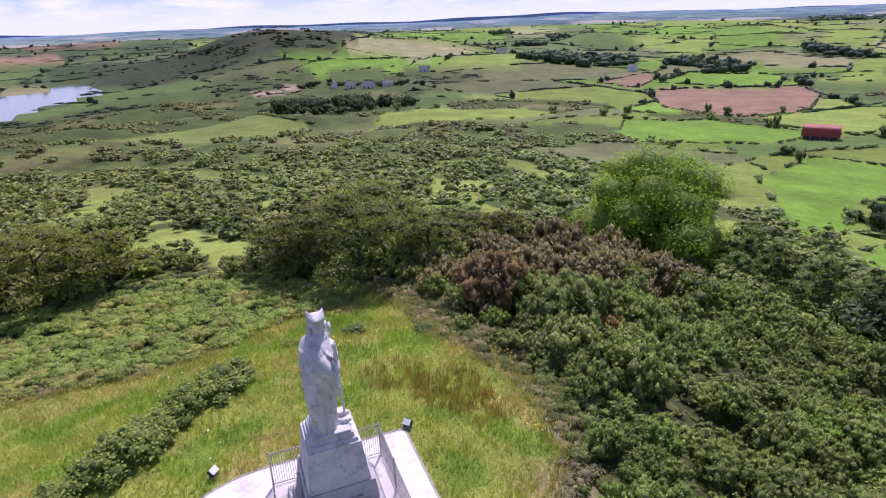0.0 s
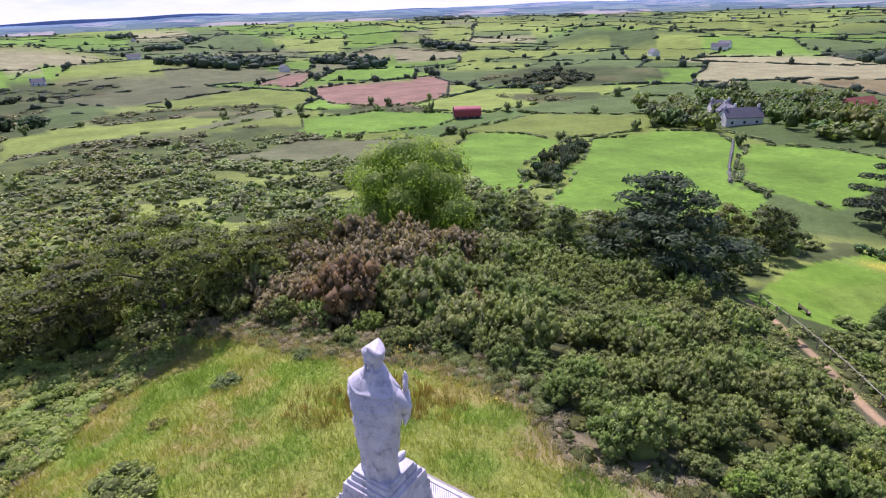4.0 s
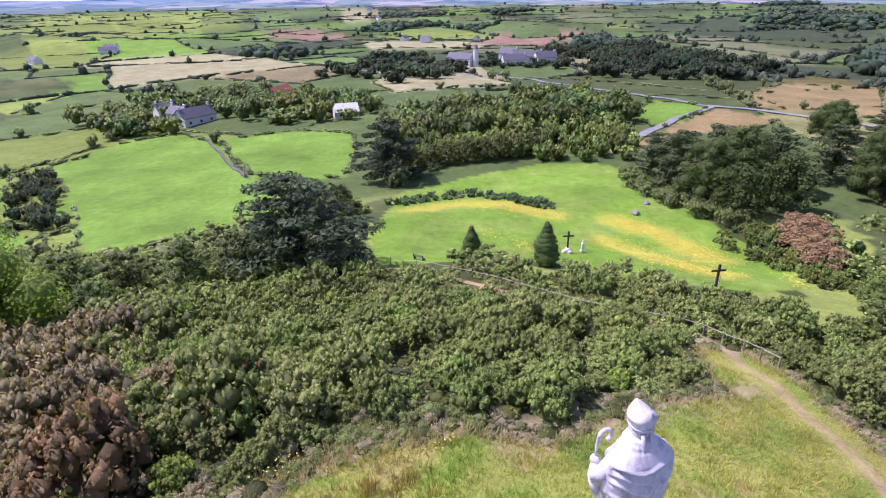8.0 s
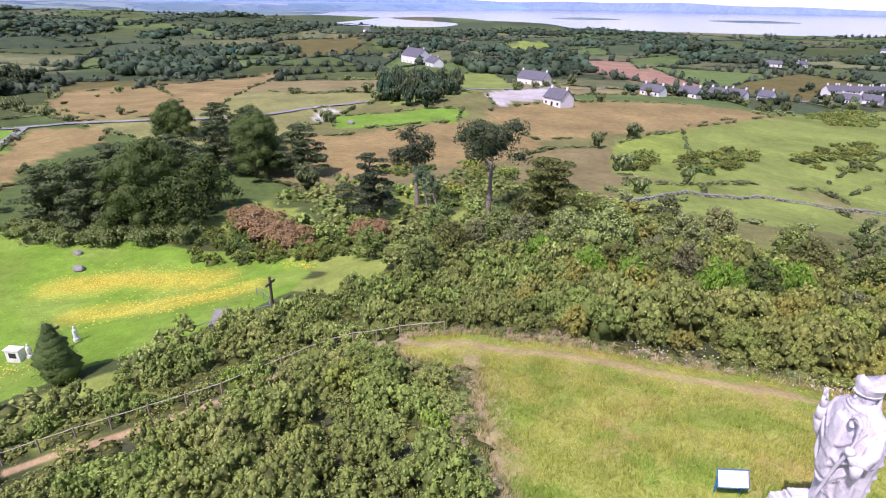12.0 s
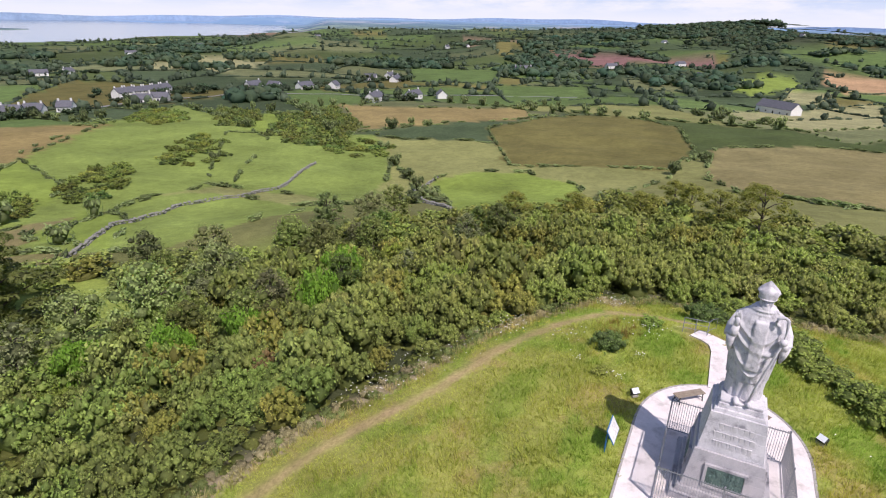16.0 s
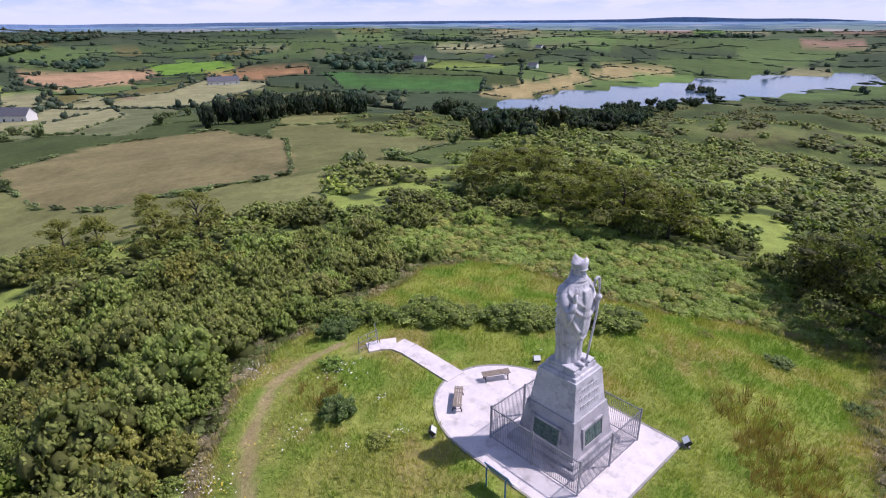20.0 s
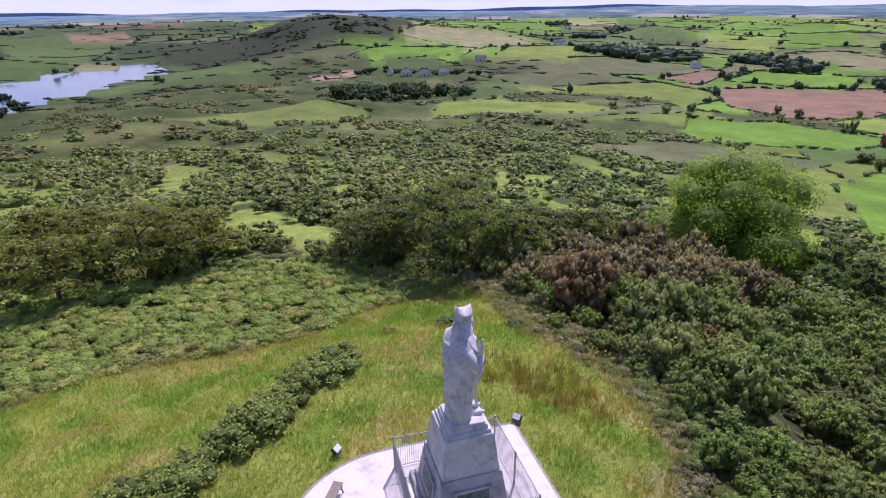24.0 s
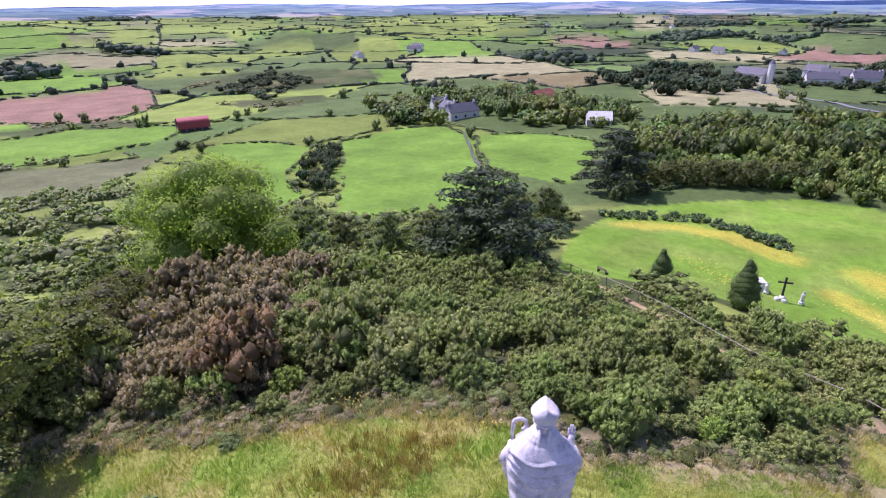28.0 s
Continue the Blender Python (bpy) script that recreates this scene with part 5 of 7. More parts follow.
def tree(x, y, H, W, kind, tint, label, mat, seed=0, group="", bark=BARK, lean=0.0):
    r = np.random.RandomState(seed + 7)
    root = thing("tree", pose(x, y, at(x, y) - .1, 0, 0, 0), label, "tree", group)
    lumps, limbs = [], []
    R = W / 2
    if kind == "pine":
        for k in range(24):
            a, q = r.uniform(0, 6.28), R * r.uniform(.1, .8)
            z = H * r.uniform(.6, .94) - q * .1
            s = R * r.uniform(.22, .36)
            lumps.append(((q * math.cos(a) + lean, q * math.sin(a), z), (s, s, s * .7)))
        n, size = 2400, .17
    elif kind == "cedar":
        for k in range(38):
            f = (k + .5) / 38
            a, q = k * 2.4 + r.uniform(-.3, .3), R * (1 - f * f) ** .5 * r.uniform(.3, .92)
            s = R * r.uniform(.12, .21) * (1.15 - .35 * f)
            lumps.append(((q * math.cos(a) * 1.06, q * math.sin(a) * 1.06, H * (.08 + .86 * f) + .09 * q), (s * 1.45, s * 1.45, s * .32)))
        lumps.append(((0, 0, H * .42), (R * .32, R * .32, H * .34)))
        n, size = 2600, .19
    elif kind == "gnarled":
        for k in range(22):
            a, f = k * 2.4 + r.uniform(-.5, .5), (k + .5) / 22
            q = R * r.uniform(.25, .95) * (1 - .55 * f * f)
            s = R * r.uniform(.17, .28)
            lumps.append(((q * math.cos(a), q * math.sin(a), H * (.34 + .58 * f) - .1 * q), (s * 1.15, s * 1.15, s * .5)))
        n, size = 2600, .13
    elif kind == "cypress":
        for k in range(9):
            f = k / 8
            s = R * (.92 - .66 * f ** 2.4) * (.85 if k == 0 else 1)
            lumps.append(((r.uniform(-.05, .05), r.uniform(-.05, .05), H * (.12 + .74 * f)), (s, s, H * .17)))
        n, size = 2600, .11
    else:
        for k in range(34):
            a, f = k * 2.4 + r.uniform(-.4, .4), (k + .5) / 34
            q = R * r.uniform(.4, .92) * (1 - f ** 2.2) ** .5 * (.85 + .15 * min(1, f * 4))
            s = R * r.uniform(.15, .32)
            lumps.append(((q * math.cos(a), q * math.sin(a), H * (.11 + .75 * f)), (s, s, s * .85)))
        lumps.append(((0, 0, H * .48), (R * .6, R * .6, H * .28)))
        n, size = int(2300 * max(.55, (W / 9) ** 1.5)), .15
    size *= max(.52, min(1.9, W / 8))
    if W > 11 or kind == "cedar" and W > 9:
        n, size = int(n * 2.4), size * .62
    n = int(n * 1.1)
    # crown hulls tinted darker, standing for shade behind the leaves
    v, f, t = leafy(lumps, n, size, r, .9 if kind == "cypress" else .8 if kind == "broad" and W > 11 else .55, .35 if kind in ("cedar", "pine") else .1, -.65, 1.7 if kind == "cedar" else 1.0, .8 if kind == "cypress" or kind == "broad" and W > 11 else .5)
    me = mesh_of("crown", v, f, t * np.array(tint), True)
    me.materials.append(mat)
    crown = new("crown", me)
    crown.parent = root
    bm = bmesh.new()
    base = max(.12, H * .028)
    top = H * (.9 if kind in ("cedar", "cypress") else .72)
    tube(bm, [(0, 0, -.3), (.02, .03, H * .15), (lean * .5, .1, top * .6), (lean, 0, top)], [base * 1.3, base, base * .7, base * .25], 9)
    part("trunk", bm, bark, root, sm=True)
    for c, rad in lumps[:: 2 if kind != "cypress" else 20]:
        bm = bmesh.new()
        z0 = max(H * .12, c[2] - H * .18) if kind != "pine" else c[2] - H * .12
        fz = z0 / top
        sx = lean * min(1, fz)
        tube(bm, [(sx, 0, z0), (sx + (c[0] - sx) * .55, c[1] * .5, z0 + (c[2] - z0) * .7), (c[0], c[1], c[2])], [base * .42, base * .26, base * .08], 6)
        part("limb", bm, bark, root, sm=True)
    return root


OAK, DIM = (1.0, 1.0, 1.0), (.8, .9, .8)
tree(30.3, 53.8, 15.2, 24, "broad", (1.27, 1.3, .85), "large rounded broadleaf tree with bright green crown", LEAF_BRIGHT, 1)
tree(48.2, 24.6, 12.6, 19, "cedar", (1.5, 1.6, 1.35), "dark spreading conifer above the lawn", LEAF_DARK, 2)
for k, (x, y, h, w, t) in enumerate(((40.5, 47.5, 8.5, 8, DIM), (41, 41, 7.5, 7, (.8, .9, .7)), (42.5, 35, 7.5, 7.5, DIM), (44.5, 30, 7.5, 7, (.9, 1, .8)), (37.5, 43, 5, 6, (.8, 1, 1)), (25, 60, 6, 7, DIM), (20, 62, 5, 6, DIM))):
    tree(x, y, h, w, "broad", t, "olive-green broadleaf tree at the foot of the hill", LEAF_OLIVE if k % 2 else LEAF, 10 + k, "trees below the thicket")
for k, (x, y, h, w, t) in enumerate(((60, 27.5, 9, 8, (1.2, 1.1, .8)), (66, 27, 9.2, 8.5, (1.1, 1.1, .8)), (73, 25, 8.5, 8, (.8, .9, .8)), (79, 26, 7, 7, DIM))):
    tree(x, y, h, w, "broad", t, "yellow-green broadleaf tree by the lawn", LEAF_OLIVE, 20 + k, "trees by the lawn")
tree(110, 22, 14.5, 16, "cedar", (.85, .9, .85), "great dark cedar between the fields", LEAF_DARK, 3)
for k in range(8):
    tree(119 + k * 1.6, 17 - k * 4.2, 6.5, 8, "broad", (.85, .9, .75), "round olive-green tree in the field hedge", LEAF_OLIVE, 30 + k, "hedge trees")
tree(56.9, 3.7, 5.0, 3.5, "cypress", (1.9, 2.2, 1.1), "clipped dark green cypress on the lawn", LEAF_DARK, 40, "pair of cypresses")
tree(54, -5.7, 6.3, 4.4, "cypress", (1.9, 2.2, 1.1), "clipped dark green cypress on the lawn", LEAF_DARK, 41, "pair of cypresses")
for k, (x, y, h, w) in enumerate(((-36, 30, 9, 10), (-42, 25, 7.5, 9), (-31, 33, 7, 8), (-55, 28.5, 9.5, 11), (-50, 34, 8, 9), (-63, 24, 8.5, 10), (-45, 33, 8, 8))):
    tree(x, y, h * .95, w * 1.15, "gnarled", (1.25, 1.22, .75), "dark olive tree on the windy hillside", LEAF_OLIVE, 50 + k, "hillside trees")
for k, (x, y, h, w) in enumerate(((-4.5, 31, 10.5, 11.5), (-10, 32.5, 8, 8.5), (2, 32, 7.5, 8), (5.5, 34, 6.5, 7), (-14, 34, 6, 7), (9.5, 39, 6, 6.5))):
    tree(x, y, h * .92, w * 1.12, "gnarled", (.8, .78, .6), "gnarled dark tree behind the clearing", LEAF_OLIVE if k % 2 else LEAF, 60 + k, "gnarled trees")
tree(48.5, -63.5, 14.6, 9, "pine", (1.1, 1.1, 1), "tall bare-stemmed pine with dark crown", LEAF_DARK, 70, "tall pines", PALE_BARK, .6)
tree(34.6, -61, 16, 12.5, "pine", (1.3, 1.3, 1.1), "tall bare-stemmed pine with dark crown", LEAF_DARK, 71, "tall pines", PALE_BARK, -.3)
tree(44.5, -60, 9, 4, "pine", (2.2, 2.4, 2.2), "thin leaning pine with sparse crown", LEAF_DARK, 72, "tall pines", PALE_BARK, 1.4)
tree(41.5, -58, 8, 4, "pine", (2.2, 2.4, 2.2), "thin leaning pine with sparse crown", LEAF_DARK, 73, "tall pines", PALE_BARK, 1.8)
tree(54, -57.5, 11.5, 9.5, "cedar", (1.2, 1.2, 1.1), "dark green conifer beside the pines", LEAF_DARK, 74)
tree(24.7, -58.4, 10.8, 12, "cedar", (.72, .78, .6), "yellow-green cypress tree with drooping sprays", LEAF_OLIVE, 75)
for k, (x, y, h, w, t) in enumerate(((13.5, -43.5, 7.5, 8, (1.35, 1.45, 1.4)), (19, -46, 6, 7, (1.25, 1.3, 1.3)), (28, -48, 6, 6, (1, 1.1, 1)), (6, -48, 6.5, 7, (1.1, 1.1, 1.2)), (38, -50, 6, 6, (.9, 1.1, .9)), (-6, -56, 6, 7, (1.1, 1.2, .9)),
                                     (-14, -62, 7.5, 6, (.9, 1.0, 1.0)), (-20, -60, 6.5, 7, (1.2, 1.1, 1.3)), (-27, -64, 6, 6, (1.1, 1.1, .9)), (2, -62, 6, 7, (1.2, 1.1, 1.2)), (9, -66, 6, 6, (.7, .7, .8)), (33, -44, 5, 6, (1, 1.1, .9)), (44, -41, 5, 5.5, (1, 1.2, .9)))):
    tree(x, y, h, w, "broad", t, "grey-green broadleaf tree on the slope", LEAF, 80 + k, "slope trees")
for k, (x, y, h, w) in enumerate(((87, -39, 13, 12), (95, -37, 13, 13), (81, -42, 10, 10), (104, -35, 11, 11), (92, -47, 15, 14), (101, -46, 13, 13), (85, -52, 11, 11), (97, -56, 13, 12), (109, -42, 10, 11))):
    tree(x, y, h, w, "cedar" if k % 2 else "broad", (1.7, 1.7, 1.3) if k % 2 else (.40, .5, .38), "big dark conifer in the grove beyond the lawn", LEAF_DARK if k % 2 else LEAF, 100 + k, "dark grove")
for k, (x, y, h, w) in enumerate(((140, -92, 11, 13), (131, -99, 10, 12), (92, -72, 14, 13), (84, -77, 12, 12), (99, -80, 13, 13), (108, -88, 12, 13), (116, -96, 11, 13), (102, -70, 12, 12))):
    tree(x, y, h, w, "cedar" if k % 2 else "broad", (1.6, 1.6, 1.3) if k % 2 else (.42, .52, .4), "dark tree in the grove by the road", LEAF_DARK if k % 2 else LEAF, 110 + k, "roadside grove")
for k, (x, y, h, w) in enumerate(((-53.4, -19.6, 7.6, 6.5), (-51, -24, 6.5, 6), (-60.8, -32.6, 5, 6), (-66, -38, 4.5, 5), (-47, -33, 5, 6), (-72, -28, 5, 5), (-44, -42, 4.5, 5), (-40, -50, 4.5, 5.5))):
    tree(x, y, h, w * 1.1, "gnarled", (1.3, 1.25, .75), "small wind-bent olive tree on the rough slope", LEAF_OLIVE, 120 + k, "wind-bent trees")

sr = random.Random(17)
for k in range(26):
    x, y = sr.uniform(-26, 34), sr.uniform(-60, -31)
    if free(np.array([x]), np.array([y]), 2.5)[0] and not (abs(x) < 22 and y > -27):
        h = sr.uniform(3.6, 6.0)
        tone = sr.choice(((1.0, 1.05, .8), (.75, .85, .7), (1.05, 1.0, 1.3), (.7, .95, .6), (.9, .85, .8)))
        tree(x, y, h, h * sr.uniform(.85, 1.15), "broad", tone, "bushy small tree among the gorse", sr.choice((LEAF, LEAF, LEAF_OLIVE)), 140 + k, "small trees in the gorse")

# ---------------------------------------------------------------- woods, hedgerows and far trees


def wood(name, poly, pitch, h, tint, label, dense=.9, seed=0, mat=LEAF_FAR, tpl=CROWNS, wide=1.0, glade=None):
    r = np.random.RandomState(seed)
    p = np.array(poly)
    c, half = p.mean(0), np.ptp(p, axis=0).max() / 2 + pitch
    x, y = lattice(half, pitch, r, *c)
    keep = inside(poly, x, y) & (r.uniform(size=len(x)) < dense)
    if glade:
        keep &= off_line(glade[0], x, y) > glade[1]
    x, y = x[keep], y[keep]
    n = len(x)
    rows = np.column_stack([x, y, land(x, y) - .4, pitch * r.uniform(.5, .8, n) * wide, h * r.uniform(.6, 1.25, n), r.uniform(0, 6.28, n), np.array(tint) * r.uniform(.6, 1.35, (n, 1)) * (1 + r.normal(0, .1, (n, 1)) * np.array((1, 0, -.5)))])
    scatter(name, tpl, rows, mat, label, "wood")


wood("woodland", [(118, 16), (126, 0), (124, -14), (118, -32), (134, -41), (155, -47), (154, -28), (150, -8), (141, 18)], 5.0, 5.5, (.68, .78, .62), "bushy trees beside the lawn", .85, 13, GORSE)
wood("woodland", [(122, 23), (141, 18), (150, -8), (154, -28), (154, -47), (185, -54), (233, -36), (215, 2), (196, 29), (160, 30)], 6.8, 7.5, (.46, .56, .46), "mixed green woodland between the fields", .88, 1, GORSE, wide=1.3)
wood("woodland", [(176, 130), (206, 160), (285, 176), (290, 116), (230, 40), (196, 36), (186, 62), (196, 84)], 7.4, 7.5, (.58, .68, .62), "leafy trees round the cottages", .66, 2, GORSE, wide=1.3, glade=([(190, 98), (206, 110), (216, 122), (228, 134)], 11))
wood("woodland", [(80, 83), (92, 99), (116, 115), (136, 126), (125, 110), (106, 96), (84, 79)], 3.4, 3.2, (1.2, 1.2, 1.0), "dark gorse clump at the field's corner", .9, 3)
wood("woodland", [(-215, -30), (-300, -8), (-330, 60), (-240, 40)], 6.0, 9, (.55, .62, .6), "dark conifer plantation below the hill", .95, 4)
wood("woodland", [(120, -165), (94, -160), (112, -235), (150, -225)], 6.0, 9, (1.0, 1.15, 1.1), "tall poplars by the playing field", .9, 5)
wood("woodland", [(-200, 75), (-290, 130), (-330, 300), (-380, 420), (-340, 180), (-260, 70)], 9.0, 7, (.7, .8, .7), "dark wood along the lake shore", .75, 6)
wood("woodland", [(-110, 300), (-30, 330), (-20, 380), (-120, 360)], 9.0, 8, (1.0, 1.1, .9), "trees round the hamlet", .7, 7)
wood("woodland", [(330, -70), (470, -90), (560, -60), (600, -180), (420, -220), (330, -150)], 11.0, 9, (.8, .9, .8), "dark wood beyond the road", .8, 8)
wood("woodland", [(300, 30), (430, -10), (470, 40), (520, 20), (520, 80), (380, 110)], 12.0, 8, (.9, 1.0, .9), "trees by the church", .5, 9)
wood("woodland", [(230, 250), (330, 300), (360, 380), (260, 330)], 8.0, 4, (1.1, 1.1, 1.0), "bushy knoll among the fields", .6, 10)
wood("woodland", [(-120, 46), (-190, 78), (-300, 170), (-332, 214), (-264, 224), (-172, 142), (-126, 72)], 8.0, 7, (.6, .7, .6), "dark trees in the hollow above the lake", .7, 15)
wood("gorse_clump", [(-15, -159), (-25, -186), (-43, -207), (-44, -190), (-31, -154), (-20, -150)], 4.6, 2.0, (.62, .7, .55), "patch of gorse on the pasture", .8, 80, GORSE, MIDDLING)
wood("gorse_clump", [(14, -120), (10, -135), (1, -161), (-7, -158), (-3, -131), (8, -120)], 4.2, 2.2, (.62, .7, .55), "patch of gorse on the pasture", .8, 81, GORSE, MIDDLING)
wood("gorse_clump", [(-27, -263), (-49, -328), (-63, -295), (-49, -246), (-35, -236)], 4.0, 2.2, (.62, .7, .55), "patch of gorse on the pasture", .8, 82, GORSE, SCRUB)
wood("gorse_clump", [(-62, -198), (-95, -255), (-137, -281), (-105, -199), (-73, -163), (-61, -172)], 4.4, 3.2, (.5, .55, .5), "dark patch of gorse and blackthorn below the knoll", .9, 83, GORSE, SCRUB)
wood("gorse_clump", [(-55, -232), (-82, -304), (-95, -289), (-77, -233), (-60, -214)], 4.4, 3.0, (.5, .55, .5), "dark patch of gorse and blackthorn below the knoll", .9, 84, GORSE, SCRUB)
wood("gorse_clump", [(22, -112), (21, -138), (16, -139), (17, -116), (20, -110)], 4.2, 2.4, (.62, .7, .55), "patch of gorse on the pasture", .8, 85, GORSE, MIDDLING)
wood("gorse_clump", [(-65, -164), (-90, -175), (-91, -154), (-78, -140), (-66, -150)], 4.8, 1.8, (.62, .7, .55), "patch of gorse on the pasture", .8, 86, GORSE, MIDDLING)
wood("shrubbery", [(75, -38), (77, -46), (54, -54), (44, -43), (51, -38), (70, -34)], 2.4, 2.3, (.62, .72, .55), "thick green shrubs before the copper bushes", .9, 16, GORSE, MIDDLING)
wood("shrubbery", [(62, -62), (76, -92), (40, -104), (22, -88), (18, -72), (44, -64)], 4.2, 2.4, (.8, .9, .7), "scattered bushes between the pines and the stubble", .4, 14, GORSE, MIDDLING)
wood("hedge_strip", [(87.5, 17.5), (90.5, 20), (98, 10), (99, 3), (95.5, -3.5), (87.5, -13), (85, -11.5), (91.5, -2), (95, 3), (94, 8)], 1.4, 1.5, (2.0, 2.2, 1.7), "low clipped shrubbery across the lawn", .95, 11, LEAF_FAR, CLUMPS, 1.2)
wood("lakeside_trees", [(-455, 420), (-425, 405), (-418, 425), (-450, 440)], 8.0, 9, (.6, .7, .7), "tall trees on a spit in the lake", .9, 12)


def hedgerows():
    r = np.random.RandomState(31)
    rows, trees = [], []
    for (x0, y0), (x1, y1) in hedges:
        length = math.hypot(x1 - x0, y1 - y0)
        d = math.hypot((x0 + x1) / 2, (y0 + y1) / 2)
        step = 5.0 + d * .012
        n = int(length / step)
        if n < 2:
            continue
        f = (np.arange(n) + r.uniform(.3, .7, n)) / n
        x, y = x0 + (x1 - x0) * f, y0 + (y1 - y0) * f
        lx, ly = x.copy(), y.copy()
        for k in range(3):
            wx, wy = wander(x, y)
            x, y = x - (wx - lx), y - (wy - ly)
        a = math.atan2(y1 - y0, x1 - x0)
        keep = r.uniform(size=n) > .1
        bearing = math.degrees(math.atan2(y0 + y1, x0 + x1))
        big = r.uniform(size=n) < (.6 if -150 < bearing < -20 else .3 if bearing < -20 or bearing > 150 else .15)
        for q in range(n):
            if keep[q]:
                rows.append((x[q], y[q], step, d, a))
            if big[q]:
                trees.append((x[q], y[q], step, d, a))
    # hedges round the near fields
    for kind, poly in FIELDS:
        for (x0, y0), (x1, y1) in zip(poly, poly[1:] + poly[:1]):
            n = max(2, int(math.hypot(x1 - x0, y1 - y0) / 4.0))
            for q in range(n):
                f = (q + r.uniform(.3, .7)) / n
                if r.uniform() < (.4 if kind in ("soft", "lime", "rough", "straw", "yard") else .7):
                    rows.append((x0 + (x1 - x0) * f, y0 + (y1 - y0) * f, 4.2, -1, math.atan2(y1 - y0, x1 - x0)))
                if r.uniform() < .06:
                    trees.append((x0 + (x1 - x0) * f, y0 + (y1 - y0) * f, 4.2, -1, 0))
    for name, pts, label in (("hedgerow", rows, "dark hedges along the field edges"), ("hedge_tree", trees, "rounded trees standing in the hedges")):
        p = np.array(pts)
        x, y = p[:, 0], p[:, 1]
        ok = (wet(x, y) < .05) & (np.hypot(x, y) > 60) & (np.hypot(x, y) < 2300) & ((p[:, 3] < 0) | ((scrubby(x, y) < .5) & free(x, y, 2)))
        rough_land = (np.degrees(np.arctan2(y, x)) > 80) & (np.degrees(np.arctan2(y, x)) < 150) & (np.hypot(x, y) < 640)
        ok &= ~rough_land | (r.uniform(size=len(x)) < .4)
        if name == "hedge_tree":
            ok &= (np.hypot(x, y) > 260) | (r.uniform(size=len(x)) < .35)
        p = p[ok]
        x, y, d, n = p[:, 0], p[:, 1], np.maximum(p[:, 3], 0), ok.sum()
        if name == "hedgerow":
            w, deep, h = p[:, 2] * .72 * r.uniform(.85, 1.2, n), r.uniform(.8, 1.5, n) * (1 + d / 2200), r.uniform(.9, 2.1, n) * (1 + d / 6000)
        else:
            w = r.uniform(1.8, 3.8, n) * (1 + d / 3000)
            deep, h = w, r.uniform(3.0, 6.5, n) * (1 + d / 4000)
        spot = np.column_stack([x, y, land(x, y) - .3, w, h, p[:, 4] + r.normal(0, .1, n), r.uniform(.55, 1.25, (n, 1)) * np.array((1.0, 1.05, 1.2)), deep])
        near = np.hypot(x, y) < 350
        spot[near & (np.hypot(x, y) < 260), 4] *= .8
        scatter(name, CLUMPS[:3] if name == "hedgerow" else CROWNS, spot[near], LEAF, label, "hedge")
        scatter("far_" + name, LUMPS, spot[~near], LEAF_FAR, label, "hedge")


hedgerows()
for k, (cx, cy, sx, sy) in enumerate(((16, -316, 42, 14), (-78, -430, 50, 16), (-180, -418, 40, 15), (-205, -306, 36, 14), (-285, -445, 34, 18), (-50, -640, 40, 16), (-68, -390, 20, 10), (-90, 512, 55, 14), (450, -45, 50, 40))):
    wood("garden_trees", [(cx - sx, cy - sy), (cx + sx, cy - sy * .4), (cx + sx, cy + sy), (cx - sx * .8, cy + sy)], 8.0, 5.0, (.9, 1.0, .95), "garden trees round the houses", .5, 60 + k)
wr = np.random.RandomState(77)
for k in range(100):
    a, d = (wr.uniform(0, 6.283), wr.uniform(420, 2250)) if k < 60 else (wr.uniform(-2.6, -.4), wr.uniform(380, 1500))
    cx, cy, s0 = d * math.cos(a), d * math.sin(a), wr.uniform(25, 60) * (1 + d / 1500)
    if wet(np.array([cx]), np.array([cy]))[0] < .01 and math.hypot(cx + 447, cy - 455) > 330 and math.hypot(cx + 312, cy - 842) > 300:
        wood("far_wood", [(cx + s0 * wr.uniform(.5, 1.2) * math.cos(q), cy + s0 * wr.uniform(.5, 1.2) * math.sin(q)) for q in (0, 1.05, 2.1, 3.14, 4.2, 5.2)], 8 + d * .006, 8 + d * .001, (.8, .95, 1.0), "dark wood far off among the fields", .85, 200 + k, LEAF_FAR, LUMPS)


for k, (cx, cy, s0) in enumerate(((-1480, -640, 150), (-1560, -420, 120), (-1350, -760, 130), (-1640, -860, 160), (-1250, -560, 90))):
    wood("far_wood", [(cx + s0 * (1 + .3 * math.sin(3 * q + k)) * math.cos(q), cy + s0 * (1 + .3 * math.sin(3 * q + k)) * math.sin(q)) for q in (0, .8, 1.6, 2.4, 3.1, 3.9, 4.7, 5.5)], 15, 9, (.7, .8, .8), "dark wood on the far ridge", .8, 320 + k, LEAF_FAR, LUMPS)


def on_paving(x, y):
    """True on the paving round the monument and its walkway."""
    c, s = math.cos(radians(23.3)), math.sin(radians(23.3))
    u, v = (x + .1) * c + (y + .05) * s, -(x + .1) * s + (y + .05) * c
    slab = (u < 4.35) & (np.abs(v + .12) < 4.15) & ((u > -2.8) | (((u + 2.8) / 5.05) ** 2 + ((v + .12) / 4.15) ** 2 < 1))
    return slab | (off_line([(-7.4, -.26), (-11.6, -.34), (-12.7, -.55), (-13.9, -2.9)], u, v) < .85)


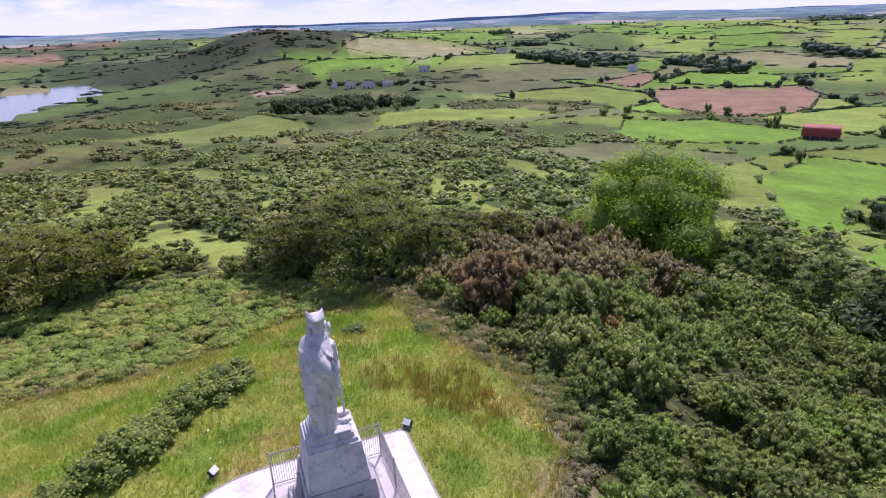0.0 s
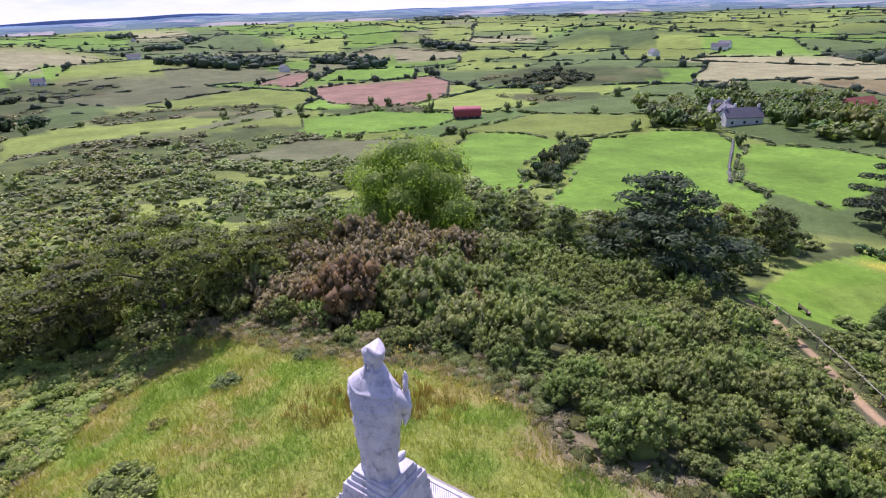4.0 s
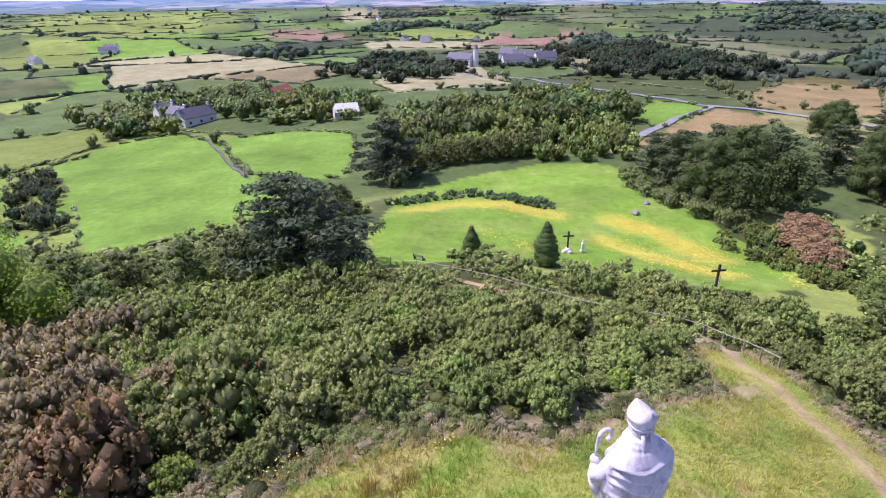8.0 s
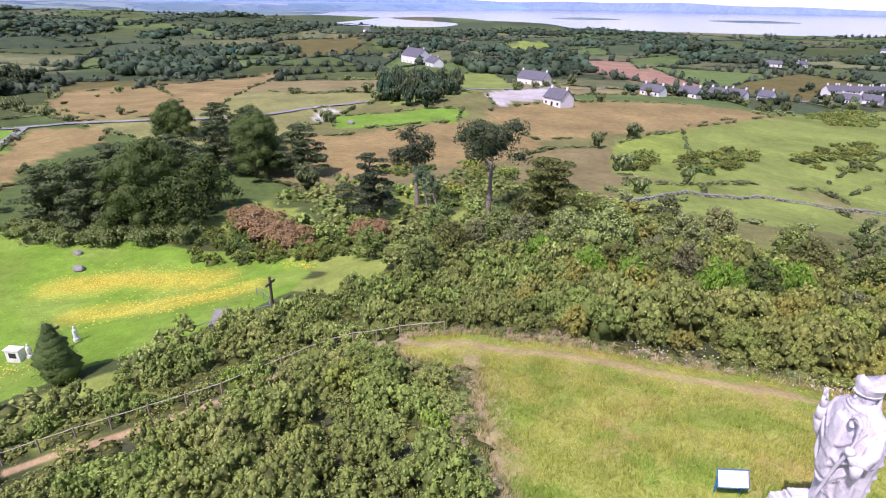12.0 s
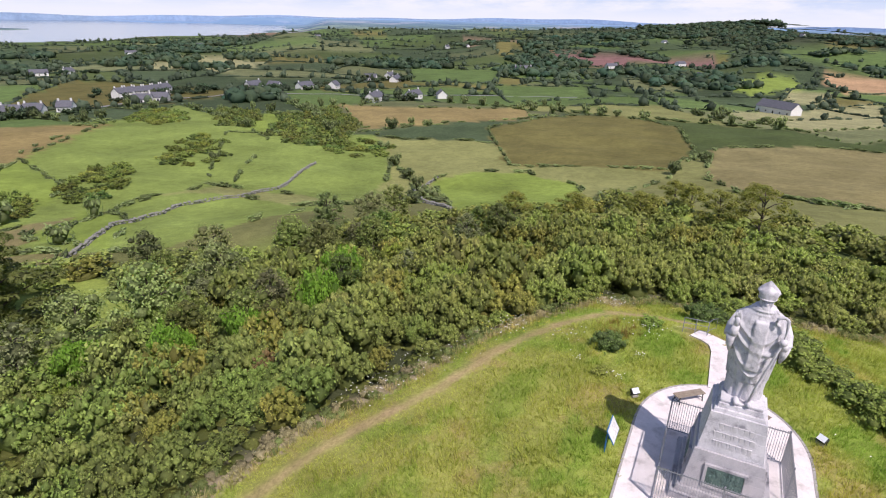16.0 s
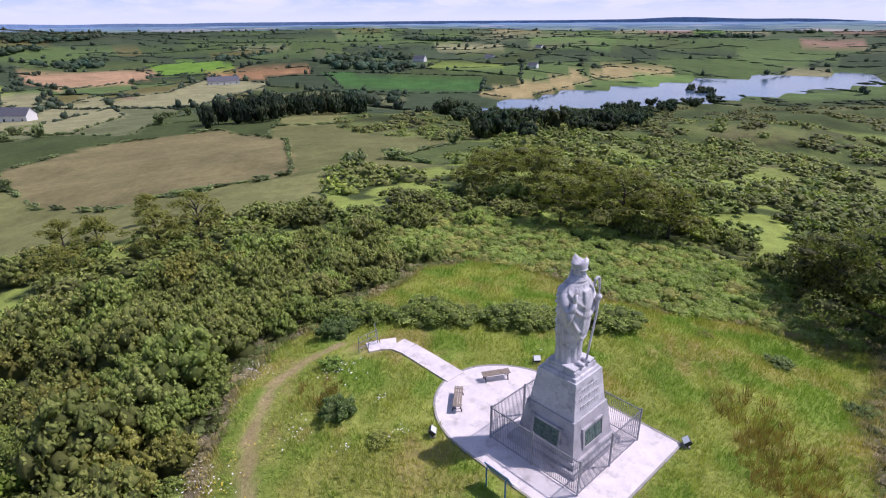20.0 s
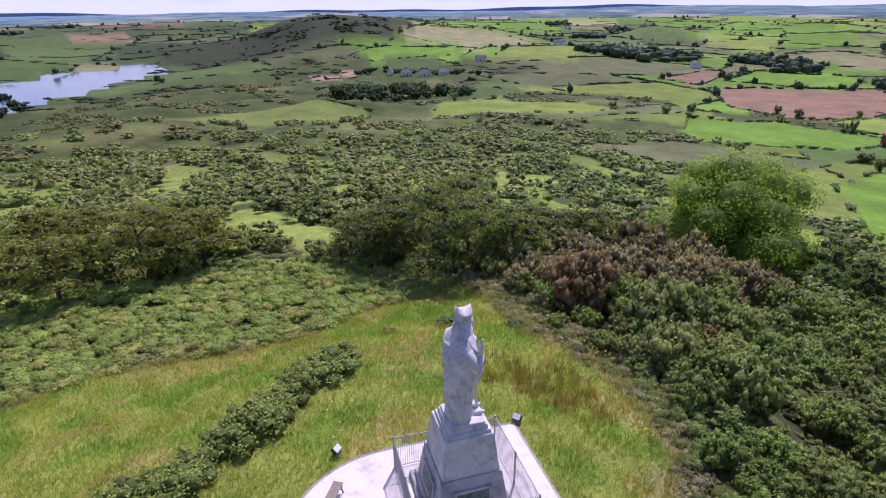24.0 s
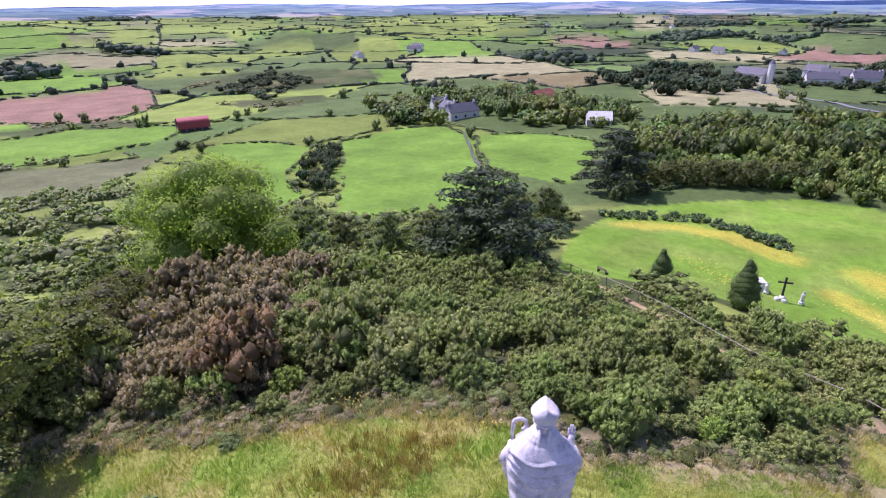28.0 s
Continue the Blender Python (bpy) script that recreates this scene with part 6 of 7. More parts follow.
def grass():
    """Long grass, dry stalks and wild flowers in the clearing."""
    r = np.random.RandomState(41)
    tuft = []
    for k in range(5):
        V, F = [], []
        for j in range(12):
            a, b2 = r.uniform(0, 6.28), r.uniform(.2, 1.0)
            d = np.array((math.cos(a), math.sin(a), 0))
            q = a + r.uniform(-1, 1)
            s = np.array((-math.sin(q), math.cos(q), 0)) * .034
            o = d * r.uniform(0, .35)
            V += [o - s, o + s, o + d * b2 * .42 + np.array((0, 0, 1.0)) * r.uniform(.6, 1)]
            F.append((3 * j, 3 * j + 1, 3 * j + 2))
        tuft.append((np.array(V), np.array(F), np.ones((len(V), 3))))
    x, y = lattice(36, .25, r, -2, 2)
    keep = inside(CLEARING, x, y) & (off_line(DIRT_PATH, x, y) > .6) & ~on_paving(x, y) & (off_line([(17.5, -13), (15.6, -9.5), (13.6, -5.5), (11.6, -2)], x, y) + .5 * waves(x, y, 3, 66) > .5)
    x, y = x[keep], y[keep]
    n = len(x)
    dry, lush = sward(x, y)
    dry, lush = dry[:, None] * r.uniform(.7, 1, (n, 1)), lush[:, None]
    tint = np.array((.95, 1.0, .9)) * (1 - dry) + np.array((1.09, .97, 1.02)) * dry
    tint = tint * (1 - lush * np.array((.34, .12, .34))) * r.uniform(.86, 1.12, (n, 1))
    h = r.uniform(.16, .42, n) * (1 + .7 * waves(x, y, 4, 67)) * (1 - .55 * smooth(2.2, .8, off_line(DIRT_PATH, x, y)))
    rows = np.column_stack([x, y, land(x, y) - .02, r.uniform(.35, .7, n), h, r.uniform(0, 6.28, n), tint])
    scatter("long_grass", tuft, rows, GRASS, "long uneven summer grass with dry stalks", "grass")
    # bleached straw in the fringe of the thicket
    x, y = lattice(36, .3, r, -2, 4)
    d, deg = off_line(CLEARING + CLEARING[:1], x, y), np.degrees(np.arctan2(y, x))
    keep = (d < (.5 + fringe(deg)) * r.uniform(.3, 1.2, len(x))) & (~inside(CLEARING, x, y) | (d < .35)) & ~on_paving(x, y) & (off_line(DIRT_PATH, x, y) > .8) & (r.uniform(size=len(x)) < .75)
    x, y = x[keep], y[keep]
    n = len(x)
    rows = np.column_stack([x, y, land(x, y) - .02, r.uniform(.5, .9, n), r.uniform(.3, .8, n), r.uniform(0, 6.28, n), r.uniform(.7, 1.15, (n, 1)) * np.array((1.2, 1.0, 2.0))])
    scatter("dry_grass", tuft, rows, GRASS, "bleached straw along the thicket's edge", "grass")
    # dark seed-headed stalks
    spots = []
    for cx, cy, rad, m in ((4.6, 9.5, 2.4, 150), (1.0, 11.0, 2.0, 70), (6.5, 7.6, 1.8, 60), (-8, -11, 1.6, 40)):
        for k in range(m):
            a, q = r.uniform(0, 6.28), rad * r.uniform() ** .5
            spots.append((cx + q * math.cos(a), cy + q * math.sin(a)))
    p = np.array(spots)
    n = len(p)
    rows = np.column_stack([p, land(p[:, 0], p[:, 1]), r.uniform(.4, .7, n), r.uniform(.4, .85, n), r.uniform(0, 6.28, n), r.uniform(.5, 1.05, (n, 1)) * np.array((1.0, .72, 1.0))])
    scatter("dock_stalks", tuft, rows, GRASS, "brown seeding stalks of dock in the grass", "weeds")
    # umbels of white flowers, yellow ragwort
    umbel = [(np.array([(0, 0, 0), (.5, 0, .03), (.25, .43, 0), (-.25, .43, .03), (-.5, 0, 0), (-.25, -.43, .03), (.25, -.43, 0)]), np.array([(0, 1, 2), (0, 2, 3), (0, 3, 4), (0, 4, 5), (0, 5, 6), (0, 6, 1)]), np.ones((7, 3)))]
    for name, mat, heads, label in (("cow_parsley", PETAL, ((-9, -9, 1.6, 34), (-5.2, -12.6, .9, 20), (-3.2, -10.4, .5, 9), (-3.2, -7.6, .5, 12), (-6, -8, .5, 10), (-13, -14, 1.5, 50), (-4, -17.2, 2, 60), (6, -18.5, 3, 60), (-7, 5, 2.5, 9), (-15, 12, 3, 9), (-11, 9, 3, 5), (2, -18, 3, 40), (-25, 17, 3, 40)), "flat white flower heads of cow parsley"),
                                    ("ragwort", YELLOW, ((-4, -16.5, 2.5, 60), (7.6, 13.4, 1.2, 30), (-12, -16, 2, 30), (9.4, 5.5, .8, 18), (28, -12.5, 1.2, 40), (37, -2, 1.5, 40), (22, -11, 1, 16), (-18, 13.4, 2, 16)), "small yellow flowers of ragwort")):
        p = np.array([(cx + r.normal(0, rad * .5), cy + r.normal(0, rad * .5)) for cx, cy, rad, m in heads for k in range(m)])
        n = len(p)
        rows = np.column_stack([p, land(p[:, 0], p[:, 1]) + r.uniform(.4, .75, n), r.uniform(.04, .1, n), np.ones(n), r.uniform(0, 6.28, n), np.ones((n, 3))])
        scatter(name, umbel, rows, mat, label, "flowers")
    # buttercups sheeting the lawn
    p = []
    for line, wid, m in (([(85, 14), (90, 5), (88.5, -3), (82, -11)], 2.6, 1500), ([(80, -21), (74, -27), (62, -31)], 2.4, 1700), ([(70, -17), (60, -24), (54, -29)], 2.2, 800), ([(74, 4), (68, -3), (62, -6)], 1.5, 260), ([(48, -36), (56, -37.6)], .8, 160)):
        for k in range(m):
            f = r.uniform() * (len(line) - 1)
            i = int(f)
            p.append((line[i][0] + (line[i + 1][0] - line[i][0]) * (f - i) + r.normal(0, wid * .85), line[i][1] + (line[i + 1][1] - line[i][1]) * (f - i) + r.normal(0, wid * .85)))
    p = np.array(p)
    p = p[inside(LAWN, p[:, 0], p[:, 1])]
    n = len(p)
    rows = np.column_stack([p, land(p[:, 0], p[:, 1]) + .08, r.uniform(.09, .2, n), np.ones(n), r.uniform(0, 6.28, n), np.ones((n, 3))])
    scatter("buttercups", umbel, rows, YELLOW, "drifts of yellow buttercups on the mown lawn", "flowers")


grass()

# ---------------------------------------------------------------- round the monument


def bench(x, y, heading, length, label):
    root = thing("bench", pose(x, y, .06, 0, 0, heading), label, "bench", "pair of benches")
    for k in range(4):
        bm = bmesh.new()
        box(bm, 0, -.18 + k * .12, .45, length, .1, .045, .008)
        part("slat", bm, TIMBER, root)
    for sx in (-1, 1):
        bm = bmesh.new()
        cx = sx * (length / 2 - .16)
        tube(bm, [(cx, -.26, 0), (cx, -.2, .22), (cx, -.2, .42), (cx, .2, .42), (cx, .2, .22), (cx, .26, 0)], .032, 8)
        box(bm, cx, 0, .415, .07, .5, .03)
        tube(bm, [(cx, -.2, .2), (cx, 0, .14), (cx, .2, .2)], .02, 6)
        part("iron_leg", bm, IRON, root, "black cast iron bench end")


bench(-4.55, -3.95, 155, 1.75, "slatted timber bench with black iron ends on the paving")
bench(-5.85, -1.1, 84, 1.65, "slatted timber bench with black iron ends on the paving")


def floodlight(x, y):
    z = at(x, y)
    heading = math.degrees(math.atan2(-y, -x))
    root = thing("floodlight", pose(x, y, z, 0, 0, heading), "small square floodlight aimed up at the statue", "floodlight", "floodlights")
    bm = bmesh.new()
    box(bm, 0, 0, .05, .3, .4, .14, .01)
    part("footing", bm, KERB, root)
    bm = bmesh.new()
    tube(bm, [(0, -.24, .12), (0, -.24, .34)], .02, 6)
    tube(bm, [(0, .24, .12), (0, .24, .34)], .02, 6)
    box(bm, 0, 0, .13, .05, .5, .02)
    part("bracket", bm, IRON, root)
    tilt = Matrix.Translation((0, 0, .34)) @ Matrix.Rotation(radians(-50), 4, "Y")
    bm = bmesh.new()
    box(bm, -.02, 0, 0, .22, .46, .36, .03)
    bm.transform(tilt)
    case = part("lamp_case", bm, LAMP_CASE, root)
    bm = bmesh.new()
    box(bm, .1, 0, 0, .03, .42, .32, .008)
    bm.transform(tilt)
    part("lamp_glass", bm, LAMP_GLASS, case, "pale reflecting lamp glass")


for x, y in ((2.38, 5.3), (-6.55, 1.95), (-2.65, -6.05)):
    floodlight(x, y)


def gate():
    root = thing("walkway_gate", pose(-11.6, -7.3, at(-11.6, -7.3), 0, 0, 116), "thin galvanised kissing gate at the end of the walkway", "gate")
    for sx in (-.75, 0, .75):
        bm = bmesh.new()
        tube(bm, [(sx, 0, -.2), (sx, 0, 1.1)], .028, 6)
        part("post", bm, STEEL, root)
    for zz in (.35, .72, 1.08):
        bm = bmesh.new()
        tube(bm, [(-.75, 0, zz), (.75, 0, zz)], .018, 6)
        part("rail", bm, STEEL, root)
    bm = bmesh.new()
    tube(bm, [(.75, 0, .35), (.75, 0, 1.08), (.95, .5, 1.08), (1.25, .8, 1.08), (1.25, .8, .35), (.95, .5, .35), (.75, 0, .35)], .018, 6)
    part("side_hoop", bm, STEEL, root)


gate()


def info_board():
    root = thing("information_board", pose(1.8, -4.5, at(1.8, -4.5), 0, 0, 23.3), "white information panel on a blue metal stand", "sign")
    for sx in (-.55, .55):
        bm = bmesh.new()
        tube(bm, [(sx, -.18, -.1), (sx, -.18, 1.05), (sx, -.1, 1.12)], .035, 8)
        part("stand_leg", bm, BLUE_PAINT, root)
    m = Matrix.Translation((0, 0, 1.0)) @ Matrix.Rotation(radians(-60), 4, "X")
    bm = bmesh.new()
    box(bm, 0, 0, 0, 1.36, .8, .04, .01)
    bm.transform(m)
    panel = part("panel_frame", bm, BLUE_PAINT, root)
    bm = bmesh.new()
    box(bm, 0, 0, .026, 1.26, .7, .012)
    bm.transform(m)
    part("panel", bm, WHITE_PAINT, panel, "white printed panel")
    bm = bmesh.new()
    for k in range(6):
        box(bm, -.25 + .04 * (k % 2), .24 - k * .085, .036, .6 - .08 * (k % 3), .03, .004)
    bm.transform(m)
    part("print", bm, LETTER, panel, "grey lines of small print")


info_board()


def path_fence():
    root = thing("path_fence", pose(0, 0, 0), "low post fence with a pale rail beside the dirt path", "fence")
    line = [(21.5, -17.4), (25.2, -16.8), (28.8, -15.3), (31.4, -12.8), (34.8, -6.7), (39.6, -1), (43.6, 4.1), (48.8, 10.4), (52.4, 14)]
    pts = []
    for (x0, y0), (x1, y1) in zip(line, line[1:]):
        n = max(1, round(math.hypot(x1 - x0, y1 - y0) / 2.4))
        pts += [(x0 + (x1 - x0) * k / n, y0 + (y1 - y0) * k / n) for k in range(n)]
    pts.append(line[-1])
    for x, y in pts:
        bm = bmesh.new()
        box(bm, x, y, at(x, y) + .5, .1, .1, 1.3, .012)
        part("post", bm, TIMBER, root)
    for (x0, y0), (x1, y1) in zip(pts, pts[1:]):
        bm = bmesh.new()
        z0, z1 = at(x0, y0), at(x1, y1)
        for h in (1.08,):
            tube(bm, [(x0, y0, z0 + h), ((x0 + x1) / 2, (y0 + y1) / 2, (z0 + z1) / 2 + h - .03), (x1, y1, z1 + h)], .028, 6)
        part("rail", bm, ROPE, root, "pale rail")


path_fence()

# ---------------------------------------------------------------- on the lawn


def cross(x, y, h, label, base):
    root = thing("cross", pose(x, y, at(x, y), 0, 0, 100), label, "cross")
    bm = bmesh.new()
    box(bm, 0, 0, h / 2, .24, .2, h, .02)
    part("upright", bm, CROSS_WOOD, root)
    bm = bmesh.new()
    box(bm, 0, 0, h * .78, h * .5, .18, .22, .02)
    part("crossbeam", bm, CROSS_WOOD, root)
    if base:
        rr = random.Random(3)
        for k in range(9):
            bm = bmesh.new()
            made = bmesh.ops.create_icosphere(bm, subdivisions=2, radius=1)["verts"]
            a, q = k * 2.1, .45 if k < 7 else .1
            for v in made:
                v.co = Vector((math.cos(a) * q + v.co.x * .35 * rr.uniform(.8, 1.2), math.sin(a) * q + v.co.y * .35, .2 + .3 * (k >= 7) + v.co.z * .32 * rr.uniform(.8, 1.2)))
            part("white_stone", bm, WHITE_PAINT, root, "white-painted base stone")


cross(62.3, -10.1, 3.3, "tall dark wooden cross on white-painted stones", True)
cross(45.2, -23.6, 3.4, "tall plain dark wooden cross at the lawn's edge", False)


def white_figure(x, y, h):
    bm = bmesh.new()
    loft(bm, [[(r0 * (1.0 if abs(math.cos(a)) < .7 else .85) * math.cos(a), r0 * math.sin(a), z * h) for a in (2 * math.pi * k / 20 for k in range(20))]
              for z, r0 in ((0, .34), (.2, .34), (.22, .24), (.5, .22), (.72, .24), (.82, .1), (.86, .11), (.93, .12), (1.0, .03))])
    me = bpy.data.meshes.new("white_statue")
    bm.to_mesh(me), bm.free()
    me.materials.append(WHITE_PAINT)
    ob = new("white_statue", me)
    ob.matrix_basis = pose(x, y, at(x, y))
    tagged(ob, "small white-painted figure on a low pedestal", "statue", "white figures")


white_figure(62.6, -12.3, 1.9)
white_figure(64.2, -8.4, 1.7)


def shrine(x, y):
    root = thing("shrine", pose(x, y, at(x, y), 0, 0, 200), "white-painted stone table with a dark panel for a niche", "shrine")
    bm = bmesh.new()
    box(bm, 0, 0, .7, 1.5, .8, 1.4, .05)
    part("body", bm, WHITE_PAINT, root)
    # no hollow: a dark plate on the face paints the niche's shade
    bm = bmesh.new()
    box(bm, .05, -.38, .85, .8, .08, .6, .02)
    part("niche", bm, DARK_PANE, root, "dark panel coloured as a shaded recess")
    bm = bmesh.new()
    box(bm, 0, 0, 1.45, 1.7, .95, .14, .03)
    part("top_slab", bm, WHITE_PAINT, root)


shrine(65.2, -7.6)


def rail_frame():
    root = thing("pipe_rail", pose(0, 0, 0), "green-grey pipe rails on thin posts round the altar stone", "railing")
    pts = [(48.3, -14.0), (46.6, -16.4), (44.9, -18.8), (43.2, -21.2), (45.5, -23.4), (47.8, -25.0), (50.2, -26.4)]
    for x, y in pts:
        bm = bmesh.new()
        tube(bm, [(x, y, at(x, y) - .1), (x, y, at(x, y) + 1.15)], .04, 6)
        part("post", bm, STEEL, root)
    for (x0, y0), (x1, y1) in zip(pts, pts[1:]):
        bm = bmesh.new()
        tube(bm, [(x0, y0, at(x0, y0) + 1.12), (x1, y1, at(x1, y1) + 1.12)], .04, 6)
        part("rail", bm, STEEL, root)


rail_frame()


def altar(x, y):
    root = thing("altar", pose(x, y, at(x, y), 0, 0, -55), "flat pale stone altar slab on boulders", "altar")
    bm = bmesh.new()
    box(bm, 0, 0, .95, 3.2, 1.4, .28, .06)
    part("slab", bm, ROCK, root, "pale flat slab")
    for sx, sy in ((-1.1, 0), (1.1, 0), (0, .2)):
        bm = bmesh.new()
        box(bm, sx, sy, .38, .7, .9, .9, .1, .85)
        part("boulder", bm, ROCK, root)


altar(47.2, -18.0)


def boulder(x, y, s, seed):
    r = random.Random(seed)
    bm = bmesh.new()
    made = bmesh.ops.create_icosphere(bm, subdivisions=2, radius=1)["verts"]
    for v in made:
        v.co = Vector((v.co.x * s * 1.3, v.co.y * s, v.co.z * s * .8 + s * .3)) * r.uniform(.9, 1.1)
    me = bpy.data.meshes.new("boulder")
    bm.to_mesh(me), bm.free()
    me.materials.append(ROCK)
    ob = new("boulder", me)
    ob.matrix_basis = pose(x, y, at(x, y))
    tagged(ob, "rounded grey boulder on the grass", "rock", "boulders")


for k, (x, y, s) in enumerate(((82.6, -25.5, .7), (88, -29, .6), (106, -128, 1.0))):
    boulder(x, y, s, k)


def lawn_bench(x, y):
    root = thing("bench", pose(x, y, at(x, y), 0, 0, 60), "brown timber bench at the lawn's edge", "bench")
    for k in range(3):
        bm = bmesh.new()
        box(bm, 0, -.14 + k * .14, .45, 1.7, .12, .05, .008)
        part("slat", bm, TIMBER, root)
    for k in range(2):
        bm = bmesh.new()
        box(bm, 0, .26, .62 + k * .16, 1.7, .04, .12, .008)
        part("back_slat", bm, TIMBER, root)
    for sx in (-.7, .7):
        bm = bmesh.new()
        box(bm, sx, 0, .21, .08, .42, .44, .01)
        box(bm, sx, .26, .45, .08, .06, .86, .01)
        part("leg", bm, IRON, root)


lawn_bench(55.5, 10.6)


def stone_wall(name, line, h, seed, label):
    r = np.random.RandomState(seed)
    rows = []
    for (x0, y0), (x1, y1) in zip(line, line[1:]):
        n = int(math.hypot(x1 - x0, y1 - y0) / .42)
        for k in range(n):
            for lay in range(2):
                f = (k + r.uniform()) / n
                x, y = x0 + (x1 - x0) * f + r.normal(0, .14), y0 + (y1 - y0) * f + r.normal(0, .14)
                rows.append((x, y, lay * h * .42, r.uniform(.2, .36), r.uniform(.16, .28), r.uniform(0, 6.28), 1, 1, 1))
    rows = np.array(rows)
    rows[:, 2] += land(rows[:, 0], rows[:, 1]) + .1
    stone = [(ICO_V * np.random.RandomState(k).uniform(.8, 1.2, (12, 1)), ICO_F, np.ones((12, 3))) for k in range(4)]
    scatter(name, stone, rows, ROCK, label, "wall")


stone_wall("dry_stone_wall", [(172, 91), (150, 78), (130, 66), (116, 57)], 1.0, 1, "grey dry stone wall between two green fields")
stone_wall("dry_stone_wall", [(17, -79), (7.7, -96), (-6.5, -109), (-19, -110), (-33, -119), (-54, -143)], 1.0, 2, "pale dry stone wall across the pasture")
stone_wall("dry_stone_wall", [(137, 34), (150, 14), (156, -8)], .9, 3, "grey dry stone wall below the cottages")
stone_wall("dry_stone_wall", [(-38, -62), (-46, -80), (-58, -100), (-72, -108)], .8, 4, "tumbled pale stone wall on the knoll")

# ---------------------------------------------------------------- buildings


def house(name, x, y, length, deep, h, heading, roof_mat, label, category="house", wall_mat=RENDER, group="houses", windows=3, chimney=True, floors=1):
    root = thing(name, pose(x, y, at(x, y) - .3, 0, 0, heading), label, category, group)
    rise = deep * .42
    bm = bmesh.new()
    L, D = length / 2, deep / 2
    loft(bm, [[(-L, -D, 0), (-L, D, 0), (-L, D, h), (-L, 0, h + rise), (-L, -D, h)], [(L, -D, 0), (L, D, 0), (L, D, h), (L, 0, h + rise), (L, -D, h)]])
    bmesh.ops.recalc_face_normals(bm, faces=bm.faces)
    wall_ob = part("wall", bm, wall_mat, root)
    for s in (-1, 1):
        bm = bmesh.new()
        e, tk = .35, .18
        loft(bm, [[(q, s * (D + e), h - e * .84), (q, 0, h + rise + .02), (q, 0, h + rise + tk), (q, s * (D + e), h - e * .84 + tk)] for q in (-L - .3, L + .3)])
        bmesh.ops.recalc_face_normals(bm, faces=bm.faces)
        part("roof", bm, roof_mat, root)
    if chimney:
        for q in (-L + .6, L - .6):
            bm = bmesh.new()
            box(bm, q, 0, h + rise + .5, .8, .6, 1.3, .03)
            part("chimney", bm, wall_mat, root)
    for s in (-1, 1):
        for fl in range(floors):
            for k in range(windows):
                q = -L + length * (k + .5) / windows
                bm = bmesh.new()
                if s < 0 and fl == 0 and k == windows // 2:
                    box(bm, q, s * (D + .02), 1.05, 1.0, .1, 2.1, .02)
                    part("door", bm, DARK_PANE, root)
                    continue
                box(bm, q, s * (D + .01), 1.5 + fl * 2.6, 1.1, .1, 1.2, .02)
                win = part("window", bm, WHITE_PAINT, root)
                bm = bmesh.new()
                box(bm, q, s * (D + .05), 1.5 + fl * 2.6, .9, .06, 1.0)
                part("pane", bm, DARK_PANE, win)
    return root


def barn(x, y, length, deep, h, heading):
    root = thing("barn", pose(x, y, at(x, y) - .3, 0, 0, heading), "hay barn with a curved red corrugated iron roof", "barn")
    n, D, L = 12, deep / 2, length / 2
    arc = [(D * math.cos(math.pi * k / n), h + deep * .26 * math.sin(math.pi * k / n)) for k in range(n + 1)]
    bm = bmesh.new()
    loft(bm, [[(q, a, b) for a, b in arc] + [(q, a * .98, b - .12) for a, b in arc[::-1]] for q in (-L, L)])
    bmesh.ops.recalc_face_normals(bm, faces=bm.faces)
    part("roof", bm, RED_IRON, root)
    for s in (-1, 1):
        bm = bmesh.new()
        box(bm, 0, s * (D - .05), h * .72, length, .12, h * .56, 0)
        part("side_sheet", bm, RED_IRON, root)
    for k in range(5):
        for s in (-1, 1):
            bm = bmesh.new()
            box(bm, -L + length * k / 4, s * (D - .15), h / 2, .25, .25, h, .02)
            part("post", bm, STEEL, root)
    bm = bmesh.new()
    box(bm, 0, 0, h * .35, length * .9, deep * .85, h * .7, .1)
    part("hay", bm, CROSS_WOOD, root, "dark stacked bales")


barn(143, 203.5, 12.5, 6.6, 4.2, 150)
house("cottage", 204, 109, 14, 7, 3.4, 150, SLATE, "long white cottage with a slate roof among trees", "cottage", group="cottages")
house("cottage", 214, 120, 9, 6, 3.2, 60, SLATE, "white cottage with a slate roof among trees", "cottage", group="cottages")
house("cottage", 226, 132, 8, 6, 3.0, 140, SLATE, "white cottage with a slate roof among trees", "cottage", group="cottages")
house("farm_shed", 251, 90, 14, 8, 4.0, 165, RED_TILE, "farm shed with a red roof among trees", "shed", RED_IRON, "", 2, False)
house("farm_shed", 240, 82, 7, 5, 3.0, 75, RED_TILE, "low red-roofed outbuilding among trees", "shed", RENDER, "", 2, False)
house("shed", 203, 50, 9, 6, 2.6, 110, WHITE_PAINT, "low white shed by the wood", "shed", RENDER, "", 2, False)


def church(x, y):
    root = house("church", x, y, 20, 9, 6, 60, SLATE, "white church with a round tower", "church", group="", windows=4, chimney=False)
    bm = bmesh.new()
    tube(bm, [(-12.5, 0, 0), (-12.5, 0, 13)], [2.2, 1.9], 18)
    tower = part("tower", bm, RENDER, root, "round white tower")
    bm = bmesh.new()
    tube(bm, [(-12.5, 0, 13), (-12.5, 0, 16)], [2.2, .1], 18)
    part("tower_cap", bm, SLATE, tower, "conical slate cap")


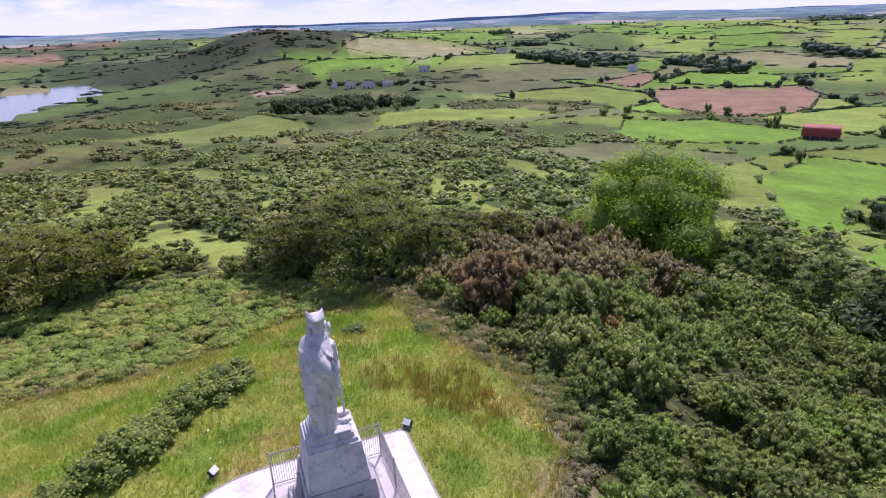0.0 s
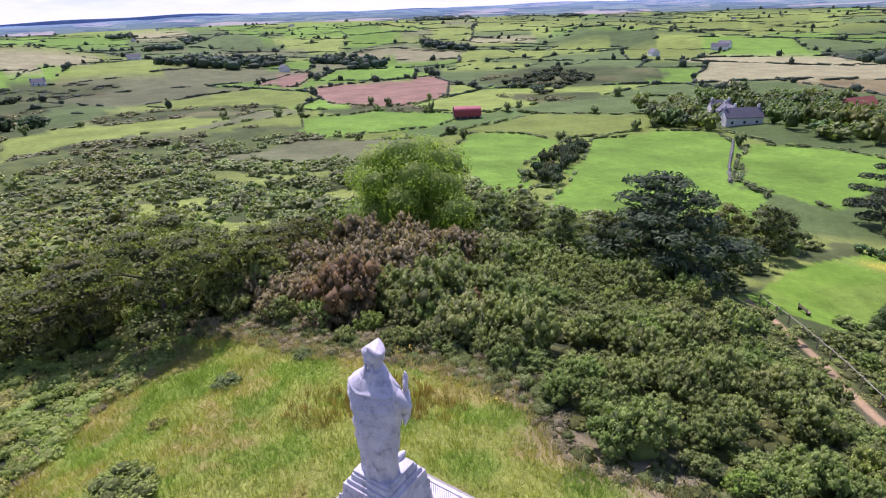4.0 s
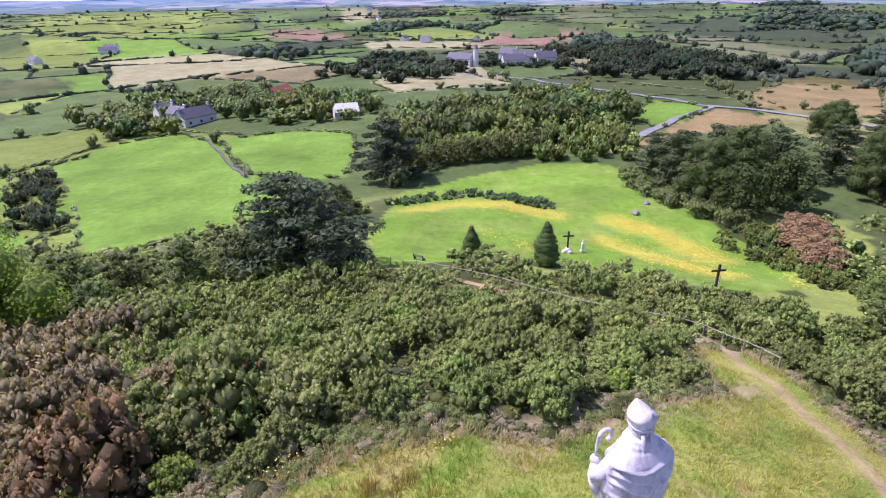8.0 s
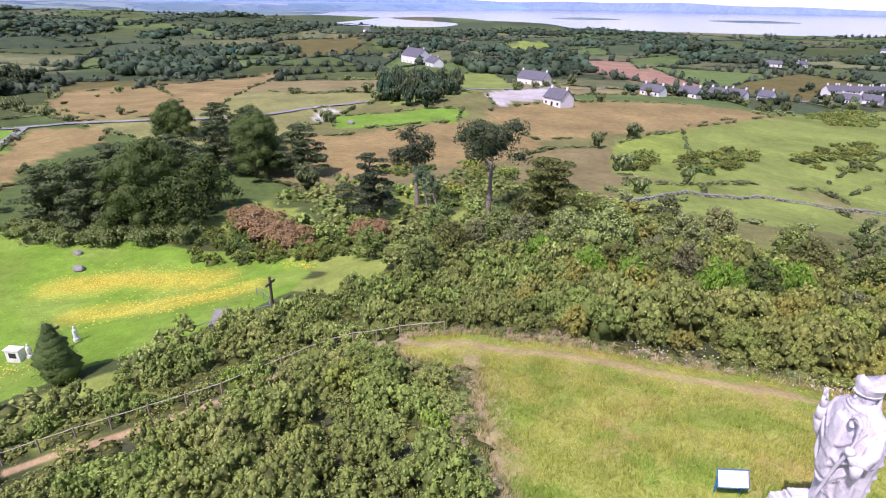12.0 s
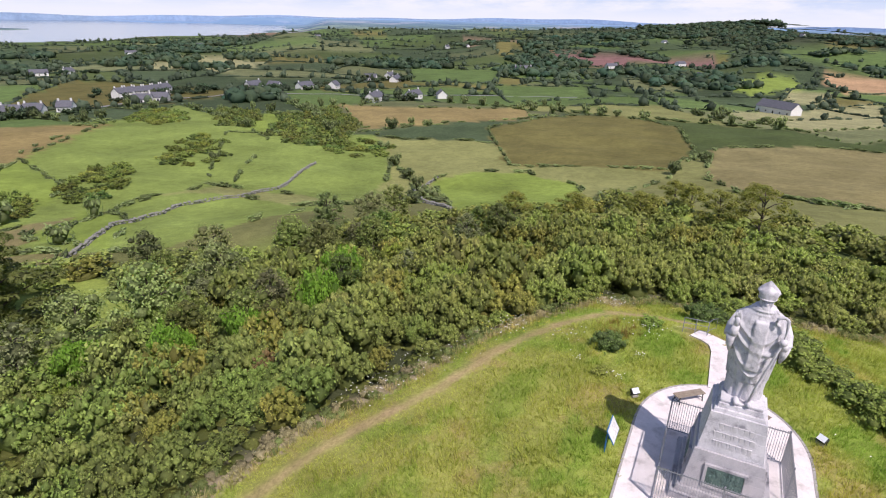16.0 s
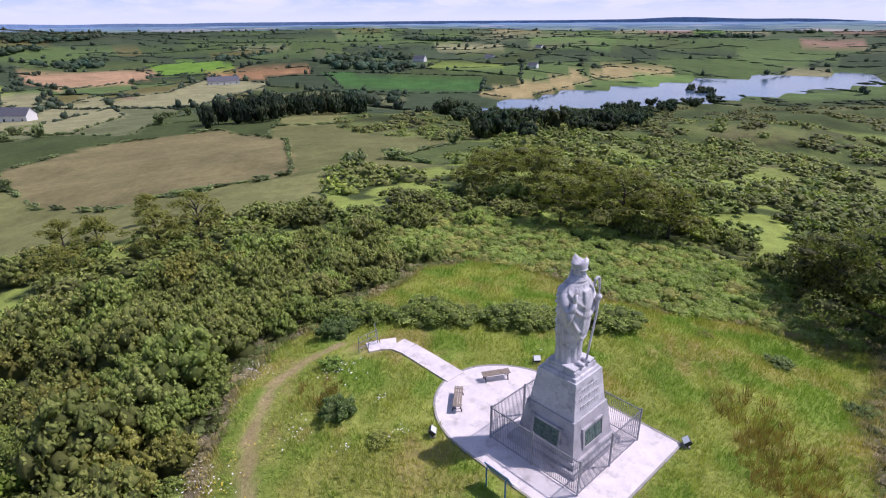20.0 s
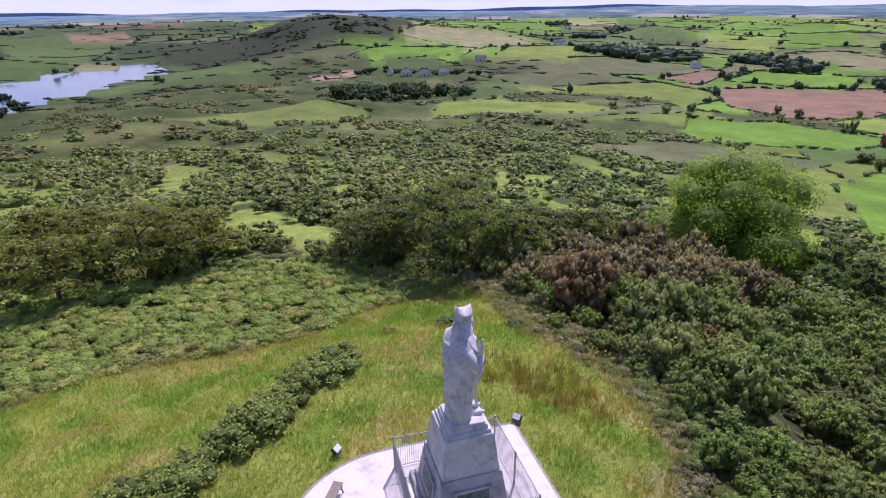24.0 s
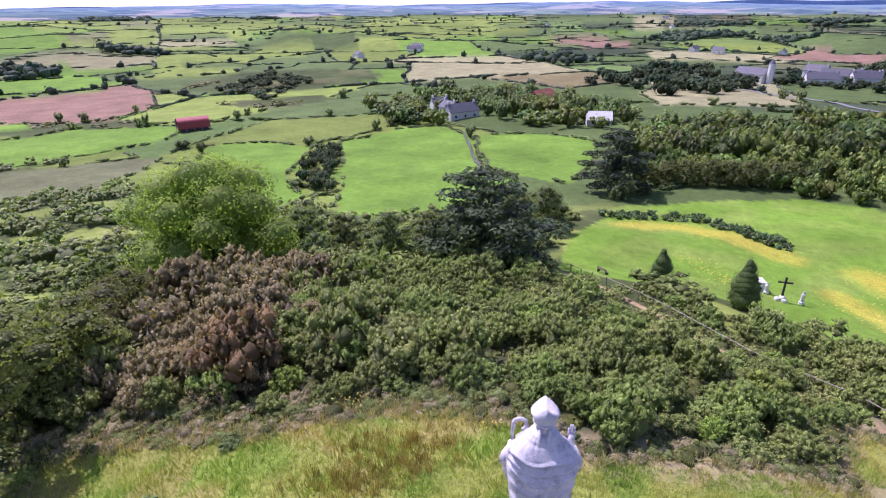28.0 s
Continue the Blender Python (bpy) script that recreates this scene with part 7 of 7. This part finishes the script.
church(430, 8)
for k, (x, y, l, h, rot) in enumerate(((436, -32, 18, 4.5, 100), (451, -43, 22, 5, 80), (446, -56, 16, 4.5, 110), (462, -30, 14, 6, 60), (470, -62, 12, 4, 95))):
    house("house", x, y, l, 9, h, rot, SLATE, "pale village building with a slate roof", group="village houses", windows=4)
for k, (x, y, l, d, h, rot) in enumerate(((543, 420, 14, 8, 4, 60), (640, 405, 18, 8, 5, 120), (665, 415, 14, 8, 5, 100), (-94, 499, 9, 6, 3.4, 20), (-78, 498, 10, 6, 3.6, 10), (-62, 506, 9, 6, 3.4, 30), (-110, 505, 8, 5.5, 3.2, 100), (-34, 602, 11, 6, 3.6, 0))):
    house("farmhouse", x, y, l, d, h, rot, SLATE, "pale stone farmhouse among the fields", "farmhouse", group="farmhouses")
house("pavilion", 246, -432, 26, 14, 6, 150, SLATE, "grey-roofed hall beside the playing field", "hall", group="", windows=4)
house("pavilion", 217, -409, 16, 9, 4, 140, SLATE, "low grey-roofed hall beside the playing field", "hall", group="", windows=3)
house("bungalow", 103, -309, 18, 9, 4, 160, SLATE, "white clubhouse by the car park", "bungalow", group="bungalows", windows=4)
house("bungalow", 60, -199, 9, 7, 3.4, 150, SLATE, "white bungalow beside a clipped hedge", "bungalow", group="bungalows")
for k, (x, y, l) in enumerate(((36, -296, 16), (19, -311, 15), (6, -322, 12), (-4, -338, 12), (-18, -343, 10), (-73, -385, 16), (-62, -378, 14))):
    house("bungalow", x, y, l * .72, 6.5, 3.0, 150, SLATE, "white bungalow along the country road", "bungalow", group="bungalows")
for k in range(6):
    house("terrace_house", -56 - k * 6.5, -410 - k * 4, 7, 6.5, 4.6, 212, SLATE, "white terraced house in a row", group="terrace", windows=2, floors=2)
for k, (x, y, l, rot) in enumerate(((-150, -425, 22, 30), (-165, -420, 14, 120), (-186, -412, 20, 20), (-205, -400, 14, 40), (-178, -302, 16, 30), (-193, -322, 14, 40), (-214, -308, 18, 20), (-232, -300, 12, 60), (-287, -433, 26, 40), (-268, -445, 16, 130), (-300, -460, 18, 30), (-36, -630, 20, 0), (-60, -640, 14, 40), (-208, -1070, 24, 0), (-724, -880, 24, 30), (-760, -860, 18, 60))):
    house("farmhouse", x, y, l * .7, 6.5, 3.4, rot, SLATE, "pale farm building on the plain", "farmhouse", group="plain farms", windows=3, chimney=k % 2 == 0)
house("long_shed", -371, -136, 26, 9, 4, 70, SLATE, "long grey farm shed", "shed", RENDER, "", 5, False)
house("long_shed", -574, -22, 28, 9, 3.6, 95, SLATE, "long grey-roofed farm shed", "shed", RENDER, "", 5, False)
house("farmhouse", -794, 243, 18, 9, 5, 40, SLATE, "white farm near the lake", "farmhouse", group="plain farms")
house("farmhouse", -466, -441, 18, 9, 5, 140, SLATE, "white farm on the plain", "farmhouse", group="plain farms")
rr = random.Random(9)
for k in range(34):
    a, d = rr.uniform(0, 2 * math.pi), rr.uniform(600, 2200)
    x, y = d * math.cos(a), d * math.sin(a)
    if float(wet(np.array([x]), np.array([y]))[0]) < .02 and abs(math.degrees(a) - 120) > 25:
        house("farmhouse", x, y, rr.uniform(10, 20), 7, 4, rr.uniform(0, 180), SLATE, "pale farm far off on the plain", "farmhouse", group="plain farms", windows=2, chimney=False)
